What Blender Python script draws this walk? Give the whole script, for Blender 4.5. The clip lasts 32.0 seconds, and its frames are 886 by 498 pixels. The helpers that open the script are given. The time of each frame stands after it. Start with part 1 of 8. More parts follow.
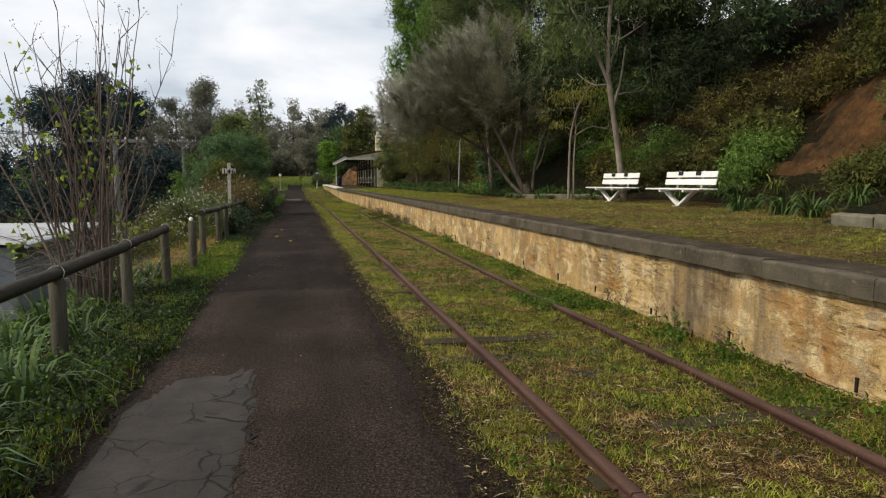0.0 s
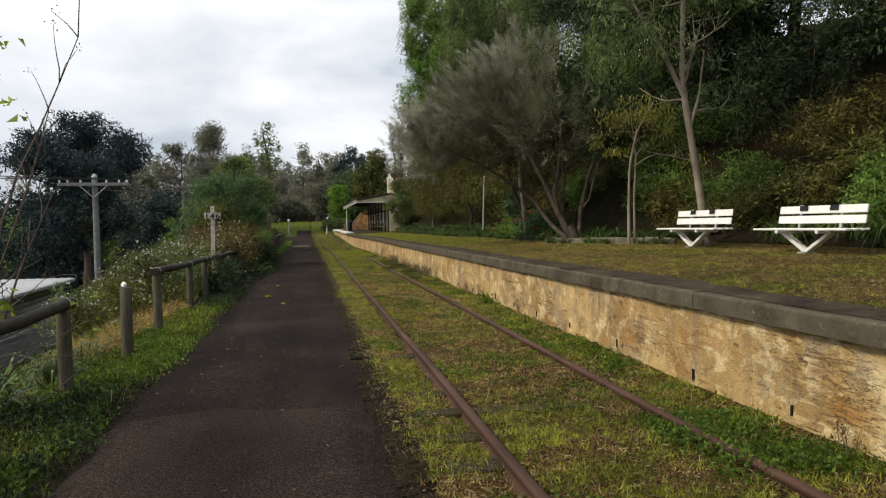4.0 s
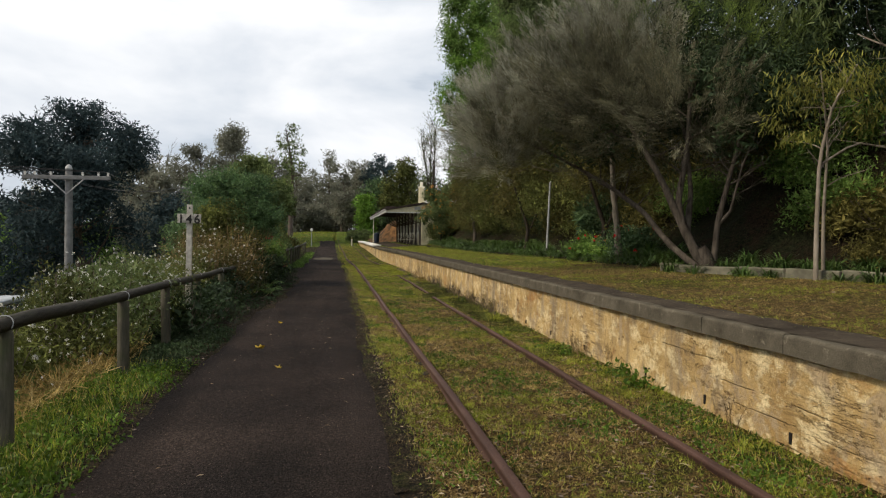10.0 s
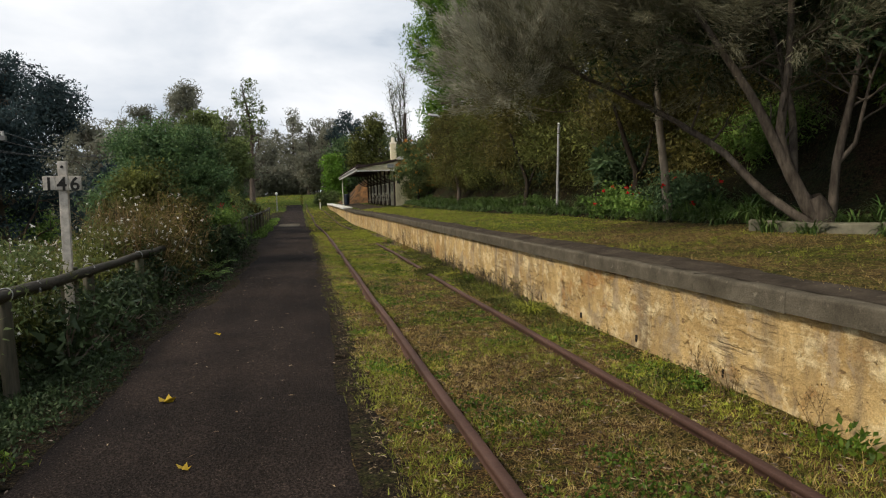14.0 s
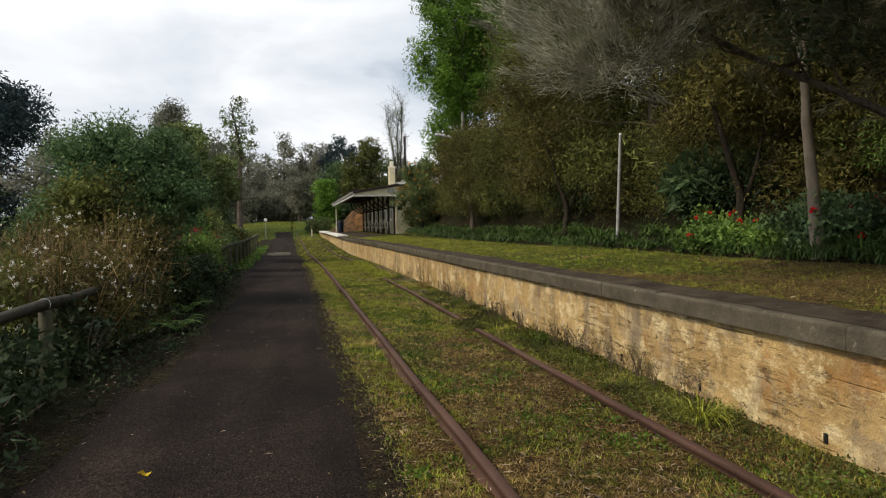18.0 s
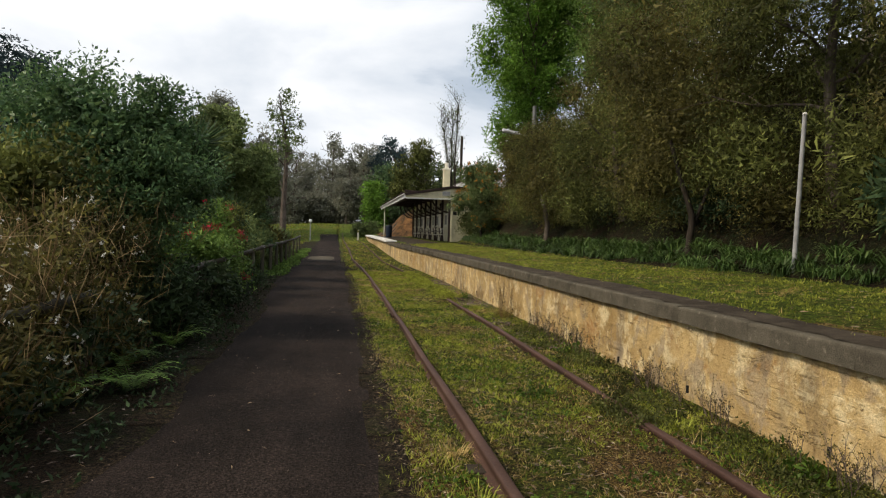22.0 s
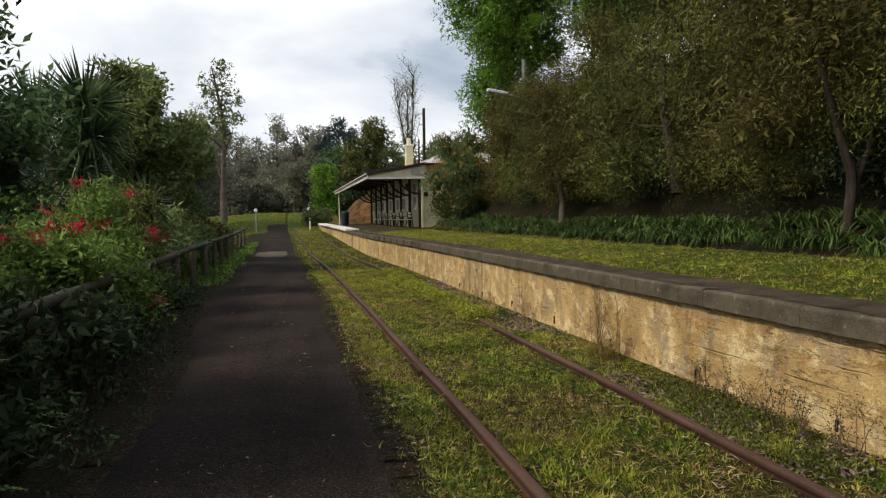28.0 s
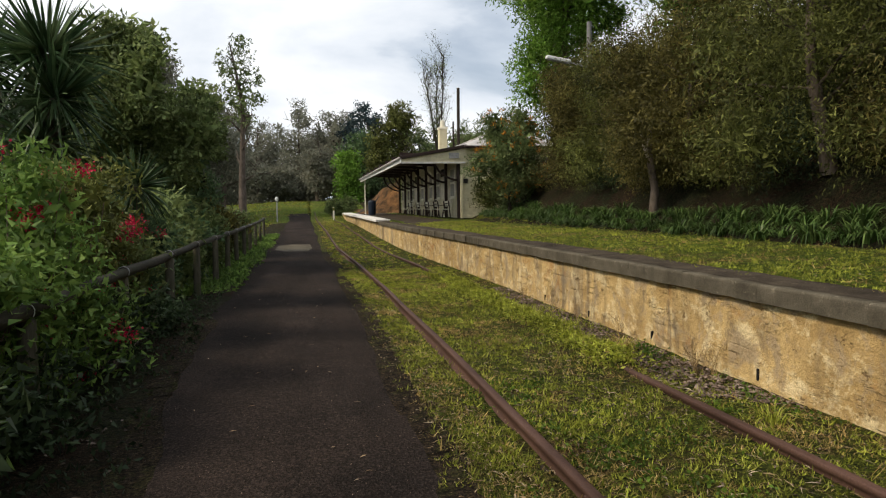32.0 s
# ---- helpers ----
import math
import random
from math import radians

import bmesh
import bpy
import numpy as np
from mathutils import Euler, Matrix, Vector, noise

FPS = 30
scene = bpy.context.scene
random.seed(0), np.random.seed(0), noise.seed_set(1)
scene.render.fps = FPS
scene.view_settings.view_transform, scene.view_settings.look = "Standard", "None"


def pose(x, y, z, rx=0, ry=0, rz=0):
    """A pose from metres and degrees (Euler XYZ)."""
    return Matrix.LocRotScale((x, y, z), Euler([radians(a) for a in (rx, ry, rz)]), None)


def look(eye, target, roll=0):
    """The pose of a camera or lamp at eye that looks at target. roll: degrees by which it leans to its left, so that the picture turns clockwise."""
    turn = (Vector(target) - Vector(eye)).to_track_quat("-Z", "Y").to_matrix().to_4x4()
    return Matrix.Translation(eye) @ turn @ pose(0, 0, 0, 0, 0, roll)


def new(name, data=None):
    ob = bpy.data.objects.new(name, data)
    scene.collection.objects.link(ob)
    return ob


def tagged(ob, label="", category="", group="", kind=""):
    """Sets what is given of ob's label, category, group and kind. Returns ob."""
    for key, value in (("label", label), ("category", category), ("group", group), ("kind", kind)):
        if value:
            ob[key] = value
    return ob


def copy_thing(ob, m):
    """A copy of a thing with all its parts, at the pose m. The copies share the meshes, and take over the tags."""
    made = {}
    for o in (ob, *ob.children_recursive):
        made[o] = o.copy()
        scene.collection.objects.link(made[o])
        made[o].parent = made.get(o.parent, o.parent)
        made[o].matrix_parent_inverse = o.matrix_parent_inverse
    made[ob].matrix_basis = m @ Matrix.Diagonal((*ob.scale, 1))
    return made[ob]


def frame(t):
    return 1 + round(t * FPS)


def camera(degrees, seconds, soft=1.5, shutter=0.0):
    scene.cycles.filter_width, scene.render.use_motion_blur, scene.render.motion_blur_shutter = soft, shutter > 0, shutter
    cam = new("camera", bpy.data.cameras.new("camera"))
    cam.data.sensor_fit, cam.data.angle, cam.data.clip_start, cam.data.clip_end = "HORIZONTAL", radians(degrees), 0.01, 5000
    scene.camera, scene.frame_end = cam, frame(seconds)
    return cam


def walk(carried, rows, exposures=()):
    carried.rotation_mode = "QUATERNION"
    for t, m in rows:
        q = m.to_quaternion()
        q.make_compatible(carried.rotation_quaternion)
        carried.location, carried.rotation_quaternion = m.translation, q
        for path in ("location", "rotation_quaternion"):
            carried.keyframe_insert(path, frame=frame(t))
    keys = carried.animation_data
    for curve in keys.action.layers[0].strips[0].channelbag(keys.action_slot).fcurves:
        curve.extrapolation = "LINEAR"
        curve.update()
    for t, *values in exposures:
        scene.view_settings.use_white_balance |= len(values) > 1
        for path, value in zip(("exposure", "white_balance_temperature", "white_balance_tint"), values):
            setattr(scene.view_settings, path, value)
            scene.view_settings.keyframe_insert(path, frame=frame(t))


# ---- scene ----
cam = camera(66.5, 32.0, soft=1.2)
PATH = [
    (0, (-0.398, 1.201, 1.65), (0.018, 3.147, 1.45), -0.2),
    (0.5, (-0.405, 1.782, 1.643), (0.06, 3.726, 1.575), 0.1),
    (1, (-0.339, 2.321, 1.6), (0.135, 4.263, 1.565), -0.2),
    (1.5, (-0.345, 2.829, 1.668), (0.163, 4.763, 1.616), -1.8),
    (2, (-0.212, 3.361, 1.645), (0.154, 5.327, 1.612), -0.0),
    (2.5, (-0.156, 3.887, 1.686), (0.257, 5.842, 1.597), -1.4),
    (3, (-0.072, 4.382, 1.688), (0.362, 6.332, 1.604), -0.8),
    (3.5, (-0.016, 4.848, 1.683), (0.352, 6.813, 1.625), -0.2),
    (4, (-0.024, 5.321, 1.651), (0.361, 7.282, 1.578), -1.1),
    (4.5, (0.012, 5.84, 1.655), (0.349, 7.81, 1.592), 0.3),
    (6.5, (0.066, 7.888, 1.639), (0.448, 9.849, 1.551), -1.2),
    (7, (0.088, 8.398, 1.608), (0.416, 10.37, 1.524), -0.2),
    (7.5, (0.074, 8.921, 1.666), (0.413, 10.89, 1.568), -0.2),
    (8, (0.074, 9.373, 1.64), (0.424, 11.337, 1.5), -0.5),
    (8.5, (0.097, 9.848, 1.651), (0.441, 11.815, 1.546), 1.1),
    (9, (0.048, 10.321, 1.716), (0.443, 12.281, 1.661), -0.2),
    (9.5, (0.066, 10.774, 1.731), (0.432, 12.74, 1.735), -0.3),
    (10, (0.066, 11.258, 1.686), (0.383, 13.232, 1.654), 0.6),
    (10.5, (0.046, 11.76, 1.708), (0.432, 13.72, 1.608), -0.8),
    (11, (0.052, 12.282, 1.7), (0.37, 14.255, 1.625), -0.1),
    (11.5, (0.063, 12.79, 1.698), (0.41, 14.76, 1.662), -1.4),
    (12, (0.127, 13.329, 1.701), (0.417, 15.306, 1.618), -2.4),
    (12.5, (0.146, 13.866, 1.727), (0.489, 15.836, 1.681), -1.1),
    (13, (0.13, 14.373, 1.733), (0.57, 16.322, 1.651), -2.2),
    (13.5, (0.197, 14.955, 1.739), (0.554, 16.921, 1.643), -0.8),
    (14, (0.194, 15.513, 1.713), (0.594, 17.467, 1.557), -1.7),
    (14.5, (0.232, 16.082, 1.754), (0.669, 18.031, 1.645), -2.1),
    (16.5, (-0.076, 17.834, 1.705), (0.469, 19.757, 1.628), -1.1),
    (17, (0.07, 18.62, 1.664), (0.482, 20.577, 1.635), 0.0),
    (17.5, (-0.017, 19.138, 1.648), (0.433, 21.085, 1.552), 0.0),
    (18, (0.045, 19.685, 1.656), (0.48, 21.636, 1.586), -0.9),
    (18.5, (0.171, 20.408, 1.579), (0.496, 22.379, 1.484), 1.4),
    (19, (0.142, 20.941, 1.582), (0.56, 22.891, 1.427), -0.9),
    (19.5, (0.203, 21.479, 1.566), (0.561, 23.44, 1.405), -0.1),
    (20, (0.168, 22.047, 1.598), (0.606, 23.995, 1.485), 0.2),
    (20.5, (0.147, 22.542, 1.513), (0.563, 24.497, 1.428), -0.9),
    (21, (0.221, 23.183, 1.59), (0.617, 25.141, 1.49), 0.3),
    (21.5, (0.203, 23.752, 1.618), (0.636, 25.701, 1.486), -0.9),
    (22, (0.169, 24.272, 1.632), (0.475, 26.248, 1.585), 1.5),
    (22.5, (0.121, 24.805, 1.593), (0.503, 26.768, 1.56), 0.4),
    (23, (0.029, 25.214, 1.584), (0.42, 27.174, 1.537), -1.1),
    (23.5, (0.079, 25.747, 1.619), (0.481, 27.706, 1.593), 0.7),
    (24, (0.013, 26.164, 1.673), (0.48, 28.106, 1.578), -2.2),
    (24.5, (0.107, 26.822, 1.64), (0.464, 28.79, 1.599), -0.4),
    (25, (0.032, 27.313, 1.627), (0.423, 29.274, 1.587), -0.1),
    (25.5, (-0.026, 27.792, 1.579), (0.339, 29.757, 1.516), -1.0),
    (27.5, (-0.117, 29.654, 1.673), (0.349, 31.599, 1.69), -0.2),
    (28, (-0.114, 30.098, 1.656), (0.339, 32.043, 1.561), -1.0),
    (28.5, (-0.023, 30.553, 1.647), (0.394, 32.505, 1.529), 1.0),
    (29, (-0.021, 31.002, 1.687), (0.467, 32.938, 1.576), -1.3),
    (29.5, (0.053, 31.611, 1.687), (0.461, 33.565, 1.58), -2.2),
    (30, (0.004, 32.029, 1.667), (0.42, 33.984, 1.599), 0.2),
    (30.5, (-0.082, 32.463, 1.706), (0.368, 34.408, 1.584), -1.7),
    (31, (-0.139, 32.863, 1.677), (0.282, 34.817, 1.603), -0.7),
    (31.5, (-0.216, 33.433, 1.687), (0.259, 35.374, 1.599), 0.4),
    (32, (-0.254, 33.997, 1.665), (0.141, 35.953, 1.54), -0.8),
]
walk(cam, [(t, look(eye, target, roll)) for t, eye, target, roll in PATH], [(0, 0.0), (19, 0.0), (21, 0.06), (25, 0.0), (28, 0.05), (32, 0.14)])

# ---- light ----
SUN_ELEV, SUN_AZ = 45.0, 188.0   # azimuth: degrees from +x, counter-clockwise, of where the sun stands
world = bpy.data.worlds.new("overcast_sky")
scene.world = world
world.use_nodes = True
wn = world.node_tree
wn.nodes.clear()


def wnode(kind, **values):
    n = wn.nodes.new(kind)
    for k, v in values.items():
        n.inputs[k].default_value = v
    return n


sky = wn.nodes.new("ShaderNodeTexSky")
sky.sky_type = 'NISHITA'
sky.sun_disc = False
sky.sun_elevation = radians(SUN_ELEV)
sky.sun_rotation = radians(90 - SUN_AZ)
sky.air_density, sky.dust_density = 1.0, 2.0
coord = wn.nodes.new("ShaderNodeTexCoord")
squash = wnode("ShaderNodeMapping", Scale=(1.0, 1.0, 2.6), Location=(0.35, 0.1, 0.0))
cloud = wnode("ShaderNodeTexNoise", Scale=2.1, Detail=7.0, Roughness=0.52, Distortion=0.25)
cover = wn.nodes.new("ShaderNodeValToRGB")
cover.color_ramp.elements[0].position, cover.color_ramp.elements[0].color = 0.30, (0.35, 0.35, 0.35, 1)
cover.color_ramp.elements[1].position, cover.color_ramp.elements[1].color = 0.42, (1, 1, 1, 1)
shade = wn.nodes.new("ShaderNodeValToRGB")
shade.color_ramp.elements[0].position, shade.color_ramp.elements[0].color = 0.38, (0.60, 0.66, 0.74, 1)
shade.color_ramp.elements[1].position, shade.color_ramp.elements[1].color = 0.60, (0.97, 0.98, 1.0, 1)
blue = wnode("ShaderNodeBackground", Strength=0.10)
white = wnode("ShaderNodeBackground", Strength=1.07)
both = wn.nodes.new("ShaderNodeMixShader")
wout = wn.nodes.new("ShaderNodeOutputWorld")
for a, b in ((coord.outputs["Generated"], squash.inputs[0]), (squash.outputs[0], cloud.inputs["Vector"]),
             (cloud.outputs["Fac"], cover.inputs[0]), (cloud.outputs["Fac"], shade.inputs[0]), (sky.outputs[0], blue.inputs[0]),
             (shade.outputs[0], white.inputs[0]), (cover.outputs[0], both.inputs[0]), (blue.outputs[0], both.inputs[1]),
             (white.outputs[0], both.inputs[2]), (both.outputs[0], wout.inputs[0])):
    wn.links.new(a, b)
sun_data = bpy.data.lights.new("sun", 'SUN')
sun_data.energy, sun_data.angle, sun_data.color = 3.0, radians(10), (1.0, 0.86, 0.66)
sun = new("sun", sun_data)
_e, _a = radians(SUN_ELEV), radians(SUN_AZ)
sun.matrix_world = look((-30, -10, 40), (-30 - math.cos(_e) * math.cos(_a), -10 - math.cos(_e) * math.sin(_a), 40 - math.sin(_e)))

# ---- materials ----
class Nodes:
    """A node material with a Principled surface and short ways to build its inputs."""
    def __init__(self, name, rough=0.8, metal=0.0, spec=0.3):
        self.mat = bpy.data.materials.new(name)
        self.mat.use_nodes = True
        self.t = self.mat.node_tree
        self.out = self.t.nodes["Material Output"]
        self.b = self.t.nodes["Principled BSDF"]
        self.b.inputs["Roughness"].default_value = rough
        self.b.inputs["Metallic"].default_value = metal
        self.b.inputs["Specular IOR Level"].default_value = spec
        self._pos = None

    def link(self, a, b):
        self.t.links.new(a, b)

    def pos(self, scale=(1, 1, 1)):
        if self._pos is None:
            self._pos = self.t.nodes.new("ShaderNodeNewGeometry").outputs["Position"]
        if scale == (1, 1, 1):
            return self._pos
        m = self.t.nodes.new("ShaderNodeMapping")
        m.inputs["Scale"].default_value = scale
        self.link(self._pos, m.inputs[0])
        return m.outputs[0]

    def local(self, scale=(1, 1, 1)):
        m = self.t.nodes.new("ShaderNodeMapping")
        m.inputs["Scale"].default_value = scale
        self.link(self.t.nodes.new("ShaderNodeTexCoord").outputs["Object"], m.inputs[0])
        return m.outputs[0]

    def noise(self, scale, detail=4.0, rough=0.55, vec=None, dist=0.0):
        n = self.t.nodes.new("ShaderNodeTexNoise")
        n.inputs["Scale"].default_value, n.inputs["Detail"].default_value = scale, detail
        n.inputs["Roughness"].default_value, n.inputs["Distortion"].default_value = rough, dist
        self.link(vec if vec is not None else self.pos(), n.inputs["Vector"])
        return n.outputs["Fac"]

    def cells(self, scale, vec=None, feature='F1', out="Distance"):
        n = self.t.nodes.new("ShaderNodeTexVoronoi")
        n.feature = feature
        n.inputs["Scale"].default_value = scale
        self.link(vec if vec is not None else self.pos(), n.inputs["Vector"])
        return n.outputs[out]

    def ramp(self, fac, *stops):
        r = self.t.nodes.new("ShaderNodeValToRGB")
        e = r.color_ramp.elements
        while len(e) < len(stops):
            e.new(0.5)
        for el, (p, c) in zip(e, stops):
            el.position = p
            el.color = (*c, 1) if isinstance(c, tuple) else (c, c, c, 1)
        self.link(fac, r.inputs[0])
        return r.outputs[0]

    def mix(self, fac, a, b, how='MIX'):
        m = self.t.nodes.new("ShaderNodeMix")
        m.data_type, m.blend_type = 'RGBA', how
        for socket, v in ((m.inputs[0], fac), (m.inputs[6], a), (m.inputs[7], b)):
            if isinstance(v, tuple):
                socket.default_value = (*v, 1)
            elif isinstance(v, (int, float)):
                socket.default_value = v
            else:
                self.link(v, socket)
        return m.outputs[2]

    def math(self, op, a, b=0.0):
        m = self.t.nodes.new("ShaderNodeMath")
        m.operation = op
        for socket, v in zip(m.inputs, (a, b)):
            if isinstance(v, (int, float)):
                socket.default_value = v
            else:
                self.link(v, socket)
        return m.outputs[0]

    def random(self, island=True):
        if island:
            return self.t.nodes.new("ShaderNodeNewGeometry").outputs["Random Per Island"]
        return self.t.nodes.new("ShaderNodeObjectInfo").outputs["Random"]

    def color(self, c):
        if isinstance(c, tuple):
            self.b.inputs["Base Color"].default_value = (*c, 1)
        else:
            self.link(c, self.b.inputs["Base Color"])
        self.c = c
        return self

    def rough(self, r):
        self.link(r, self.b.inputs["Roughness"])
        return self

    def bump(self, height, strength=0.4, distance=0.02):
        n = self.t.nodes.new("ShaderNodeBump")
        n.inputs["Strength"].default_value, n.inputs["Distance"].default_value = strength, distance
        self.link(height, n.inputs["Height"])
        self.link(n.outputs[0], self.b.inputs["Normal"])
        return self

    def thin(self, amount=0.35):
        """Lets light shine through, as a leaf does."""
        tr = self.t.nodes.new("ShaderNodeBsdfTranslucent")
        mx = self.t.nodes.new("ShaderNodeMixShader")
        mx.inputs[0].default_value = amount
        if isinstance(self.c, tuple):
            tr.inputs[0].default_value = (*self.c, 1)
        else:
            self.link(self.c, tr.inputs[0])
        self.link(self.b.outputs[0], mx.inputs[1])
        self.link(tr.outputs[0], mx.inputs[2])
        self.link(mx.outputs[0], self.out.inputs[0])
        return self


def leaf_mat(name, dark, mid, light, rough=0.55, thin=0.3, patch=0.9, clumpy=1.0, tuft=0.0):
    n = Nodes(name, rough, spec=0.18)
    each = n.ramp(n.random(), (0.0, tuple(0.6 * a + 0.4 * b for a, b in zip(dark, mid))), (0.55, mid), (1.0, tuple(0.7 * a + 0.3 * b for a, b in zip(light, mid))))
    big = n.ramp(n.noise(patch, 3), (0.32, 1 - 0.45 * clumpy), (0.68, 1 + 0.35 * clumpy))
    sprig = n.ramp(n.noise(patch * 4.5, 3, 0.6), (0.34, 1 - 0.4 * clumpy), (0.66, 1 + 0.4 * clumpy))
    c = n.mix(1.0, n.mix(1.0, each, big, 'MULTIPLY'), sprig, 'MULTIPLY')
    if tuft:
        c = n.mix(1.0, c, n.ramp(n.noise(tuft, 3, 0.6), (0.36, 0.45), (0.64, 1.6)), 'MULTIPLY')
    return n.color(c).thin(thin * 0.75).mat


def bark_mat(name, a, b, stretch=0.25, scale=14.0):
    n = Nodes(name, 0.9, spec=0.15)
    v = n.pos((1, 1, stretch))
    g = n.noise(scale, 6, 0.65, v)
    s = n.noise(2.2, 3)
    n.color(n.mix(n.ramp(s, (0.35, 0.0), (0.7, 0.6)), n.ramp(g, (0.3, a), (0.7, b)), tuple(x * 0.55 for x in a)))
    return n.bump(g, 0.6, 0.03).mat


def plain_mat(name, c, rough=0.7, metal=0.0, spread=0.25, scale=6.0, bump=0.15, spec=0.3):
    n = Nodes(name, rough, metal, spec)
    a = n.noise(scale, 5, 0.6)
    f = n.noise(scale * 9, 3)
    n.color(n.mix(1.0, n.mix(1.0, c, n.ramp(a, (0.3, 1 - spread), (0.7, 1 + spread * 0.4)), 'MULTIPLY'), n.ramp(f, (0.3, 0.9), (0.7, 1.05)), 'MULTIPLY'))
    return n.bump(f, bump, 0.01).mat


def asphalt_mat(name="worn_asphalt", low=(0.0125, 0.0095, 0.0085), high=(0.031, 0.0225, 0.0185)):
    n = Nodes(name, 0.95, spec=0.08)
    grain = n.noise(48, 5, 0.75)
    pebble = n.cells(55)
    patch = n.noise(0.55, 4, 0.6)
    base = n.mix(n.ramp(patch, (0.35, 0.0), (0.68, 1.0)), low, high)
    base = n.mix(1.0, base, n.ramp(grain, (0.32, 0.25), (0.50, 0.85), (0.68, 3.0)), 'MULTIPLY')
    speck = n.math('MULTIPLY', n.ramp(n.cells(52), (0.13, 1.0), (0.22, 0.0)), n.ramp(n.noise(5, 4), (0.36, 0.0), (0.60, 0.9)))
    base = n.mix(speck, base, (0.12, 0.095, 0.078))
    wheel = n.ramp(n.noise(1.3, 3, 0.5, n.pos((1.0, 0.12, 1.0))), (0.40, 0.75), (0.65, 1.2))
    n.color(n.mix(1.0, base, wheel, 'MULTIPLY'))
    return n.bump(n.math('ADD', grain, pebble), 0.9, 0.012).mat


def ground_mat(name, greens, soil, straw, lush=0.5, gscale=0.9):
    """Turf seen close: mossy greens, straw and bare soil in patches and in specks."""
    n = Nodes(name, 0.95, spec=0.1)
    fine = n.noise(46, 6, 0.8)
    speck = n.cells(85, out="Color")
    g = n.ramp(fine, (0.32, tuple(x * 0.45 for x in greens[0])), (0.48, greens[0]), (0.66, greens[1]))
    s = n.ramp(n.noise(60, 6, 0.8), (0.34, tuple(x * 0.5 for x in soil)), (0.5, soil), (0.66, straw))
    where = n.math('ADD', n.noise(gscale, 6, 0.7), n.math('MULTIPLY', n.math('SUBTRACT', n.noise(9, 5, 0.75), 0.5), 0.7))
    c = n.mix(n.ramp(where, (lush - 0.10, 0.0), (lush + 0.10, 1.0)), s, g)
    tuft = n.noise(15, 5, 0.8)
    c = n.mix(1.0, c, n.ramp(tuft, (0.36, 0.22), (0.48, 0.95), (0.64, 1.6)), 'MULTIPLY')
    c = n.mix(1.0, c, n.ramp(n.noise(33, 4, 0.8), (0.36, 0.45), (0.5, 1.0), (0.64, 1.5)), 'MULTIPLY')
    n.color(n.mix(1.0, c, n.ramp(speck, (0.0, 0.55), (1.0, 1.5)), 'MULTIPLY'))
    return n.bump(n.math('ADD', fine, n.math('MULTIPLY', tuft, 2.0)), 1.0, 0.06).mat


def concrete_mat(name, a, b):
    """Weathered concrete: cloudy greys, dark streaks, pale grit and lichen."""
    n = Nodes(name, 0.95, spec=0.06)
    cloud = n.noise(2.2, 6, 0.7, dist=0.3)
    grit = n.noise(70, 4, 0.75)
    c = n.ramp(cloud, (0.32, a), (0.68, b))
    c = n.mix(n.ramp(n.noise(2.4, 5, 0.7, n.pos((1, 0.6, 0.6))), (0.52, 0.0), (0.68, 0.5)), c, tuple(x * 0.42 for x in a))
    c = n.mix(n.ramp(n.noise(11, 5, 0.7), (0.60, 0.0), (0.68, 0.6)), c, tuple(x * 1.9 for x in b))
    n.color(n.mix(1.0, c, n.ramp(grit, (0.28, 0.75), (0.5, 1.0), (0.75, 1.3)), 'MULTIPLY'))
    return n.bump(n.math('ADD', grit, n.math('MULTIPLY', cloud, 2.0)), 0.6, 0.012).mat


def patch_mat():
    """Smooth grey screed, stained, broken up by fine cracks."""
    n = Nodes("smooth_grey_patch", 0.75, spec=0.2)
    c = n.ramp(n.noise(2.6, 6, 0.7), (0.32, (0.021, 0.0175, 0.015)), (0.66, (0.043, 0.037, 0.033)))
    c = n.mix(1.0, c, n.ramp(n.noise(60, 4, 0.75), (0.3, 0.75), (0.7, 1.25)), 'MULTIPLY')
    warp = n.t.nodes.new("ShaderNodeVectorMath")
    warp.operation = 'MULTIPLY_ADD'
    wob = n.t.nodes.new("ShaderNodeTexNoise")
    wob.inputs["Scale"].default_value = 6.0
    n.link(n.pos(), wob.inputs["Vector"])
    n.link(wob.outputs["Color"], warp.inputs[0])
    warp.inputs[1].default_value = (0.12, 0.12, 0.0)
    n.link(n.pos(), warp.inputs[2])
    edge = n.cells(3.2, warp.outputs[0], 'DISTANCE_TO_EDGE')
    line = n.math('MULTIPLY', n.ramp(edge, (0.006, 1.0), (0.022, 0.0)), n.ramp(n.noise(1.6, 3), (0.42, 0.0), (0.55, 1.0)))
    n.color(n.mix(line, c, (0.008, 0.007, 0.006)))
    return n.bump(n.math('SUBTRACT', n.noise(30, 4, 0.7), n.math('MULTIPLY', line, 2.0)), 0.35, 0.01).mat


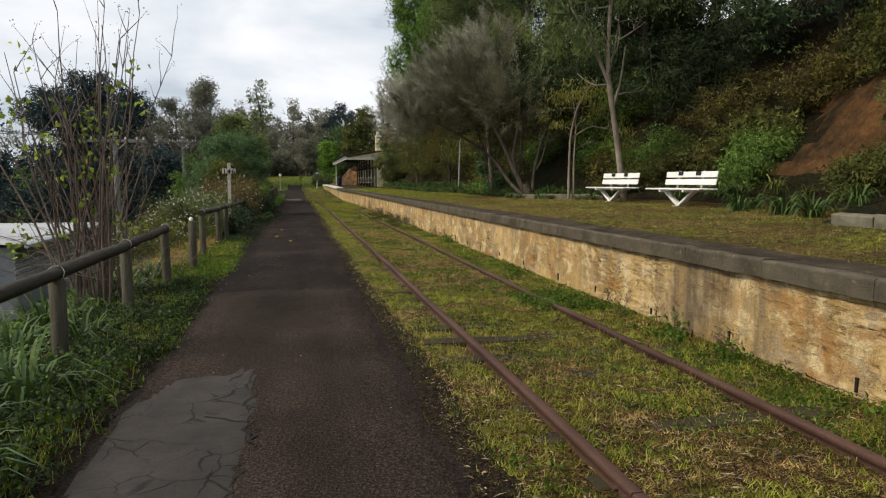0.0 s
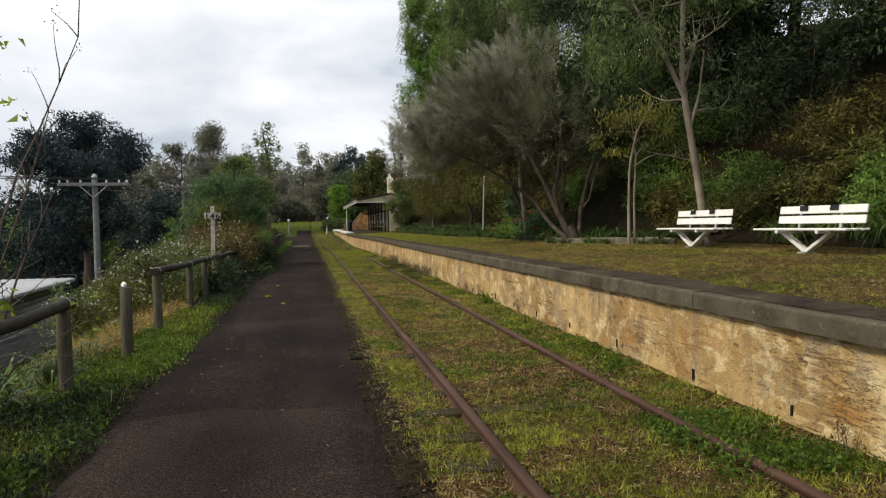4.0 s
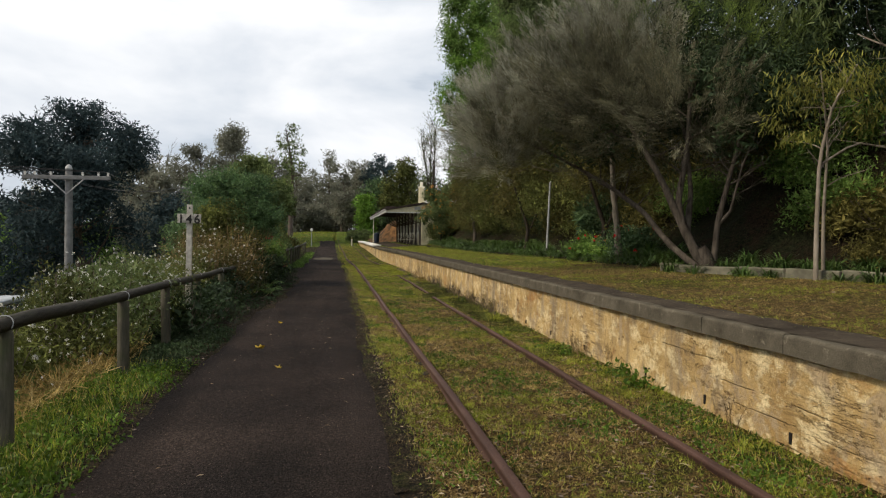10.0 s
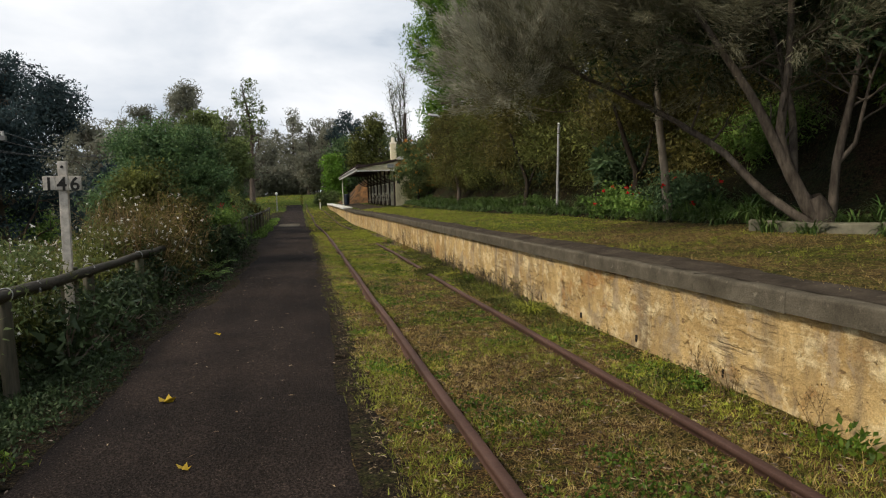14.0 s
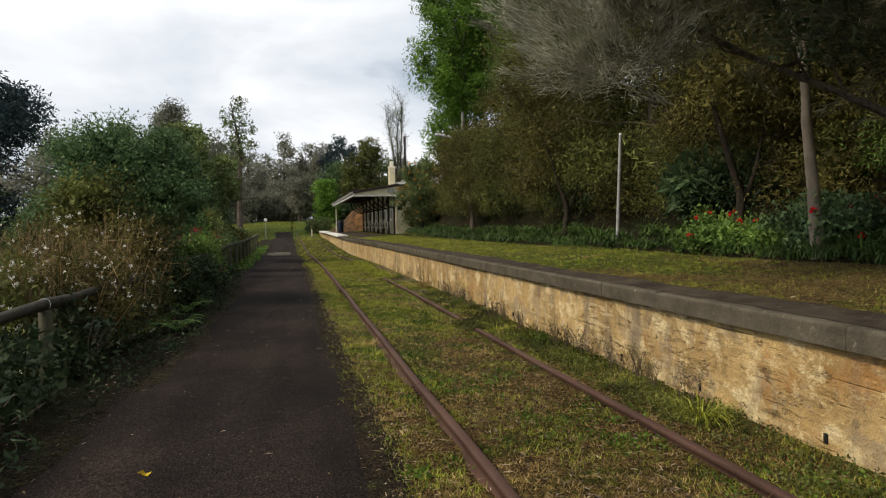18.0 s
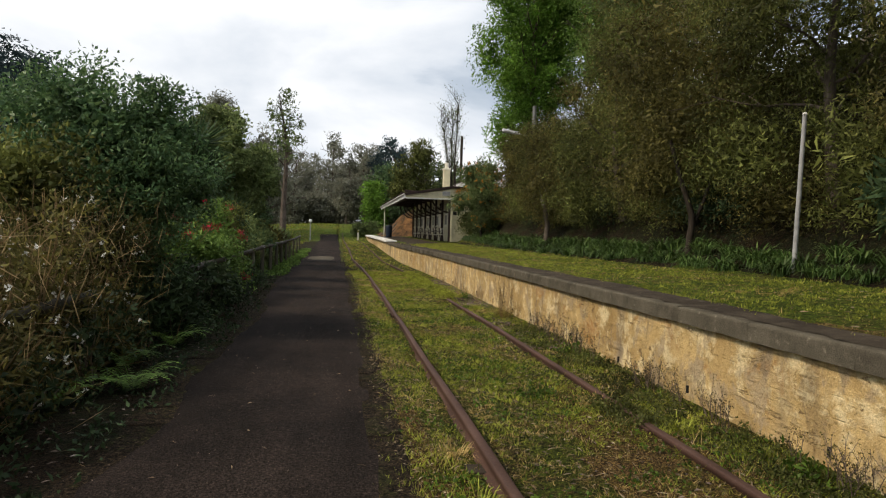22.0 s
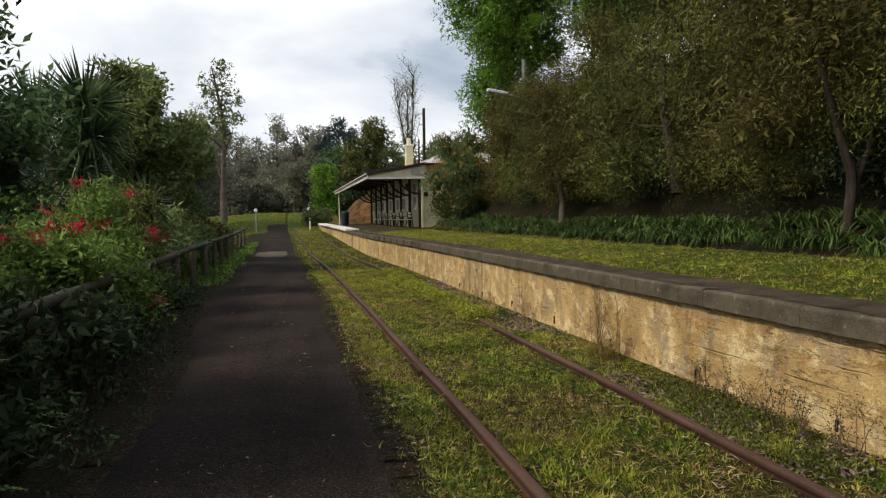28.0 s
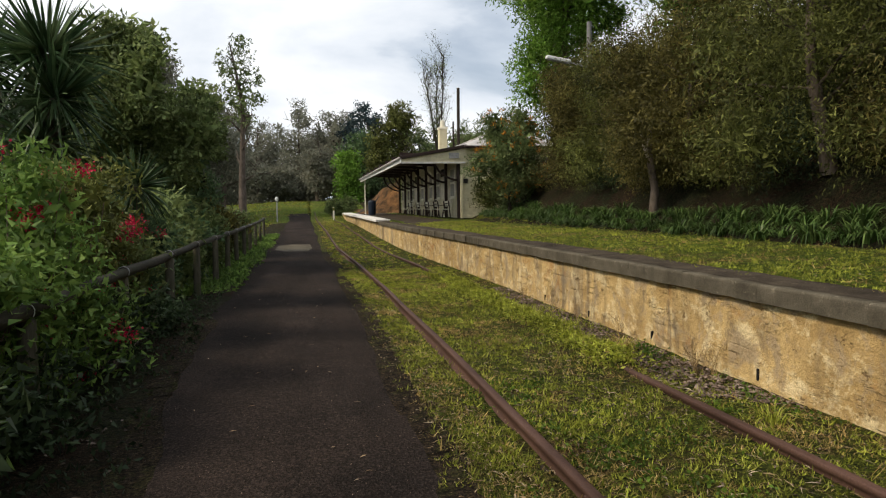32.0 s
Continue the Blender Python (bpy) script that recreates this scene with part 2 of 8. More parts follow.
def clay_mat():
    n = Nodes("orange_clay_bank", 0.95, spec=0.1)
    a = n.noise(1.1, 6, 0.65)
    b = n.noise(9, 6, 0.7, n.pos((1, 1, 0.5)))
    c = n.mix(n.ramp(a, (0.35, 0.0), (0.62, 1.0)), (0.085, 0.058, 0.034), (0.33, 0.17, 0.07))
    c = n.mix(n.ramp(n.noise(0.32, 5, 0.6), (0.52, 0.0), (0.66, 0.9)), c, (0.035, 0.035, 0.015))
    n.color(n.mix(1.0, c, n.ramp(b, (0.25, 0.45), (0.75, 1.15)), 'MULTIPLY'))
    return n.bump(n.math('ADD', b, n.noise(3.5, 6, 0.7)), 1.0, 0.35).mat


def plaster_mat():
    """Cream render on brick: courses that show through, rust-brown blotches, dark runs below the coping."""
    n = Nodes("stained_cream_render", 0.9, spec=0.15)
    big = n.noise(0.9, 6, 0.65)
    mid = n.noise(3.2, 8, 0.75, n.pos((1, 0.9, 1.1)), 0.1)
    base = n.mix(n.ramp(big, (0.36, 0.0), (0.62, 1.0)), (0.36, 0.235, 0.092), (0.61, 0.435, 0.195))
    base = n.mix(n.ramp(mid, (0.50, 0.0), (0.60, 0.95)), base, (0.76, 0.62, 0.36))
    base = n.mix(n.ramp(n.noise(1.9, 6, 0.7, n.pos((1, 1.1, 0.9)), 0.5), (0.52, 0.0), (0.60, 0.8)), base, (0.39, 0.30, 0.19))
    base = n.mix(n.ramp(n.noise(1.5, 6, 0.7, n.pos((1, 0.8, 1.2)), 0.5), (0.57, 0.0), (0.66, 0.8)), base, (0.40, 0.205, 0.065))
    base = n.mix(n.ramp(n.noise(2.4, 6, 0.7, n.pos((1, 1.3, 0.7)), 0.6), (0.55, 0.0), (0.66, 0.65)), base, (0.19, 0.145, 0.095))
    run = n.noise(2.6, 4, 0.6, n.pos((1, 1.0, 0.12)), 0.3)
    run2 = n.noise(9, 4, 0.65, n.pos((1, 1.0, 0.10)))
    dark = n.math('MULTIPLY', n.ramp(run, (0.50, 0.0), (0.66, 0.95)), n.ramp(run2, (0.3, 0.3), (0.62, 1.0)))
    dark = n.math('MULTIPLY', dark, n.ramp(n.noise(0.45, 3, 0.6), (0.44, 0.12), (0.60, 1.0)))
    base = n.mix(dark, base, (0.115, 0.088, 0.062))
    wide = n.noise(0.95, 5, 0.65, n.pos((1, 1.0, 0.10)), 0.3)
    base = n.mix(n.math('MULTIPLY', n.ramp(wide, (0.55, 0.0), (0.66, 0.85)), n.ramp(mid, (0.35, 1.0), (0.65, 0.45))), base, (0.185, 0.155, 0.115))
    brick = n.t.nodes.new("ShaderNodeTexBrick")
    turn = n.t.nodes.new("ShaderNodeMapping")
    turn.inputs["Rotation"].default_value = (0, radians(90), radians(90))
    n.link(n.pos(), turn.inputs[0])
    sep = n.t.nodes.new("ShaderNodeSeparateXYZ")
    com = n.t.nodes.new("ShaderNodeCombineXYZ")
    n.link(n.pos(), sep.inputs[0])
    n.link(sep.outputs[1], com.inputs[0])
    n.link(sep.outputs[2], com.inputs[1])
    warp = n.t.nodes.new("ShaderNodeVectorMath")
    warp.operation = 'MULTIPLY_ADD'
    wob = n.t.nodes.new("ShaderNodeTexNoise")
    wob.inputs["Scale"].default_value, wob.inputs["Detail"].default_value = 3.5, 4.0
    n.link(com.outputs[0], wob.inputs["Vector"])
    n.link(wob.outputs["Color"], warp.inputs[0])
    warp.inputs[1].default_value = (0.09, 0.035, 0.0)
    n.link(com.outputs[0], warp.inputs[2])
    n.link(warp.outputs[0], brick.inputs["Vector"])
    brick.inputs["Scale"].default_value = 1.0
    brick.inputs["Brick Width"].default_value, brick.inputs["Row Height"].default_value = 0.24, 0.086
    brick.inputs["Mortar Size"].default_value, brick.inputs["Mortar Smooth"].default_value = 0.007, 0.6
    lines = n.math('MULTIPLY', brick.outputs["Fac"], n.ramp(n.noise(1.5, 5, 0.7), (0.50, 0.0), (0.66, 1.0)))
    base = n.mix(n.math('MULTIPLY', lines, 0.14), base, (0.16, 0.10, 0.05))
    crack = n.noise(1.9, 6, 0.75, n.pos((1, 0.5, 3.4)), 0.3)
    crack = n.ramp(n.math('ABSOLUTE', n.math('SUBTRACT', crack, 0.5)), (0.004, 0.85), (0.014, 0.0))
    crack = n.math('MULTIPLY', crack, n.ramp(n.noise(0.8, 4, 0.7), (0.50, 0.0), (0.62, 1.0)))
    base = n.mix(crack, base, (0.10, 0.065, 0.035))
    base = n.mix(n.ramp(n.noise(11, 6, 0.8, n.pos((1, 0.9, 1.2))), (0.55, 0.0), (0.66, 0.55)), base, (0.25, 0.165, 0.075))
    base = n.mix(1.0, base, n.ramp(n.noise(85, 4, 0.8), (0.3, 0.72), (0.7, 1.22)), 'MULTIPLY')
    course = n.noise(1.0, 4, 0.55, n.pos((1, 2.4, 26.0)))
    worn = n.ramp(n.noise(0.55, 5, 0.65), (0.50, 0.0), (0.62, 1.0))
    dash = n.math('MULTIPLY', n.ramp(course, (0.60, 0.0), (0.63, 1.0)), worn)
    base = n.mix(n.math('MULTIPLY', dash, 0.7), base, (0.17, 0.115, 0.062))
    lip = n.math('MULTIPLY', n.ramp(course, (0.36, 1.0), (0.42, 0.0)), worn)
    base = n.mix(n.math('MULTIPLY', lip, 0.4), base, (0.80, 0.66, 0.40))
    height = n.math('ADD', n.math('MULTIPLY', sep.outputs[2], 5.9), n.math('MULTIPLY', n.noise(0.8, 5, 0.6), 0.55))
    seam = n.ramp(n.math('ABSOLUTE', n.math('SUBTRACT', n.math('FRACT', height), 0.5)), (0.012, 1.0), (0.045, 0.0))
    seam = n.math('MULTIPLY', seam, n.ramp(n.noise(0.9, 5, 0.7, n.pos((1, 0.9, 3.4))), (0.56, 0.0), (0.66, 1.0)))
    base = n.mix(n.math('MULTIPLY', seam, 0.6), base, (0.13, 0.085, 0.045))
    bay = n.noise(0.42, 4, 0.55, n.pos((1, 1.0, 0.05)), 0.2)
    base = n.mix(n.math('MULTIPLY', n.ramp(bay, (0.585, 0.0), (0.64, 0.8)), n.ramp(run2, (0.35, 0.45), (0.65, 1.0))), base, (0.115, 0.088, 0.062))
    chips = n.ramp(n.noise(6.0, 7, 0.75, n.pos((1, 0.75, 1.3))), (0.615, 0.0), (0.645, 0.85))
    base = n.mix(chips, base, (0.21, 0.13, 0.065))
    n.color(base)
    h = n.math('SUBTRACT', n.math('ADD', n.noise(18, 5, 0.7), n.math('MULTIPLY', mid, 1.5)), n.math('ADD', n.math('ADD', n.math('MULTIPLY', dash, 1.4), n.math('ADD', crack, n.math('MULTIPLY', seam, 1.2))), chips))
    return n.bump(h, 0.85, 0.03).mat


def rust_mat():
    n = Nodes("rusty_rail_steel", 0.75, 0.25, 0.3)
    a = n.noise(3.0, 5, 0.6, n.pos((1, 0.3, 1)))
    b = n.noise(60, 4, 0.7)
    n.color(n.mix(1.0, n.ramp(a, (0.3, (0.048, 0.024, 0.017)), (0.7, (0.112, 0.06, 0.044))), n.ramp(b, (0.3, 0.7), (0.7, 1.2)), 'MULTIPLY'))
    return n.bump(b, 0.4, 0.004).mat


def wood_mat(name, a, b, along=(6, 6, 0.7), moss=None):
    n = Nodes(name, 0.85, spec=0.2)
    g = n.noise(6, 6, 0.65, n.local(along))
    c = n.ramp(g, (0.28, a), (0.72, b))
    if moss:
        c = n.mix(n.ramp(n.noise(3.5, 4), (0.5, 0.0), (0.7, 0.7)), c, moss)
    n.color(n.mix(n.math('MULTIPLY', n.random(False), 0.35), c, tuple(x * 0.6 for x in a)))
    return n.bump(g, 0.5, 0.012).mat


def cedar_glass():
    n = Nodes("dark_window_glass", 0.08, spec=0.6)
    return n.color((0.012, 0.014, 0.015)).mat


M = dict(
    asphalt=asphalt_mat(),
    gravel_layer=asphalt_mat("loose_gravel_asphalt", (0.022, 0.0165, 0.0135), (0.044, 0.033, 0.026)),
    patch=patch_mat(),
    crack=plain_mat("crack_dirt_and_hole_dark", (0.012, 0.011, 0.010), 0.95),
    track=ground_mat("track_turf", ((0.05, 0.053, 0.008), (0.165, 0.155, 0.023)), (0.075, 0.046, 0.019), (0.34, 0.215, 0.072), 0.56, 1.3),
    verge=ground_mat("verge_soil", ((0.03, 0.055, 0.012), (0.07, 0.12, 0.02)), (0.03, 0.024, 0.016), (0.09, 0.065, 0.03), 0.5, 1.1),
    lawn=ground_mat("lawn_turf", ((0.05, 0.06, 0.010), (0.16, 0.17, 0.028)), (0.12, 0.078, 0.03), (0.40, 0.29, 0.11), 0.55, 0.6),
    lawn_green=ground_mat("green_lawn_turf", ((0.06, 0.09, 0.010), (0.17, 0.22, 0.03)), (0.09, 0.07, 0.022), (0.30, 0.24, 0.08), 0.40, 0.6),
    track_green=ground_mat("greener_track_turf", ((0.045, 0.06, 0.008), (0.14, 0.16, 0.022)), (0.055, 0.036, 0.016), (0.25, 0.18, 0.06), 0.44, 1.3),
    soil=ground_mat("edge_soil", ((0.035, 0.04, 0.012), (0.10, 0.10, 0.025)), (0.028, 0.020, 0.014), (0.10, 0.07, 0.035), 0.60, 1.6),
    litter=ground_mat("leaf_litter", ((0.020, 0.024, 0.010), (0.04, 0.044, 0.016)), (0.026, 0.017, 0.010), (0.075, 0.045, 0.024), 0.5, 0.8),
    clay=clay_mat(),
    render=plaster_mat(),
    coping=concrete_mat("weathered_coping_concrete", (0.062, 0.054, 0.040), (0.128, 0.113, 0.085)),
    coping_edge=concrete_mat("dark_platform_edge_asphalt", (0.028, 0.023, 0.018), (0.078, 0.063, 0.047)),
    white_coping=plain_mat("white_painted_concrete", (0.74, 0.72, 0.68), 0.7, spread=0.25, scale=5),
    rust=rust_mat(),
    sleeper=wood_mat("weathered_sleeper", (0.016, 0.012, 0.008), (0.052, 0.037, 0.023), (0.8, 6, 6), (0.06, 0.065, 0.016)),
    log=wood_mat("weathered_log", (0.022, 0.02, 0.016), (0.075, 0.066, 0.05), (7, 1.0, 7), (0.04, 0.045, 0.02)),
    post=wood_mat("mossy_post_wood", (0.05, 0.048, 0.036), (0.15, 0.135, 0.10), (7, 7, 0.8), (0.06, 0.075, 0.03)),
    wire=plain_mat("galvanised_wire", (0.45, 0.45, 0.44), 0.5, 0.6),
    white=plain_mat("white_paint", (0.82, 0.82, 0.80), 0.5, spread=0.12, scale=9, bump=0.1),
    plaque=plain_mat("black_plaque", (0.012, 0.012, 0.013), 0.4),
    cream=plain_mat("cream_weatherboard_paint", (0.66, 0.60, 0.40), 0.65, spread=0.2, scale=2.5),
    cream_light=plain_mat("pale_cream_paint", (0.76, 0.72, 0.58), 0.65, spread=0.2, scale=3),
    brown=plain_mat("dark_brown_paint", (0.035, 0.02, 0.016), 0.55, spread=0.3),
    tin=plain_mat("corrugated_tin", (0.52, 0.49, 0.47), 0.5, 0.35, spread=0.35, scale=1.4),
    shed=plain_mat("white_shed_roof_tin", (0.44, 0.46, 0.48), 0.45, 0.2, spread=0.2, scale=1.2),
    shed_wall=plain_mat("grey_shed_wall", (0.25, 0.26, 0.27), 0.7),
    underside=plain_mat("dark_awning_underside", (0.11, 0.09, 0.08), 0.8),
    glass=cedar_glass(),
    pale_pane=plain_mat("pale_window_pane", (0.50, 0.48, 0.42), 0.15, spread=0.15, scale=2.0, bump=0.02, spec=0.5),
    green=plain_mat("dark_green_bin_plastic", (0.02, 0.03, 0.05), 0.5),
    grey_pole=plain_mat("grey_hardwood_pole", (0.21, 0.21, 0.205), 0.85, spread=0.35, scale=5, bump=0.4),
    pipe=plain_mat("weathered_pipe_paint", (0.36, 0.36, 0.36), 0.6, spread=0.4, scale=5),
    wireblack=plain_mat("power_cable", (0.03, 0.03, 0.03), 0.6),
    kerb=plain_mat("mossy_concrete_kerb", (0.17, 0.16, 0.115), 0.9, spread=0.55, scale=3, bump=0.6),
    mulch=leaf_mat("weathered_bark_chips", (0.05, 0.036, 0.027), (0.15, 0.11, 0.085), (0.30, 0.24, 0.20), 0.9, 0.0),
    digits=plain_mat("black_sign_paint", (0.02, 0.018, 0.017), 0.6),
    sign=plain_mat("chipped_white_sign_paint", (0.55, 0.51, 0.45), 0.75, spread=0.4, scale=14, bump=0.3),
    bark_grey=bark_mat("grey_brown_bark", (0.06, 0.045, 0.033), (0.17, 0.14, 0.115)),
    bark_tea=bark_mat("papery_tea_tree_bark", (0.04, 0.032, 0.025), (0.15, 0.125, 0.10), 0.2, 18.0),
    bark_gum=bark_mat("smooth_gum_bark", (0.20, 0.165, 0.125), (0.38, 0.33, 0.27), 0.6, 4.0),
    bark_dark=bark_mat("dark_bark", (0.02, 0.016, 0.012), (0.07, 0.055, 0.042)),
    bark_pale=bark_mat("pale_bleached_wood", (0.28, 0.25, 0.21), (0.48, 0.44, 0.38)),
    twig=bark_mat("bare_twig_bark", (0.12, 0.09, 0.075), (0.27, 0.215, 0.185)),
    tea=leaf_mat("grey_green_tea_tree_needles", (0.075, 0.072, 0.043), (0.15, 0.145, 0.09), (0.28, 0.27, 0.185), 0.75, 0.35, 0.45),
    # paler copy of the tea needles, with sunlight put into the colour
    tea_sunlit=leaf_mat("sunlit_tea_tree_needles", (0.20, 0.195, 0.145), (0.34, 0.335, 0.255), (0.50, 0.49, 0.39), 0.75, 0.35, 0.45),
    tea_green=leaf_mat("fresh_tea_tree_needles", (0.07, 0.1, 0.025), (0.15, 0.21, 0.05), (0.25, 0.32, 0.085), 0.75, 0.35, 0.5),
    olive=leaf_mat("olive_brown_leaves", (0.033, 0.031, 0.009), (0.096, 0.088, 0.023), (0.22, 0.19, 0.056), 0.65, 0.4, 0.5, 1.25),
    leafy=leaf_mat("olive_green_leaves", (0.035, 0.042, 0.011), (0.10, 0.113, 0.029), (0.225, 0.24, 0.066), 0.65, 0.4, 0.5, 1.25),
    deep=leaf_mat("deep_green_leaves", (0.034, 0.064, 0.032), (0.085, 0.14, 0.062), (0.175, 0.25, 0.105), 0.65, 0.4),
    garden=leaf_mat("soft_garden_leaves", (0.075, 0.11, 0.035), (0.165, 0.215, 0.075), (0.30, 0.35, 0.14), 0.6, 0.5),
    glossy=leaf_mat("glossy_evergreen_leaves", (0.038, 0.082, 0.038), (0.10, 0.178, 0.072), (0.22, 0.32, 0.125), 0.45, 0.35),
    # very dark green: shade under bushes and canopy put into the leaf colour
    shade_dark=leaf_mat("dark_leaves_with_shade_in_colour", (0.014, 0.026, 0.012), (0.035, 0.058, 0.024), (0.075, 0.11, 0.045), 0.65, 0.2),
    fresh=leaf_mat("fresh_yellow_green_leaves", (0.12, 0.19, 0.02), (0.24, 0.34, 0.04), (0.40, 0.46, 0.07), 0.55, 0.45),
    bright=leaf_mat("bright_green_leaves", (0.06, 0.13, 0.016), (0.13, 0.25, 0.032), (0.23, 0.36, 0.06), 0.6, 0.4),
    mid=leaf_mat("mid_green_leaves", (0.05, 0.095, 0.022), (0.125, 0.215, 0.045), (0.25, 0.35, 0.085), 0.65, 0.4),
    gum=leaf_mat("gum_leaves", (0.05, 0.075, 0.028), (0.115, 0.155, 0.055), (0.22, 0.26, 0.11), 0.65, 0.4, 0.6),
    gum_yellow=leaf_mat("yellowing_gum_leaves", (0.1, 0.12, 0.025), (0.23, 0.24, 0.05), (0.4, 0.36, 0.085), 0.6, 0.5),
    pine=leaf_mat("dark_blue_green_foliage", (0.024, 0.042, 0.046), (0.037, 0.060, 0.064), (0.056, 0.084, 0.086), 0.75, 0.3),
    # gum green lightened and evened: distance haze put into the leaf colour
    haze=leaf_mat("hazed_gum_foliage", (0.145, 0.15, 0.115), (0.185, 0.19, 0.142), (0.235, 0.228, 0.172), 0.75, 0.4, 0.2, 0.7),
    weed=leaf_mat("lush_weed_leaves", (0.026, 0.052, 0.008), (0.078, 0.138, 0.017), (0.165, 0.255, 0.037), 0.5, 0.45, 0.9, 0.9),
    strap=leaf_mat("strap_leaves", (0.026, 0.056, 0.015), (0.062, 0.11, 0.028), (0.14, 0.19, 0.06), 0.4, 0.25),
    dry=leaf_mat("dry_stalks", (0.13, 0.085, 0.042), (0.27, 0.19, 0.095), (0.43, 0.32, 0.17), 0.8, 0.3),
    grass=leaf_mat("grass_blades", (0.115, 0.142, 0.015), (0.255, 0.285, 0.036), (0.40, 0.41, 0.085), 0.6, 0.5, 0.7, 0.6, 13.0),
    straw=leaf_mat("straw_blades", (0.19, 0.125, 0.04), (0.37, 0.265, 0.095), (0.55, 0.43, 0.20), 0.7, 0.5, 0.7, 0.6, 13.0),
    red=leaf_mat("red_petals", (0.42, 0.008, 0.012), (0.62, 0.012, 0.018), (0.75, 0.04, 0.04), 0.5, 0.3),
    crimson=leaf_mat("crimson_petals", (0.36, 0.006, 0.035), (0.52, 0.012, 0.06), (0.66, 0.04, 0.11), 0.5, 0.3),
    orange=leaf_mat("orange_flower_spikes", (0.40, 0.14, 0.02), (0.60, 0.25, 0.03), (0.70, 0.40, 0.06), 0.6, 0.3),
    petal=leaf_mat("white_petals", (0.55, 0.54, 0.48), (0.72, 0.71, 0.66), (0.82, 0.82, 0.8), 0.6, 0.3),
    yucca=leaf_mat("yucca_blades", (0.02, 0.045, 0.02), (0.05, 0.09, 0.035), (0.13, 0.18, 0.08), 0.4, 0.2),
    leaf_fall=leaf_mat("fallen_leaves", (0.12, 0.07, 0.025), (0.30, 0.22, 0.13), (0.50, 0.42, 0.30), 0.7, 0.1),
    yellow_leaf=leaf_mat("yellow_fallen_leaf", (0.55, 0.38, 0.02), (0.65, 0.45, 0.03), (0.7, 0.5, 0.04), 0.6, 0.1),
)

# ---- geometry helpers ----
def mesh_of(name, groups, mats, smooth=False):
    """One mesh from (vertices, faces) groups; group k takes material k of mats, or the only one."""
    mats = mats if isinstance(mats, (list, tuple)) else [mats]
    me = bpy.data.meshes.new(name)
    V, loops, starts, mi, off, at = [], [], [], [], 0, 0
    for k, (v, f) in enumerate(groups):
        v, f = np.asarray(v, np.float32).reshape(-1, 3), np.asarray(f, np.int32)
        if not len(f):
            continue
        V.append(v)
        loops.append((f + off).ravel())
        starts.append(at + np.arange(len(f)) * f.shape[1])
        mi.append(np.full(len(f), min(k, len(mats) - 1), np.int32))
        at += f.size
        off += len(v)
    V, loops, starts, mi = np.concatenate(V), np.concatenate(loops), np.concatenate(starts), np.concatenate(mi)
    me.vertices.add(len(V))
    me.vertices.foreach_set("co", V.ravel())
    me.loops.add(len(loops))
    me.loops.foreach_set("vertex_index", loops)
    me.polygons.add(len(starts))
    me.polygons.foreach_set("loop_start", starts.astype(np.int32))
    for m in mats:
        me.materials.append(m)
    me.polygons.foreach_set("material_index", mi)
    if smooth:
        me.polygons.foreach_set("use_smooth", np.ones(len(starts), bool))
    me.update(calc_edges=True)
    me.validate()
    return me


def thing(name, m, label, category, group="", kind=""):
    """A top-level Empty at its base, for a thing that has parts."""
    ob = new(name)
    ob.empty_display_size = 0.1
    ob.matrix_world = m
    return tagged(ob, label, category, group, kind)


def part(name, data, material, parent, label="", kind=""):
    """Links a mesh, a bmesh or geometry groups as one part under a thing or a part."""
    if isinstance(data, bmesh.types.BMesh):
        me = bpy.data.meshes.new(name)
        data.to_mesh(me)
        data.free()
        me.materials.append(material)
    elif isinstance(data, list):
        me = mesh_of(name, data, material)
    else:
        me = data
    ob = new(name, me)
    if parent is not None:
        ob.parent = parent
    return tagged(ob, label, kind=kind)


def single(name, data, material, label, category, group="", kind="", m=None):
    """A thing that is one mesh."""
    ob = part(name, data, material, None)
    if m is not None:
        ob.matrix_world = m
    return tagged(ob, label, category, group, kind)


def box(sx, sy, sz, at=(0, 0, 0), turn=(0, 0, 0), bevel=0.0, bm=None, wobble=0.0):
    """A bevelled block centred at a place; added to bm if that is given."""
    b = bmesh.new()
    bmesh.ops.create_cube(b, size=1.0, matrix=Matrix.Diagonal((sx, sy, sz, 1)))
    if bevel:
        bmesh.ops.bevel(b, geom=b.edges[:], offset=bevel, segments=1, affect='EDGES', profile=0.5)
    for v in b.verts:
        if wobble:
            v.co += Vector((random.uniform(-wobble, wobble) for _ in range(3)))
    bmesh.ops.transform(b, matrix=pose(*at, *turn), verts=b.verts)
    if bm is None:
        return b
    me = bpy.data.meshes.new("tmp")
    b.to_mesh(me)
    b.free()
    bm.from_mesh(me)
    bpy.data.meshes.remove(me)
    return bm


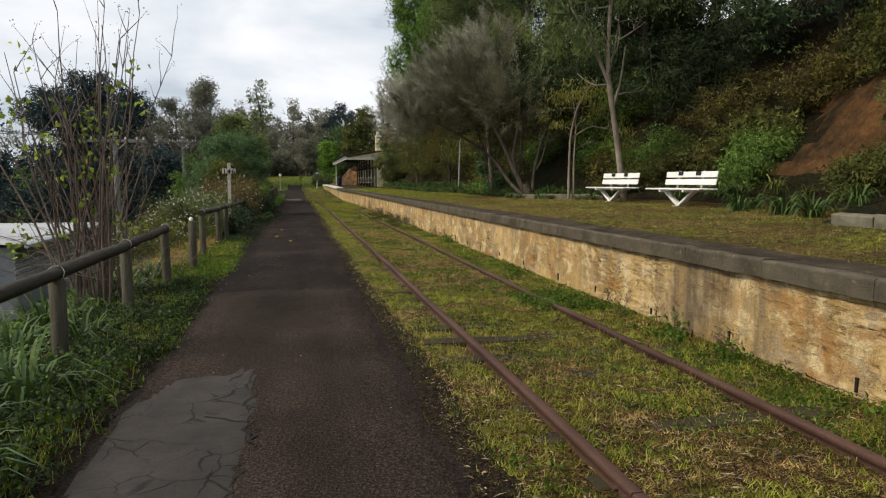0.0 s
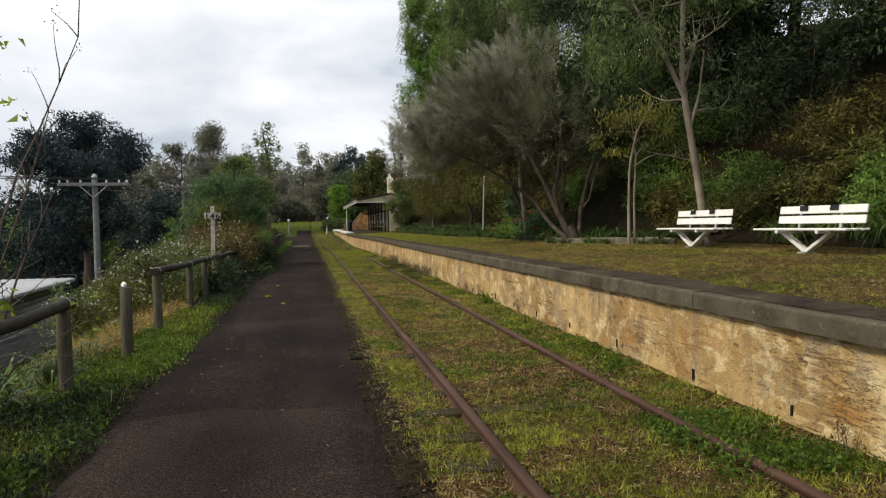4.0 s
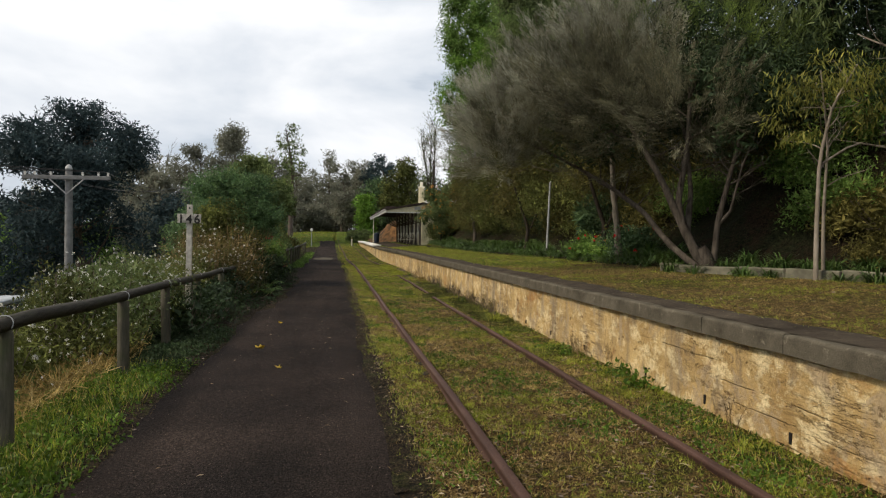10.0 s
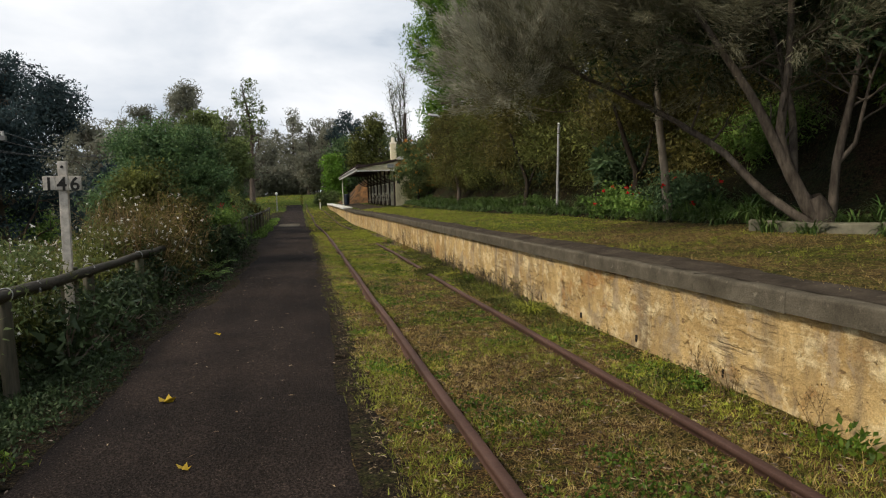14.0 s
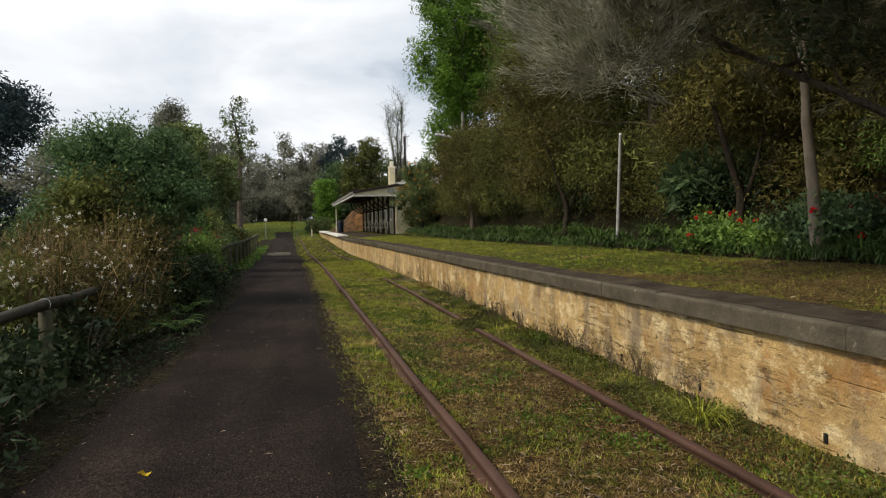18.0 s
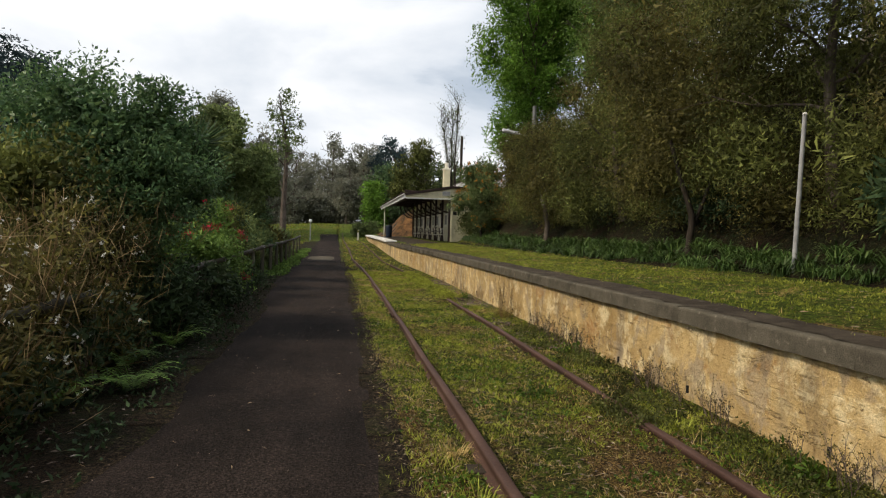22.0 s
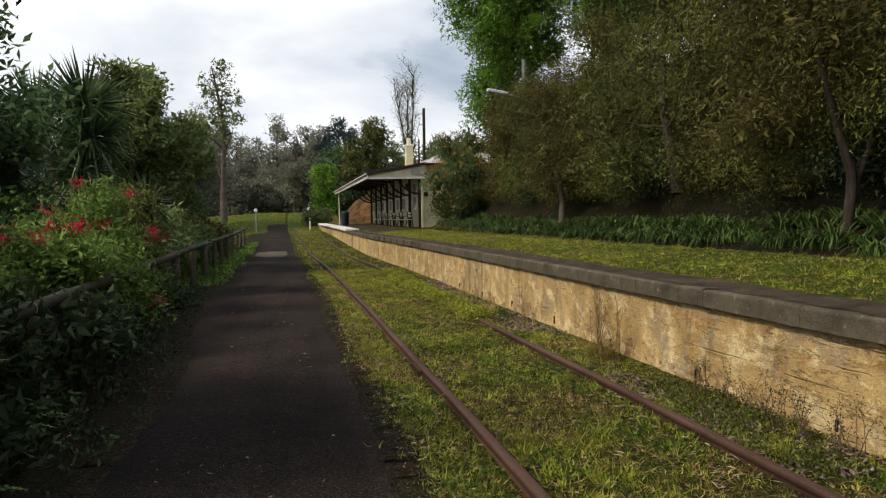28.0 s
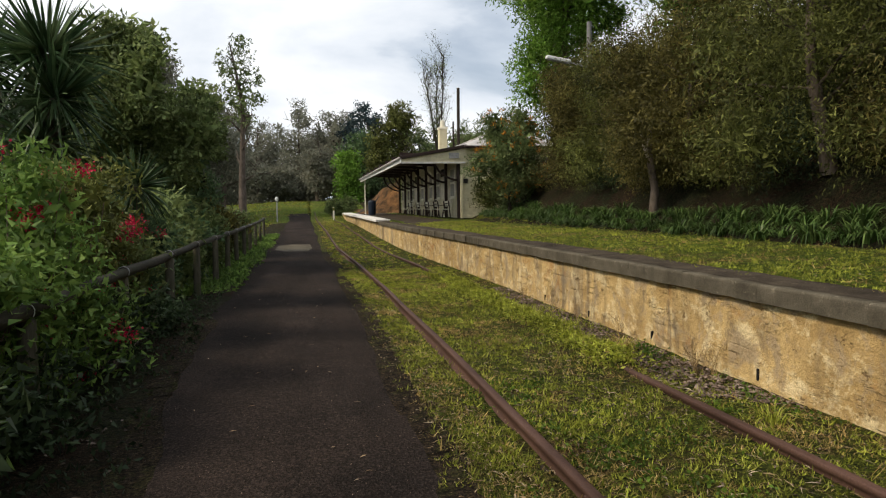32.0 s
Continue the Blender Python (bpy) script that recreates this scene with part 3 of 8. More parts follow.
def tube(points, radii, n=7, cap=True, rough=0.0, rng=None):
    """Rings of n vertices along points: (vertices, faces)."""
    p = np.asarray(points, float)
    r = np.broadcast_to(np.asarray(radii, float), (len(p),))
    d = np.gradient(p, axis=0)
    d /= np.linalg.norm(d, axis=1)[:, None] + 1e-9
    ref = np.where(np.abs(d[:, 2:3]) < 0.9, np.array([[0, 0, 1.0]]), np.array([[1.0, 0, 0]]))
    ref = ref[[len(p) // 2]].repeat(len(p), 0)
    u = np.cross(d, ref)
    u /= np.linalg.norm(u, axis=1)[:, None] + 1e-9
    w = np.cross(d, u)
    a = np.arange(n) / n * 2 * np.pi
    rr = r[:, None]
    if rough and rng is not None:
        rr = rr * (1 + rough * rng.standard_normal((len(p), n)))
    else:
        rr = rr * np.ones((1, n))
    v = p[:, None] + rr[..., None] * (np.cos(a)[None, :, None] * u[:, None] + np.sin(a)[None, :, None] * w[:, None])
    i = np.arange(len(p) - 1)[:, None] * n
    j = np.arange(n)[None]
    k = (j + 1) % n
    f = np.stack([i + j, i + k, i + n + k, i + n + j], -1).reshape(-1, 4)
    v = v.reshape(-1, 3)
    if cap:
        for end, flip in ((0, 1), (len(p) - 1, 0)):
            c = len(v)
            v = np.vstack([v, p[end:end + 1]])
            b = end * n
            q = np.stack([np.full(n, c), b + np.arange(n), b + (np.arange(n) + 1) % n, np.full(n, c)], -1)
            if flip:
                q = q[:, [0, 2, 1, 3]]
            f = np.vstack([f, q])
    return v, f


def join(groups):
    V, F, o = [], [], 0
    for v, f in groups:
        V.append(v)
        F.append(np.asarray(f) + o)
        o += len(v)
    return np.concatenate(V), np.concatenate(F)


def tube_ok(vf):
    """Splits the triangle fans that tube() stores as quads from the quads."""
    v, f = vf
    tri = f[:, 0] == f[:, 3]
    return [(v, f[~tri]), (v, f[tri][:, :3])] if tri.any() else [(v, f)]


def unit(v):
    return v / (np.linalg.norm(v, axis=-1, keepdims=True) + 1e-9)


def leaves(P, length, width, rng, lean=(0, 0, 0), spread=1.0, fold=0.25, dirs=None, tri=False):
    """Folded leaf blades with their stalks at P: (vertices, faces); tri makes slips of one triangle."""
    n = len(P)
    d = rng.standard_normal((n, 3)) * spread + np.asarray(lean) if dirs is None else dirs
    d = unit(d)
    s = unit(np.cross(d, rng.standard_normal((n, 3))))
    up = np.cross(s, d)
    L = length * rng.uniform(0.6, 1.25, (n, 1))
    W = width * rng.uniform(0.6, 1.25, (n, 1))
    mid = P + d * L * 0.45
    if tri:
        v = np.stack([P - s * W * 0.4, P + s * W * 0.4 + d * L * 0.25, P + d * L], 1).reshape(-1, 3)
        return v, np.arange(3 * n).reshape(-1, 3)
    v = np.stack([P, mid + s * W / 2 + up * W * fold, P + d * L - up * W * fold, mid - s * W / 2 + up * W * fold], 1).reshape(-1, 3)
    return v, np.arange(4 * n).reshape(-1, 4)


def blades(P, height, width, rng, lean=0.35, bend=0.0):
    """Upright grass blades: (vertices, faces)."""
    n = len(P)
    d = np.concatenate([rng.standard_normal((n, 2)) * lean, np.ones((n, 1))], 1)
    d = unit(d)
    a = rng.uniform(0, 2 * np.pi, n)
    s = np.stack([np.cos(a), np.sin(a), 0 * a], 1)
    H = height * rng.uniform(0.45, 1.3, (n, 1))
    W = width * rng.uniform(0.6, 1.3, (n, 1))
    v = np.stack([P - s * W / 2, P + s * W / 2, P + d * H + np.array([0, 0, -bend]) * H], 1).reshape(-1, 3)
    return v, np.arange(3 * n).reshape(-1, 3)


def strap(base, tip_dir, length, width, rng, droop=0.6, segs=4):
    """One arching strap leaf of a few quads."""
    t = np.linspace(0, 1, segs + 1)
    out = np.array([tip_dir[0], tip_dir[1], 0.0])
    p = base + np.outer(t * length, np.array([0, 0, 1.0])) * (1 - 0.45 * droop * t[:, None]) + np.outer(t ** 1.5 * length * 0.8, out) - np.outer(t ** 3, [0, 0, 1]) * length * droop * 0.5
    s = unit(np.cross(out + 1e-6, [0, 0, 1.0]))
    w = width * np.array([0.7, 1.0, 0.9, 0.6, 0.06])[:segs + 1] if segs == 4 else width * (1 - t) ** 0.6
    v = np.concatenate([p - s * w[:, None] / 2, p + s * w[:, None] / 2])
    i = np.arange(segs)
    return v, np.stack([i, i + 1, i + segs + 2, i + segs + 1], 1)


def tussock(n, length, width, rng, droop=0.6, radius=0.15, flat=1.0):
    g = []
    for _ in range(n):
        a = rng.uniform(0, 2 * np.pi)
        r = rng.uniform(0, radius)
        g.append(strap(np.array([r * math.cos(a), r * math.sin(a), -0.02]), (math.cos(a) * flat * rng.uniform(0.3, 1), math.sin(a) * flat * rng.uniform(0.3, 1)),
                       length * rng.uniform(0.6, 1.15), width * rng.uniform(0.7, 1.2), rng, droop * rng.uniform(0.5, 1.3)))
    return join(g)


def interp(x, xs, ys):
    return np.interp(x, xs, ys)


def smooth(a, b, x):
    t = np.clip((np.asarray(x, float) - a) / (b - a), 0, 1)
    return t * t * (3 - 2 * t)


def fractal(x, y, s=1.0):
    """Cheap smooth relief from sines, for arrays."""
    return (np.sin(1.7 * x * s + 0.6 * y * s + 1.3) + np.sin(-0.8 * x * s + 1.9 * y * s + 0.4) + 0.6 * np.sin(3.3 * x * s + 2.9 * y * s) + 0.5 * np.sin(4.1 * y * s - 2.7 * x * s + 2)) / 3.1


# ---- the lie of the land ----
RAIL_L, RAIL_R, FACE = 1.25, 2.755, 3.69


def bend(y):
    """How far the line and the platform lean to the left, far down the line."""
    return -0.28 * smooth(47, 62, y) - 0.45 * smooth(60, 110, y)


def rise(y):
    return 0.55 * smooth(58, 92, y) + 1.9 * smooth(90, 112, y)


def bed_edge(y):
    """Where the lawn on the platform ends and the planted bed begins."""
    return interp(y, [-20, 4, 9.5, 11.5, 20.8, 22.0, 25.0, 30, 45, 58, 64, 66, 87.5, 92, 96, 140], [6.8, 6.8, 7.0, 8.9, 8.9, 8.3, 7.1, 7.3, 6.9, 6.9, 7.2, 12.5, 12.5, 4.6, 3.8, 3.8])


def bank_height(x, y):
    """Height right of the wall: platform, lawn, bed and the cutting's face."""
    e = bed_edge(y)
    lawn = 0.95 + 0.10 * smooth(3.9, 8.2, x)
    b = x - e
    bed = 0.22 * smooth(0.0, 0.5, b) + 0.25 * smooth(0.5, 1.8, b)
    steep = interp(b, [0, 1.4, 2.2, 3.4, 6, 10, 18, 40], [0, 0, 0.7, 2.3, 4.6, 6.5, 9.0, 12.0])
    steep = np.where(y > 87, np.minimum(steep, 2.5 + 0.03 * (x - 7)), steep)
    far = smooth(88, 112, y)
    return (lawn + bed + steep * (1 + 0.12 * fractal(x, y, 0.5)) + (0.2 * fractal(x, y, 1.1) + 0.16 * fractal(x + 3, y, 2.3) + 0.09 * fractal(x, y + 5, 4.1)) * smooth(1.2, 2.6, b)) * (1 - 0.5 * far) + rise(y) * 0.35


def ground_z(x, y):
    x, y = np.asarray(x, float), np.asarray(y, float)
    left = interp(x, [-400, -120, -40, -14, -6.5, -3.4, -2.5, -1.9, 0, 400], [2, -1, -4.2, -3.6, -1.7, -0.22, -0.03, 0, 0, 0])
    left = left + 0.08 * fractal(x, y, 0.9) * smooth(-2.3, -4, x)
    left = left * (1 - smooth(75, 105, y) * 0.85) + rise(y)
    xr = x - bend(y)
    turf = 0.015 + 0.012 * fractal(x, y, 2.2) * smooth(0.6, 1.0, x) - 0.03 * (np.exp(-((xr - RAIL_L + 0.05) / 0.13) ** 2) - 0.6 * np.exp(-((xr - RAIL_R) / 0.2) ** 2))
    turf = turf + 0.085 * smooth(39.2, 40.6, y) * (1 - smooth(46.5, 49, y)) * np.exp(-((xr - RAIL_R) / 0.28) ** 2)
    flat = np.where(x > 0.6, turf + rise(y), left)
    bank = bank_height(x - bend(y), y)
    k = smooth(FACE + 0.12, FACE + 0.24, x - bend(y))
    end = smooth(94, 101, y) * (1 - smooth(5, 9, x))       # the platform runs out in a ramp
    return flat * (1 - k) + k * (bank * (1 - end) + end * (flat + 0.02))


def build_ground():
    xs = np.concatenate([[-900, -400, -200, -120, -80, -60, -45, -35, -28, -22, -18, -15], np.arange(-12, -4, 0.8), np.arange(-4, -1.8, 0.2), np.arange(-1.8, 0.6, 0.4),
                         np.arange(0.6, 3.75, 0.15), [3.80, 3.84, 3.88, 3.92, 3.96, 4.05], np.arange(4.3, 7.0, 0.45), np.arange(7.0, 13.0, 0.3),
                         np.arange(13, 20, 0.8), np.arange(20, 40, 2.5), [45, 60, 90, 150, 300, 900]])
    ys = np.concatenate([[-900, -300, -100, -50, -30, -20, -14, -10], np.arange(-7, 62, 0.45), np.arange(62, 116, 1.5), [118, 122, 128, 136, 150, 175, 220, 300, 500, 900]])
    X, Y = np.meshgrid(xs, ys)
    Xb = X + np.where((X > 0.5) & (X < 20), bend(Y), 0)
    Z = ground_z(Xb, Y)
    far = smooth(120, 300, np.hypot(X, Y))
    Z = Z * (1 - far) + far * (2.0 + 7 * (fractal(X, Y, 0.008) + 0.4))
    V = np.stack([Xb, Y, Z], -1).reshape(-1, 3)
    nx, ny = len(xs), len(ys)
    i, j = np.meshgrid(np.arange(nx - 1), np.arange(ny - 1))
    a = (j * nx + i).ravel()
    F = np.stack([a, a + 1, a + nx + 1, a + nx], 1)
    cx, cy = X[:-1, :-1].ravel() + 0.1, Y[:-1, :-1].ravel() + 0.2
    b = cx - bed_edge(cy)
    reg = np.where(cx < 0.1, 1, np.where(cx < 3.8, 0, np.where(b < 0, 2, np.where(b < 1.5, 3, 4))))
    bare = ((cy > 12.3 + 0.9 * np.sin(cx * 2.3)) & (cy < 15.4 + 0.8 * np.sin(cx * 3.1 + 1)) & (b < 3.3)) | ((cy > 16.5) & (cy < 21) & (b < 2.3)) | (cy > 86)
    reg = np.where((reg == 4) & ~bare, 3, reg)
    reg = np.where((reg == 1) & (cy > 17.5), 3, reg)
    reg = np.where((cy > 88) & (np.abs(cx) < 60), np.where(((b > 1.2) | (cx > 4.7)) & (cy < 101) & (cx > 3.9) & (cx < 8.2), 4, np.where(b > 2.0, 3, 2)), np.where((cx < -5), 3, reg))
    reg = np.where((reg == 2) & (cy > 28.5 + 1.5 * np.sin(cx * 2.1)), 5, reg)
    reg = np.where((reg == 0) & (cy > 29 + 2.5 * np.sin(cx * 3.1)), 6, reg)
    me = bpy.data.meshes.new("ground")
    order = np.concatenate([np.where(reg == k)[0] for k in range(7)])
    me = mesh_of("ground", [(V, F[order])], [M["track"], M["verge"], M["lawn"], M["litter"], M["clay"], M["lawn_green"], M["track_green"]], smooth=True)
    me.polygons.foreach_set("material_index", reg[order].astype(np.int32))
    ob = new("ground", me)
    tagged(ob, "grassy ground with a clay cutting and a falling verge", "ground", kind="structure")


build_ground()


def build_path():
    rng = np.random.default_rng(3)
    ys = np.concatenate([np.arange(-12, 60, 0.12), np.arange(60, 98.5, 0.6)])
    calm = lambda: np.convolve(rng.standard_normal(len(ys)), np.ones(7) / 7, "same")
    le = -1.86 + 0.05 * np.sin(ys * 0.9) + 0.03 * np.sin(ys * 2.3 + 1) + 0.09 * calm() + 0.4 * smooth(24, 30, ys) * (1 - smooth(38, 44, ys))
    re = 0.62 + 0.035 * np.sin(ys * 0.7 + 2) + 0.02 * np.sin(ys * 3.1) + 0.035 * calm() + bend(ys) * 0.6
    t = np.linspace(0, 1, 9)
    X = le[:, None] * (1 - t) + re[:, None] * t
    Y = ys[:, None] + 0 * t
    Z = ground_z(X, Y) + 0.012 + 0.022 * np.sin(t * np.pi)[None] + 0.004 * fractal(X, Y, 1.6)
    Z[:, 0] -= 0.03
    Z[:, -1] -= 0.03
    V = np.stack([X, Y, Z], -1).reshape(-1, 3)
    n = len(t)
    i, j = np.meshgrid(np.arange(n - 1), np.arange(len(ys) - 1))
    a = (j * n + i).ravel()
    me = mesh_of("path", [(V, np.stack([a, a + 1, a + n + 1, a + n], 1))], M["asphalt"], True)
    tagged(new("path", me), "dark worn asphalt footpath with ragged grassy edges", "path", kind="structure")


build_path()


def edge_soil(name, side, y0, y1, seed):
    """Bare dark soil and crumbs between the path and the turf."""
    rng = np.random.default_rng(seed)
    ys = np.arange(y0, y1, 0.05)
    rag = np.convolve(rng.standard_normal(len(ys)), np.ones(3) / 3, "same")
    slow = np.convolve(rng.standard_normal(len(ys)), np.ones(25) / 9, "same")
    edge = (0.62 + 0.035 * np.sin(ys * 0.7 + 2) if side > 0 else -1.84 + 0.05 * np.sin(ys * 0.9) + 0.4 * smooth(24, 30, ys) * (1 - smooth(38, 44, ys))) + (bend(ys) * 0.6 if side > 0 else 0)
    w = np.clip(0.13 + 0.05 * rag + 0.05 * slow, 0.02, 0.34)
    t = np.array([-0.17 if side > 0 else -0.30, -0.02, 0.5, 1.0])
    X = edge[:, None] + side * np.where(t < 0.01, t, t * w[:, None])
    Y = ys[:, None] + 0 * t + 0.02 * rng.standard_normal((len(ys), 1))
    Z = ground_z(X, Y) + np.array([0.008, 0.009, 0.009, -0.006])
    n = 4
    i, j = np.meshgrid(np.arange(n - 1), np.arange(len(ys) - 1))
    a = (j * n + i).ravel()
    F = np.stack([a, a + 1, a + n + 1, a + n], 1)
    me = mesh_of(name, [(np.stack([X, Y, Z], -1).reshape(-1, 3), F if side > 0 else F[:, ::-1])], M["soil"], True)
    tagged(new(name, me), "bare dark soil along the ragged edge of the path", "soil", kind="structure")


edge_soil("soil_edge", 1, 0.5, 60, 12)
edge_soil("soil_edge", -1, 0.5, 45, 13)


def path_z(x, y):
    t = np.clip((np.asarray(x, float) + 1.86) / 2.46, 0, 1)
    return ground_z(x, y) + 0.012 + 0.022 * np.sin(t * np.pi) + 0.004 * fractal(np.asarray(x, float), np.asarray(y, float), 1.6)


def flat_blob(cx, cy, rx, ry, rng, lift, rag=0.12, n=40, square=0.7):
    """A thin ragged patch that lies on the path."""
    a = np.arange(n) / n * 2 * np.pi
    k = 1 + rag * (np.sin(3 * a + rng.uniform(0, 6)) + 0.6 * np.sin(7 * a + rng.uniform(0, 6)) + 0.4 * rng.standard_normal(n)) * 0.6
    g, rings = [], (0.0, 0.35, 0.65, 0.88, 1.0)
    v = []
    for r in rings:
        x, y = cx + np.sign(np.cos(a)) * np.abs(np.cos(a)) ** square * rx * k * r, cy + np.sign(np.sin(a)) * np.abs(np.sin(a)) ** square * ry * k * r
        v.append(np.stack([x, y, path_z(x, y) + (lift if r < 1 else -0.004)], 1))
    v = np.concatenate(v)
    i, j = np.meshgrid(np.arange(n), np.arange(len(rings) - 1))
    q = (i + 1) % n
    return v, np.stack([j * n + i, j * n + q, (j + 1) * n + q, (j + 1) * n + i], -1).reshape(-1, 4)


def build_platform():
    """The brick wall with cream render, its coping blocks, and the dark strip behind them."""
    rng = np.random.default_rng(8)
    wall = thing("wall_platform", pose(0, 0, 0), "platform wall of cream rendered brick with dark stains", "wall", kind="structure")
    ys = np.concatenate([np.arange(-16, 58, 0.1), np.arange(58, 100, 0.5)])
    zs = np.linspace(-0.15, 0.80, 13)
    Y, Z = np.meshgrid(ys, zs, indexing="ij")
    relief = 0.006 * fractal(Y * 3, Z * 4) + 0.005 * fractal(Y * 9, Z * 9) + 0.004 * rng.standard_normal(Y.shape) * (np.sin(Y * 2.3) > 0.2)
    X = FACE + bend(Y) + relief - 0.05 * (1 - smooth(-0.1, 0.25, Z)) * 0.3
    lift = rise(Y) * 0.35
    V = np.stack([X, Y, Z + lift], -1).reshape(-1, 3)
    n = len(zs)
    i, j = np.meshgrid(np.arange(n - 1), np.arange(len(ys) - 1))
    a = (j * n + i).ravel()
    back = V.copy()
    back[:, 0] += 0.16
    F = np.stack([a, a + 1, a + n + 1, a + n], 1)
    part("render_face", mesh_of("render_face", [(V, F), (back, F[:, ::-1])], M["render"], True), None, wall)
    shapes = []
    for k in range(4):
        L = 1.215
        b = box(0.46, L - 0.003, 0.165, (0, 0, 0), bevel=0.0)
        top = [e for e in b.edges if all(v.co.x < 0 and v.co.z > 0 for v in e.verts)]
        bmesh.ops.bevel(b, geom=top, offset=0.028, segments=3, affect='EDGES', profile=0.5)
        bmesh.ops.subdivide_edges(b, edges=[e for e in b.edges if abs(e.verts[0].co.y - e.verts[1].co.y) > 0.5], cuts=5)
        for v in b.verts:
            q = noise.noise_vector(v.co * 5 + Vector((k * 7, 0, 0)))
            v.co += q * 0.009
        me = bpy.data.meshes.new("coping_block")
        b.to_mesh(me)
        b.free()
        me.materials.append(M["coping"])
        for p in me.polygons:
            p.use_smooth = False
        shapes.append(me)
    y, k = 10.1 + 1.215 / 2 - 21 * 1.215, 0
    while y < 68.0:
        ob = new("coping_block", shapes[k % 4])
        ob.parent = wall
        ob.matrix_world = pose(FACE + 0.165 + float(bend(y)) + rng.uniform(-0.003, 0.003), y, 0.8645 + float(rise(y)) * 0.35 + rng.uniform(-0.002, 0.001), rng.uniform(-0.1, 0.1), rng.uniform(-0.2, 0.2), rng.uniform(-0.1, 0.1))
        y += 1.215
        k += 1
    for y in np.arange(69.0, 95, 2.0):
        lift = float(rise(y)) * 0.35
        ob = part("white_edge_slab", box(0.75, 1.985, 0.13, (FACE + 0.18 + float(bend(y)), y, 0.955 + lift), bevel=0.015), M["white_coping"], wall, "white-painted concrete edge slab")
    # shade inside the weep holes is put in as near-black blocks
    for y in (5.4, 6.95, 8.44, 9.99, 11.39, 13.1, 14.65, 16.13, 17.4, 18.68, 20.65, 22.2, 23.7, 25.2, 26.72, 28.6, 30.6, 32.3, 34.1, 35.8, 37.54, 39.3, 41.2, 43, 44.8):
        w = 0.035 * rng.uniform(0.7, 1.1)
        part("weep_hole", box(0.03, w, 0.10 * rng.uniform(0.7, 1.2), (FACE - 0.002 + float(bend(y)), y, 0.12 + rng.uniform(-0.02, 0.02)), bevel=0.004), M["crack"], wall, "weep hole put in as a near-black block")
    # dark strip of old paving behind the coping, with a ragged lawn edge
    ys = np.arange(-16, 95, 0.2)
    w = 0.20 + 0.06 * np.sin(ys * 0.6) + 0.04 * np.sin(ys * 2.1) + 0.03 * rng.standard_normal(len(ys))
    w = np.where(ys > 60, w + 2.4 * smooth(60, 66, ys), w)
    t = np.linspace(0, 1, 5)
    X = FACE + 0.03 + bend(ys)[:, None] + (0.345 + w[:, None]) * t + 0.02 * rng.standard_normal((len(ys), 1)) * (t < 0.1)
    Y = ys[:, None] + 0 * t
    lip = 0.8645 + 0.0825 + 0.005 + rise(Y) * 0.35
    Z = np.where(t < 0.5, lip - 0.012 * (t < 0.1), np.maximum(ground_z(X, Y) + 0.016, np.where(t < 0.7, lip, 0)) - 0.02 * (t > 0.95))
    Z[:, 0] += 0.01
    i, j = np.meshgrid(np.arange(4), np.arange(len(ys) - 1))
    a = (j * 5 + i).ravel()
    me = mesh_of("platform_strip", [(np.stack([X, Y, Z], -1).reshape(-1, 3), np.stack([a, a + 1, a + 6, a + 5], 1))], M["coping_edge"], True)
    tagged(new("platform_strip", me), "dark worn paving strip along the platform edge", "paving", kind="structure")


build_platform()


def rail_piece(y0, y1, x0):
    """One length of flat-bottomed rail."""
    prof = np.array([(-0.062, -0.135), (0.062, -0.135), (0.062, -0.122), (0.020, -0.105), (0.018, -0.050), (0.035, -0.036), (0.036, -0.006), (0.028, 0.0), (-0.028, 0.0), (-0.036, -0.006), (-0.035, -0.036), (-0.018, -0.050), (-0.020, -0.105), (-0.062, -0.122)])
    ys = np.linspace(y0, y1, max(2, int((y1 - y0) / 0.8)))
    n = len(prof)
    sway = 0.012 * np.sin(ys * 0.35 + x0) + 0.006 * np.sin(ys * 1.1)
    dip = 0.010 * np.sin(ys * 0.42 + 2 * x0) - 0.012 * np.exp(-((ys - y0) / 0.7) ** 2) - 0.012 * np.exp(-((ys - y1) / 0.7) ** 2)
    V = np.stack([x0 + bend(ys)[:, None] + sway[:, None] + prof[None, :, 0], ys[:, None] + 0 * prof[None, :, 0], 0.10 + rise(ys)[:, None] + dip[:, None] + prof[None, :, 1]], -1).reshape(-1, 3)
    i, j = np.meshgrid(np.arange(n), np.arange(len(ys) - 1))
    k = (i + 1) % n
    F = np.stack([j * n + i, j * n + k, (j + 1) * n + k, (j + 1) * n + i], -1).reshape(-1, 4)
    caps = [np.arange(n)[None, ::-1], (len(ys) - 1) * n + np.arange(n)[None]]
    return [(V, F), (V, caps[0]), (V, caps[1])]


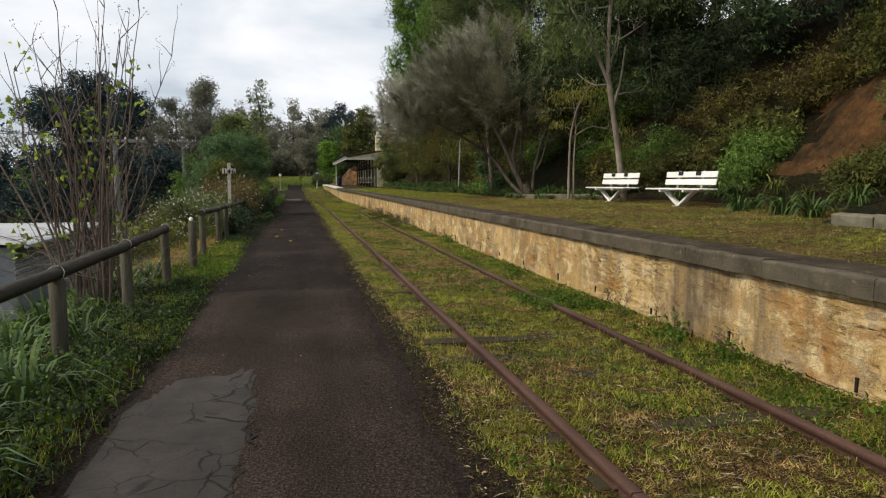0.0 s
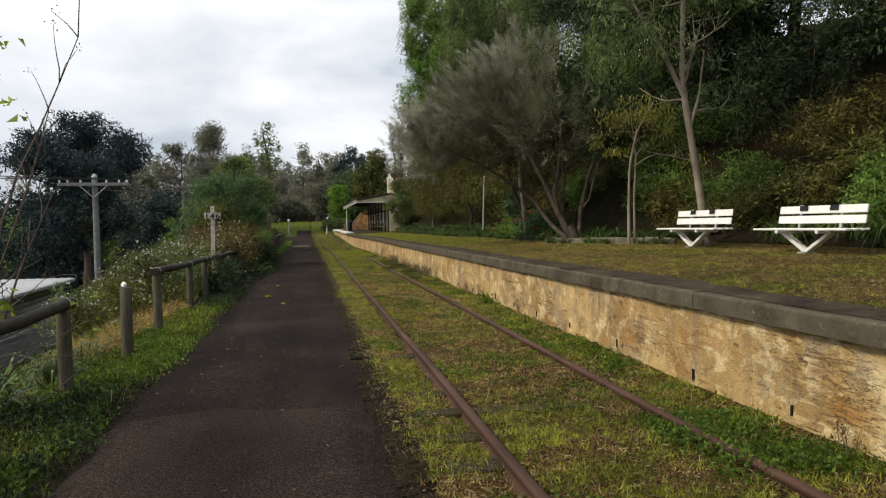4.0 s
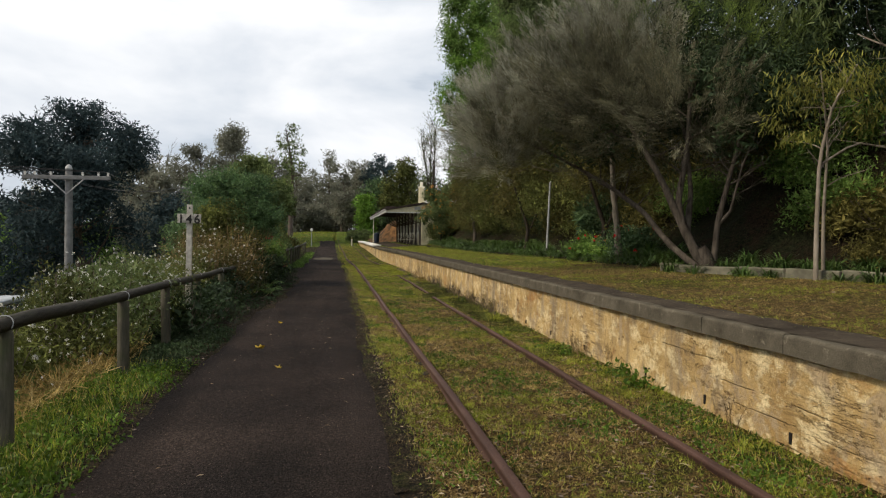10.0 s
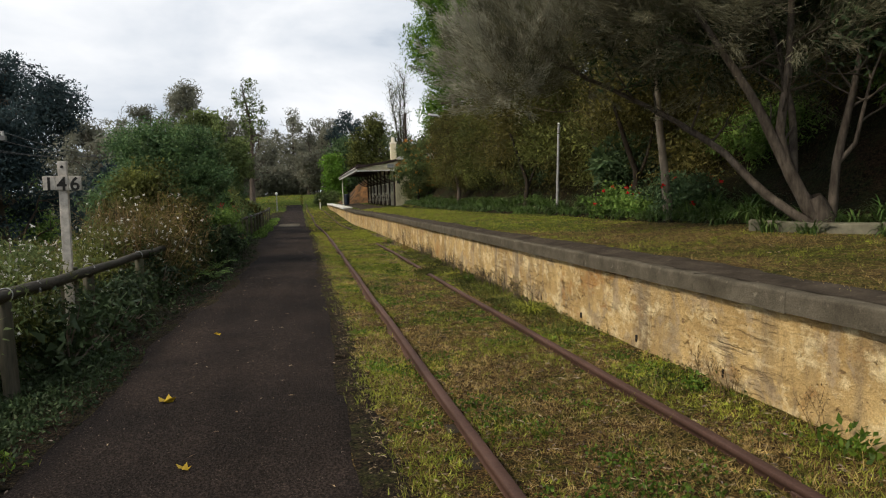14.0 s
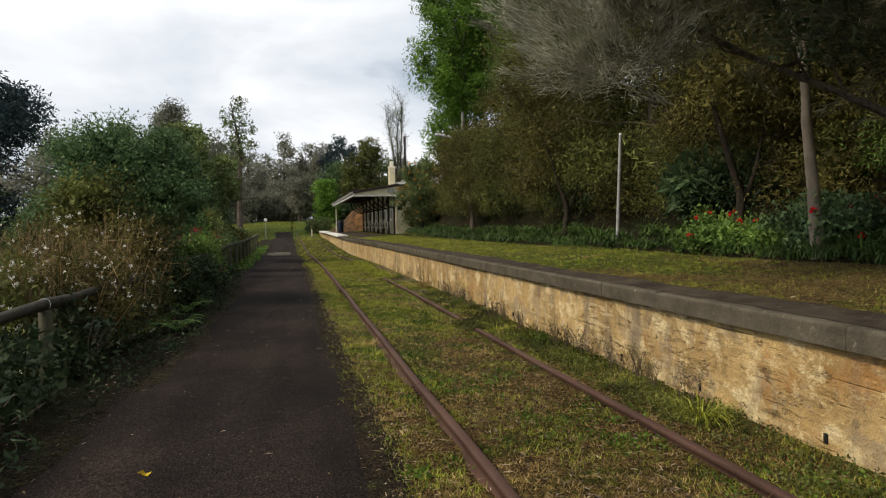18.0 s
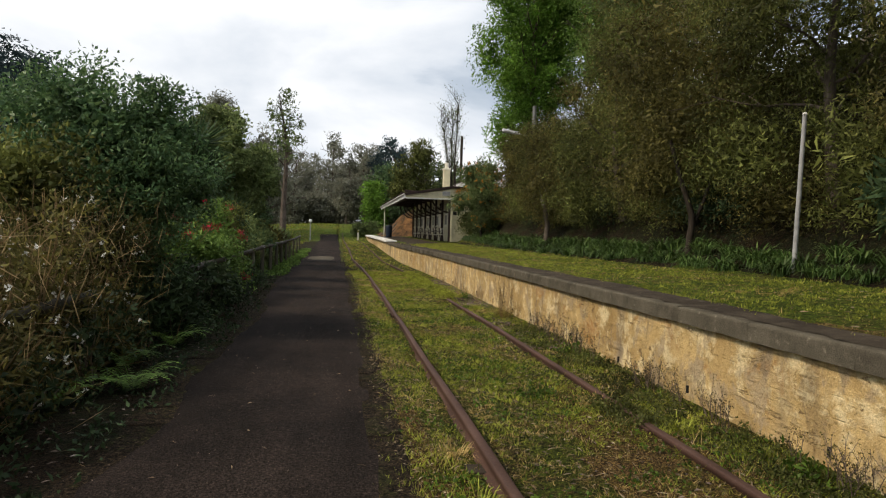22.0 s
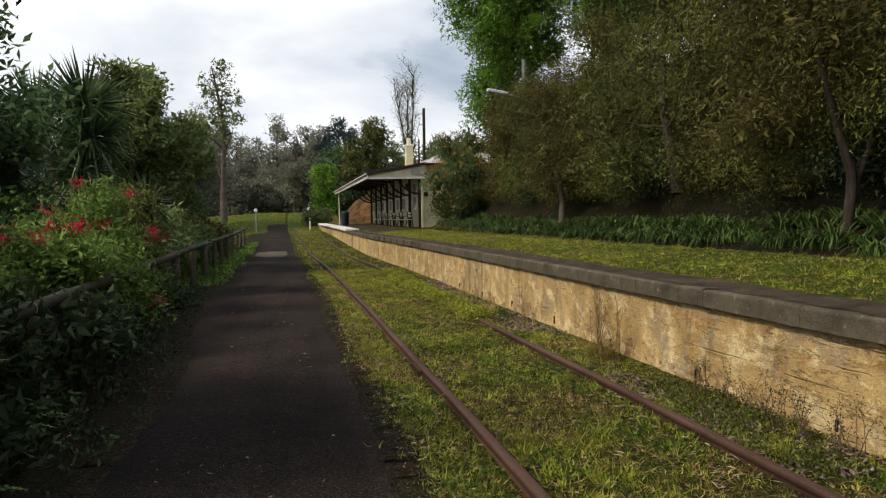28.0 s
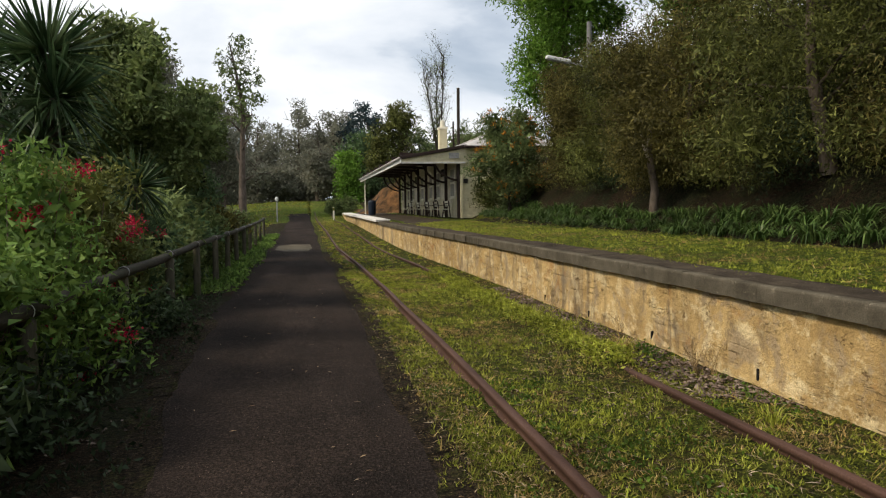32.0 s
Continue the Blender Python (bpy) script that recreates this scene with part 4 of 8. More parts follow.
def build_track():
    rng = np.random.default_rng(5)
    track = thing("railway_track", pose(0, 0, 0), "disused railway track, rusty rails sunk in grass", "track", kind="structure")
    for x0, joints in ((RAIL_L, (-14, -6.5, 4.2, 15.2, 26.2, 37.2, 48.4, 60, 72, 84, 99)), (RAIL_R, (-14, -4, 7.0, 18.4, 29.7, 40.0, 51, 62, 74, 86, 99))):
        for a, b in zip(joints, joints[1:]):
            part("rail", mesh_of("rail", rail_piece(a + 0.006, b - 0.006, x0), M["rust"]), None, track)
            if b < 60:
                for side in (-1, 1):
                    fp = part("fishplate", box(0.022, 0.46, 0.06, (x0 + float(bend(b)) + side * 0.025, b, 0.030), bevel=0.006), M["rust"], track)
                    for q in (-0.16, -0.055, 0.055, 0.16):
                        v = tube([(x0 + float(bend(b)) + side * 0.032, b + q, 0.03), (x0 + float(bend(b)) + side * 0.062, b + q, 0.03)], 0.013, 6)
                        part("bolt", tube_ok(v), M["rust"], fp)
    base = [box(2.35, 0.21, 0.12, bevel=0.012, wobble=0.008) for _ in range(3)]
    meshes = []
    for b in base:
        me = bpy.data.meshes.new("sleeper")
        b.to_mesh(me)
        b.free()
        me.materials.append(M["sleeper"])
        meshes.append(me)
    y, k = -8.0, 0
    while y < 60:
        ob = new("sleeper", meshes[k % 3])
        ob.parent = track
        up = -0.047 + rng.uniform(-0.02, 0.018) - (0.042 if y > 14 else 0.004)
        ob.matrix_world = pose(2.0 + float(bend(y)) + rng.uniform(-0.04, 0.04), y, up, 0, rng.uniform(-1.2, 1.2), rng.uniform(-2, 2))
        y += 0.66 + rng.uniform(-0.03, 0.03)
        k += 1


build_track()

# ---- fence along the path ----
def log_points(a, b, rng, sag=0.012, n=9):
    t = np.linspace(0, 1, n)[:, None]
    p = np.asarray(a) * (1 - t) + np.asarray(b) * t
    return p + rng.standard_normal((n, 3)) * [0.006, 0, 0.006] - np.array([0, 0, sag]) * np.sin(t * np.pi)


def fence_post(parent, x, y, top, rng, r=0.068, name="post"):
    z0 = float(ground_z(x, y)) - 0.12
    t = np.linspace(0, 1, 6)
    tilt = rng.uniform(-0.02, 0.02, 2)
    p = np.stack([x + tilt[0] * t, y + tilt[1] * t, z0 + (top - z0) * t], 1)
    rr = r * (1.06 - 0.08 * t)
    rr[-1] *= 0.86
    p[-2, 2] = top - 0.018
    v = tube(p, rr, 10, True, 0.02, rng)
    ob = part(name, tube_ok(v), M["post"], parent)
    return ob


def wire_tie(parent, x, y, z, r):
    a = np.linspace(-0.5, np.pi + 0.5, 12)
    p = np.stack([x + np.cos(a) * (r + 0.006), y + 0.012 * np.sin(a * 2), z + np.sin(a) * (r + 0.006)], 1)
    return part("wire_tie", tube_ok(tube(p, 0.0045, 5)), M["wire"], parent, "bright wire loop over the log")


def fence_run(label, xs, ys, tops, ends, seed, rail_r=0.062):
    """Posts with round logs laid on their tops, tied down with wire."""
    rng = np.random.default_rng(seed)
    f = thing("log_rail_fence", pose(0, 0, 0), label, "fence", "fences along the path")
    for x, y, top in zip(xs, ys, tops):
        fence_post(f, x, y, top, rng)
        wire_tie(f, x, y, top + rail_r * 0.85, rail_r)
    stops = [ends[0]] + [y for k, y in enumerate(ys[1:-1]) if k % 2 == 1] + [ends[1]]
    X = lambda y: float(interp(y, ys, xs))
    T = lambda y: float(interp(y, ys, tops)) + rail_r * 0.85
    for k, (a, b) in enumerate(zip(stops, stops[1:])):
        lap = 0.0
        p = log_points((X(a), a + 0.004, T(a)), (X(b), b - 0.004, T(b)), rng)
        r = rail_r * (1 + 0.05 * np.sin(np.linspace(0, 5, len(p)) + k))
        part("rail_log", tube_ok(tube(p, r, 12, True, 0.025, rng)), M["log"], f, "dark weathered round log")
    return f


fence_run("weathered log rail on short mossy posts beside the path", [-2.52] * 5, [2.6, 5.2, 7.75, 10.25, 12.85], [0.82, 0.80, 0.79, 0.82, 0.855], (0.4, 13.05), 11)
fence_run("weathered log rail overgrown by flowering shrubs", [-2.5, -2.5, -2.52, -2.55, -2.55, -2.5, -2.45], [17.05, 20.1, 22.35, 24.95, 27.6, 29.9, 32.0], [0.92, 0.87, 0.87, 0.86, 0.82, 0.80, 0.80], (16.85, 32.2), 12)
fence_run("dark log rail half hidden in bushes, running down the path", [-2.3, -2.32, -2.35, -2.38, -2.4, -2.4, -2.4, -2.4, -2.4, -2.4, -2.4, -2.4, -2.4], [36.6, 39.5, 42.4, 45.2, 48.0, 50.8, 53.4, 55.9, 58.5, 61.2, 64.0, 67.0, 70.2], [0.86, 0.87, 0.90, 0.92, 0.93, 0.94, 0.95, 0.95, 0.97, 0.98, 1.0, 1.05, 1.12], (35.9, 70.5), 13)
_r = np.random.default_rng(14)
boll = thing("bollard", pose(0, 0, 0), "lone short wooden post with a pale chipped top", "bollard")
fence_post(boll, -2.36, 14.55, 0.93, _r, 0.072)
part("pale_cap", box(0.05, 0.09, 0.07, (-2.37, 14.55, 0.955), (12, 20, 30), 0.015), M["white"], boll, "pale broken chip on the post top")
for x, y in ((-2.3, 36.3),):
    b = thing("bollard", pose(0, 0, 0), "short dark wooden post under the overhanging bush", "bollard")
    fence_post(b, x, y - 0.9, 0.80, _r, 0.075)


def text_mesh(s, size, depth):
    cu = bpy.data.curves.new("digit", 'FONT')
    cu.body, cu.size, cu.extrude, cu.align_x, cu.offset = s, size, depth, 'CENTER', 0.004
    ob = bpy.data.objects.new("digit", cu)
    scene.collection.objects.link(ob)
    me = bpy.data.meshes.new_from_object(ob.evaluated_get(bpy.context.evaluated_depsgraph_get()))
    bpy.data.objects.remove(ob)
    bpy.data.curves.remove(cu)
    return me


def kilometre_post():
    k = thing("kilometre_post", pose(-2.62, 24.35, -0.1, 0, 0.8, 0), "white-painted wooden kilometre post numbered 146 behind the fence", "sign")
    part("lower_post", box(0.17, 0.13, 1.15, (0, 0.02, 0.52), bevel=0.012, wobble=0.004), M["post"], k, "bare weathered timber stump")
    part("upright", box(0.10, 0.055, 1.95, (0.02, -0.055, 1.38), bevel=0.006), M["sign"], k, "chipped white upright")
    hole = tube([(0.02, -0.078, 2.29), (0.02, -0.089, 2.29)], 0.018, 10)
    part("bolt_hole", tube_ok(hole), M["digits"], k)
    for i, (s, x) in enumerate((("1", -0.12), ("4", 0.02), ("6", 0.16))):
        plate = part("number_plate", box(0.135, 0.02, 0.165, (x, -0.10, 2.10), (0, (i - 1) * 1.5, 0), 0.004), M["sign"], k, "chipped white number plate")
        me = text_mesh(s, 0.22, 0.003)
        me.materials.append(M["digits"])
        d = part("digit", me, None, plate, "black painted digit")
        d.matrix_local = pose(x, -0.1145, 2.014, 90, 0, 0)


kilometre_post()


# ---- benches on the platform ----
def park_bench(m, label):
    b = thing("park_bench", m, label, "bench", "benches on the platform lawn")
    for k, x in enumerate((-0.17, 0.0, 0.17)):
        part("seat_slat", box(0.15, 1.95, 0.035, (x, 0, 0.40), bevel=0.008), M["white"], b)
    for k, (x, z) in enumerate(((0.27, 0.56), (0.305, 0.73))):
        part("back_slat", box(0.03, 1.78, 0.135, (x, 0, z), (0, 11, 0), 0.008), M["white"], b)
    for y in (-0.42, 0.42):
        part("back_support", box(0.035, 0.05, 0.52, (0.285, y, 0.56), (0, 11, 0), 0.006), M["pipe"], b, "grey metal upright")
        part("seat_bearer", box(0.56, 0.06, 0.05, (0.03, y, 0.357), bevel=0.006), M["white"], b)
    for y in (-0.28, 0.34):
        part("plaque", box(0.008, 0.17, 0.085, (0.279, y, 0.755), (0, 11, 0), 0.002), M["plaque"], b, "small black plaque")
    for s in (-1, 1):
        part("leg", box(0.13, 0.06, 0.62, (0.0, s * 0.25, 0.185), (-s * 57, 0, 0), 0.010), M["white"], b, "slanting leg, one arm of a V")
    part("foot", box(0.34, 0.12, 0.05, (0, 0, 0.0), bevel=0.012), M["pipe"], b)
    return b


bz = float(ground_z(8.25, 15.3))
b2 = park_bench(pose(8.17, 15.28, bz, 0, 0, 6), "white slatted bench with black plaques on V-shaped legs")
copy_thing(b2, pose(8.13, 18.68, float(ground_z(8.1, 18.6)), 0, 0, 6))


# ---- kerbs of the planted bed ----
def kerb_run(pts, label, h=0.2):
    rng = np.random.default_rng(len(pts) * 7)
    k = thing("garden_kerb", pose(0, 0, 0), label, "kerb", "kerbs of the planted bed")
    for (x0, y0), (x1, y1) in zip(pts, pts[1:]):
        L = math.hypot(x1 - x0, y1 - y0)
        n = max(1, round(L / 0.9))
        for i in range(n):
            t = (i + 0.5) / n
            x, y = x0 + (x1 - x0) * t, y0 + (y1 - y0) * t
            z = float(ground_z(x - 0.25, y)) + h / 2 - 0.03
            part("kerb_stone", box(L / n - 0.02, 0.16, h + rng.uniform(-0.03, 0.03), (x, y, z), (rng.uniform(-2, 2), rng.uniform(-2, 2), math.degrees(math.atan2(y1 - y0, x1 - x0))), 0.02, wobble=0.012), M["kerb"], k)


kerb_run([(7.05, 24.9), (7.25, 23.9), (8.35, 21.2), (8.75, 20.4)], "mossy concrete edging of the planted bed", 0.19)
kerb_run([(6.75, -1.0), (6.75, 4.0), (6.8, 7.0), (6.95, 9.3)], "low concrete edging below the clay bank", 0.2)


# ---- poles, posts and lamps ----
def power_pole(x, y, top, arm, label, tilt=0.0):
    p = thing("power_pole", pose(x, y, float(ground_z(x, y)) - 0.2, 0, tilt, 0), label, "power pole", "power poles below the path")
    h = top - float(ground_z(x, y)) + 0.2
    part("pole", tube_ok(tube([(0, 0, 0), (0, 0, h * 0.5), (0, 0, h)], [0.15, 0.13, 0.11], 12)), M["grey_pole"], p)
    part("pole_cap", tube_ok(tube([(0, 0, h), (0, 0, h + 0.07), (0, 0, h + 0.14)], [0.12, 0.095, 0.035], 12)), M["pipe"], p)
    part("cross_arm", box(arm, 0.11, 0.13, (0, -0.16, h - 0.30), bevel=0.012), M["grey_pole"], p, "grey timber cross-arm")
    for s in (-1, 1):
        part("brace", tube_ok(tube([(s * 0.52, -0.2, h - 0.36), (0, -0.2, h - 0.85)], 0.022, 6)), M["pipe"], p, "diagonal steel brace")
        for q in (0.18, 0.36, 0.47):
            v = tube([(s * arm * q, -0.16, h - 0.24), (s * arm * q, -0.16, h - 0.19), (s * arm * q, -0.16, h - 0.15), (s * arm * q, -0.16, h - 0.12)], [0.02, 0.045, 0.03, 0.045], 8)
            part("insulator", tube_ok(v), M["white_coping"], p, "white porcelain insulator")
    return p


power_pole(-8.62, 35.3, 3.85, 2.7, "grey timber power pole with a cross-arm and braces")
power_pole(-9.45, 60.0, 5.2, 2.1, "distant grey power pole with a cross-arm")


def cable(a, b, sag, n=14):
    t = np.linspace(0, 1, n)[:, None]
    p = np.asarray(a) * (1 - t) + np.asarray(b) * t - np.array([0, 0, 4 * sag]) * t * (1 - t)
    return tube(p, 0.011, 4, False)


for q in (-1.17, -0.9, 0.45, 1.17):
    single("power_cable", [cable((-8.62 + q, 35.14, 3.75), (-9.45 + q * 0.8, 59.84, 5.1), 0.55)], M["wireblack"], "thin black cable slung between poles", "cable", "cables")
    single("power_cable", [cable((-8.62 + q, 35.14, 3.75), (-26 + q, 12, 4.6), 0.5)], M["wireblack"], "thin black cable running off to one side", "cable", "cables")


def pipe_post(x, y, top, r, lean, label, name="pipe_post", mat="pipe"):
    z = float(ground_z(x, y))
    t = np.linspace(0, 1, 6)[:, None]
    p = np.array([0, 0, -0.1]) * (1 - t) + np.array([lean[0], lean[1], top - z]) * t
    ob = thing(name, pose(x, y, z), label, "post")
    part("shaft", tube_ok(tube(p, [r, r, r, r * 0.95, r * 0.95, r * 0.9], 12)), M[mat], ob)
    part("end_cap", tube_ok(tube([(lean[0], lean[1], top - z), (lean[0], lean[1], top - z + 0.03)], [r * 1.08, r * 0.6], 12)), M["white_coping"], ob)


pipe_post(7.45, 34.2, 3.7, 0.038, (0.10, 0.0), "tall leaning grey pipe post in the planted bed")
pipe_post(14.9, 40.0, 12.1, 0.2, (0.1, 0), "weathered grey pole topped among the trees on the bank", "old_pole", "grey_pole")


def platform_lamp():
    x, y = 9.35, 55.9
    z = float(ground_z(x, y))
    k = thing("platform_lamp", pose(x, y, z), "old platform lamp with a fluorescent tube box on an arm", "lamp")
    h = 7.85 - z
    part("pole", tube_ok(tube([(0, 0, -0.2), (0, 0, h * 0.6), (0, 0, h)], [0.11, 0.10, 0.09], 10)), M["grey_pole"], k)
    part("arm", tube_ok(tube([(0, 0, h - 1.55), (-0.45, 0, h - 1.42), (-0.8, 0, h - 1.36)], 0.03, 8)), M["pipe"], k)
    head = part("lamp_housing", box(0.86, 0.2, 0.11, (-1.13, 0, h - 1.28), (0, 9, 0), 0.02), M["white"], k, "white lamp housing")
    part("diffuser", box(0.74, 0.14, 0.05, (-1.14, 0, h - 1.345), (0, 9, 0), 0.012), M["pipe"], head, "grey diffuser")


platform_lamp()
pipe_post(9.75, 78.0, 9.45, 0.11, (0.05, 0), "dark pole behind the station roof", "old_pole", "bark_dark")
pipe_post(9.0, 76.0, 7.0, 0.06, (0.0, 0), "thin dark vent pole behind the station roof", "old_pole", "bark_dark")


# ---- the shed below the path ----
def shed():
    s = thing("shed", pose(-11.2, 25.5, 0, 0, 0, 4), "low shed below the path with a white tin roof", "shed")
    zb = float(ground_z(-10, 28)) - 0.4
    part("wall", box(6.2, 9.6, 3.6, (0, 0, -1.85), bevel=0.02), M["shed_wall"], s, "grey ribbed wall")
    n = 56
    xs = np.linspace(-3.45, 3.45, n * 2)
    z = 0.10 + 0.008 * np.sin(np.arange(len(xs)) * np.pi / 2) - 0.05 * (xs + 3.45) / 6.9
    V = np.concatenate([np.stack([xs, np.full_like(xs, yy), z - dz], 1) for yy in (-5.0, 5.0) for dz in (0.0, 0.02)])
    m = len(xs)
    i = np.arange(m - 1)
    top = np.stack([i, i + 1, i + 2 * m + 1, i + 2 * m], 1)
    bot = np.stack([i + m, i + 3 * m, i + 3 * m + 1, i + m + 1], 1)
    side = np.stack([i, i + m, i + m + 1, i + 1], 1)
    part("roof", [(V, np.concatenate([top, bot, side]))], M["shed"], s, "white corrugated roof")
    for k in range(8):
        part("cladding_strip", box(0.03, 9.7, 0.10, (3.115, 0, -0.1 - 0.16 * k), bevel=0.006), M["shed"], s, "pale cladding strip")
    part("gutter", box(0.11, 10.0, 0.11, (3.46, 0, -0.02), bevel=0.02), M["shed"], s)


shed()


# ---- the station ----
def station():
    y0, y1, xw, xb = 65.2, 86.0, 6.95, 11.8
    zf = float(ground_z(6.5, 70)) + 0.03
    s = thing("station_building", pose(0, 0, zf), "cream weatherboard station with a brown-bracketed platform awning", "building")
    W = 2.75                    # wall height under the awning
    part("wall_core", box(xb - xw - 0.1, y1 - y0 - 0.1, 3.3, ((xw + xb) / 2 + 0.05, (y0 + y1) / 2, 1.65)), M["cream"], s, "cream board wall")
    board = box(0.028, 1.0, 0.155, (0, 0, 0), (0, 7, 0), 0.004)
    me = bpy.data.meshes.new("weatherboard")
    board.to_mesh(me)
    board.free()
    me.materials.append(M["cream"])
    end = part("end_wall", box(xb - xw, 0.05, 0.14, ((xw + xb) / 2, y0 - 0.01, 0.07), bevel=0.01), M["cream"], s, "cream weatherboard end wall")
    for k in range(21):
        ob = new("weatherboard", me)
        ob.parent = end
        ob.matrix_local = Matrix.LocRotScale(((xw + xb) / 2, y0 - 0.012, 0.2 + 0.148 * k), Euler((0, 0, radians(-90))), (1, xb - xw - 0.16, 1))
    for x in (xw + 0.03, xb - 0.03):
        part("corner_board", box(0.12, 0.09, 3.35, (x, y0 - 0.02, 1.67), bevel=0.008), M["cream"], s)
    # front wall bays: boarded panels, doors and windows between dark posts
    posts = [y0 + 0.25 + 2.93 * k for k in range(8)]
    for k, y in enumerate(posts):
        pst = part("wall_post", box(0.14, 0.16, W + 0.35, (xw - 0.06, y, (W + 0.35) / 2), bevel=0.012), M["brown"], s, "dark brown timber post")
        a = np.linspace(0, np.pi / 2, 9)
        px, pz = xw - 0.10 - 1.15 * np.sin(a) ** 1.2, W - 0.95 + 1.05 * (1 - np.cos(a))
        V, F = tube(np.stack([px, np.full_like(px, y), pz], 1), 0.055, 8)
        part("curved_bracket", tube_ok((V, F)), M["brown"], pst, "curved dark bracket")
        part("awning_beam", box(2.85, 0.09, 0.15, (xw - 1.43, y, W + 0.20), (0, 3.2, 0), 0.008), M["brown"], s, "dark awning beam")
    for k, (a, b) in enumerate(zip(posts, posts[1:])):
        c = (a + b) / 2
        if k in (1, 4):
            d = part("door", box(0.05, 0.95, 2.1, (xw - 0.025, c - 0.5, 1.05), bevel=0.006), M["cream_light"], s, "pale panelled door")
            part("door_panel", box(0.02, 0.32, 0.8, (xw - 0.055, c - 0.73, 0.55), bevel=0.008), M["cream"], d)
            part("door_panel", box(0.02, 0.32, 0.8, (xw - 0.055, c - 0.27, 0.55), bevel=0.008), M["cream"], d)
            part("fanlight", box(0.03, 0.9, 0.38, (xw - 0.03, c - 0.5, 2.34), bevel=0.005), M["glass"], d, "dark fanlight")
        w = part("window", box(0.04, 0.98, 1.45, (xw - 0.02, c + (0.75 if k in (1, 4) else 0), 1.72), bevel=0.006), M["cream_light"], s, "sash window in a pale frame")
        # panes coloured pale to brighten the front wall under the awning
        for q in (-0.35, 0.35):
            part("pane", box(0.012, 0.82, 0.6, (xw - 0.043, c + (0.75 if k in (1, 4) else 0), 1.72 + q), bevel=0.002), M["pale_pane"], w, "pale window pane")
        part("sill", box(0.12, 1.1, 0.06, (xw - 0.07, c + (0.75 if k in (1, 4) else 0), 0.95), bevel=0.01), M["cream_light"], w)
        for q in np.arange(a + 0.16, b - 0.1, 0.34):
            part("cover_strip", box(0.02, 0.045, 2.6, (xw - 0.008, q, 1.32), bevel=0.004), M["cream_light"], s, "pale vertical cover strip")
    # awning
    ax0, ay0, ay1 = 4.12, y0 - 0.15, 88.2
    n = 110
    ys = np.linspace(ay0, ay1, n * 2)
    wave = 0.022 * np.sin(np.arange(len(ys)) * np.pi / 2)
    rows = [(xw + 0.3, 3.34), ((xw + ax0) / 2, 3.10), (ax0, 2.80)]
    V = np.concatenate([np.stack([np.full_like(ys, x), ys, z + wave], 1) for x, z in rows])
    m = len(ys)
    i = np.arange(m - 1)
    F = np.concatenate([np.stack([i + r * m, i + 1 + r * m, i + 1 + (r + 1) * m, i + (r + 1) * m], 1) for r in (0, 1)])
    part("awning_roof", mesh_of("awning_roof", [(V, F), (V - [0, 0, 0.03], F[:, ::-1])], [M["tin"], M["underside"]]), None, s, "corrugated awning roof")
    part("fascia", box(0.05, ay1 - ay0 + 0.1, 0.22, (ax0 - 0.03, (ay0 + ay1) / 2, 2.70), bevel=0.01), M["white"], s, "white fascia board")
    part("gutter", box(0.12, ay1 - ay0 + 0.1, 0.10, (ax0 - 0.11, (ay0 + ay1) / 2, 2.80), bevel=0.025), M["tin"], s)
    b = bmesh.new()
    v = [b.verts.new(c) for c in ((ax0, ay0 + 0.04, 2.62), (xw + 0.25, ay0 + 0.04, 2.62), (xw + 0.25, ay0 + 0.04, 3.28), (ax0, ay0 + 0.04, 2.76))]
    v2 = [b.verts.new((c.co.x, c.co.y + 0.04, c.co.z)) for c in v]
    b.faces.new(v)
    b.faces.new(v2[::-1])
    for k in range(4):
        b.faces.new((v[k], v2[k], v2[(k + 1) % 4], v[(k + 1) % 4]))
    part("awning_end_panel", b, M["cream"], s, "cream panel closing the awning end")
    part("valance", box(xw - ax0 + 0.2, 0.03, 0.09, ((xw + ax0) / 2 + 0.1, ay0 - 0.015, 2.60), bevel=0.01), M["white_coping"], s, "scalloped pale valance")
    part("barge_board", box(3.2, 0.04, 0.14, ((xw + ax0) / 2 + 0.1, ay0 - 0.03, 3.10), (0, -10.2, 0), 0.008), M["brown"], s, "dark barge board")
    part("name_sign", box(0.48, 0.03, 0.26, (xw - 0.35, ay0 - 0.02, 2.93), bevel=0.006), M["pipe"], s, "small grey sign board")
    part("post_box", box(0.22, 0.05, 0.22, (xw + 0.22, y0 - 0.06, 1.75), bevel=0.01), M["plaque"], s, "small dark square sign")
    for y in (ay1 - 0.6,):
        part("awning_post", tube_ok(tube([(ax0 + 0.25, y, 0), (ax0 + 0.25, y, 2.75)], 0.05, 10)), M["cream_light"], s, "slender pale awning post")
    # main roof: hipped corrugated tin over the rooms
    e, r0 = 0.45, 3.35
    ex0, ex1, ey0, ey1 = xw + 0.1, xb + e, y0 - e, y1 + e
    ridge_x, rz = (xw + xb) / 2 + 0.3, 4.5
    b = bmesh.new()
    c = [b.verts.new(p) for p in ((ex0, ey0, r0), (ex1, ey0, r0), (ex1, ey1, r0), (ex0, ey1, r0), (ridge_x, ey0 + 2.6, rz), (ridge_x, ey1 - 2.6, rz))]
    for f in ((0, 1, 4), (1, 2, 5, 4), (2, 3, 5), (3, 0, 4, 5), (3, 2, 1, 0)):
        b.faces.new([c[k] for k in f])
    part("main_roof", b, M["tin"], s, "pale hipped tin roof")
    part("ridge_cap", tube_ok(tube([(ridge_x, ey0 + 2.6, rz + 0.01), (ridge_x, ey1 - 2.6, rz + 0.01)], 0.07, 8)), M["tin"], s)
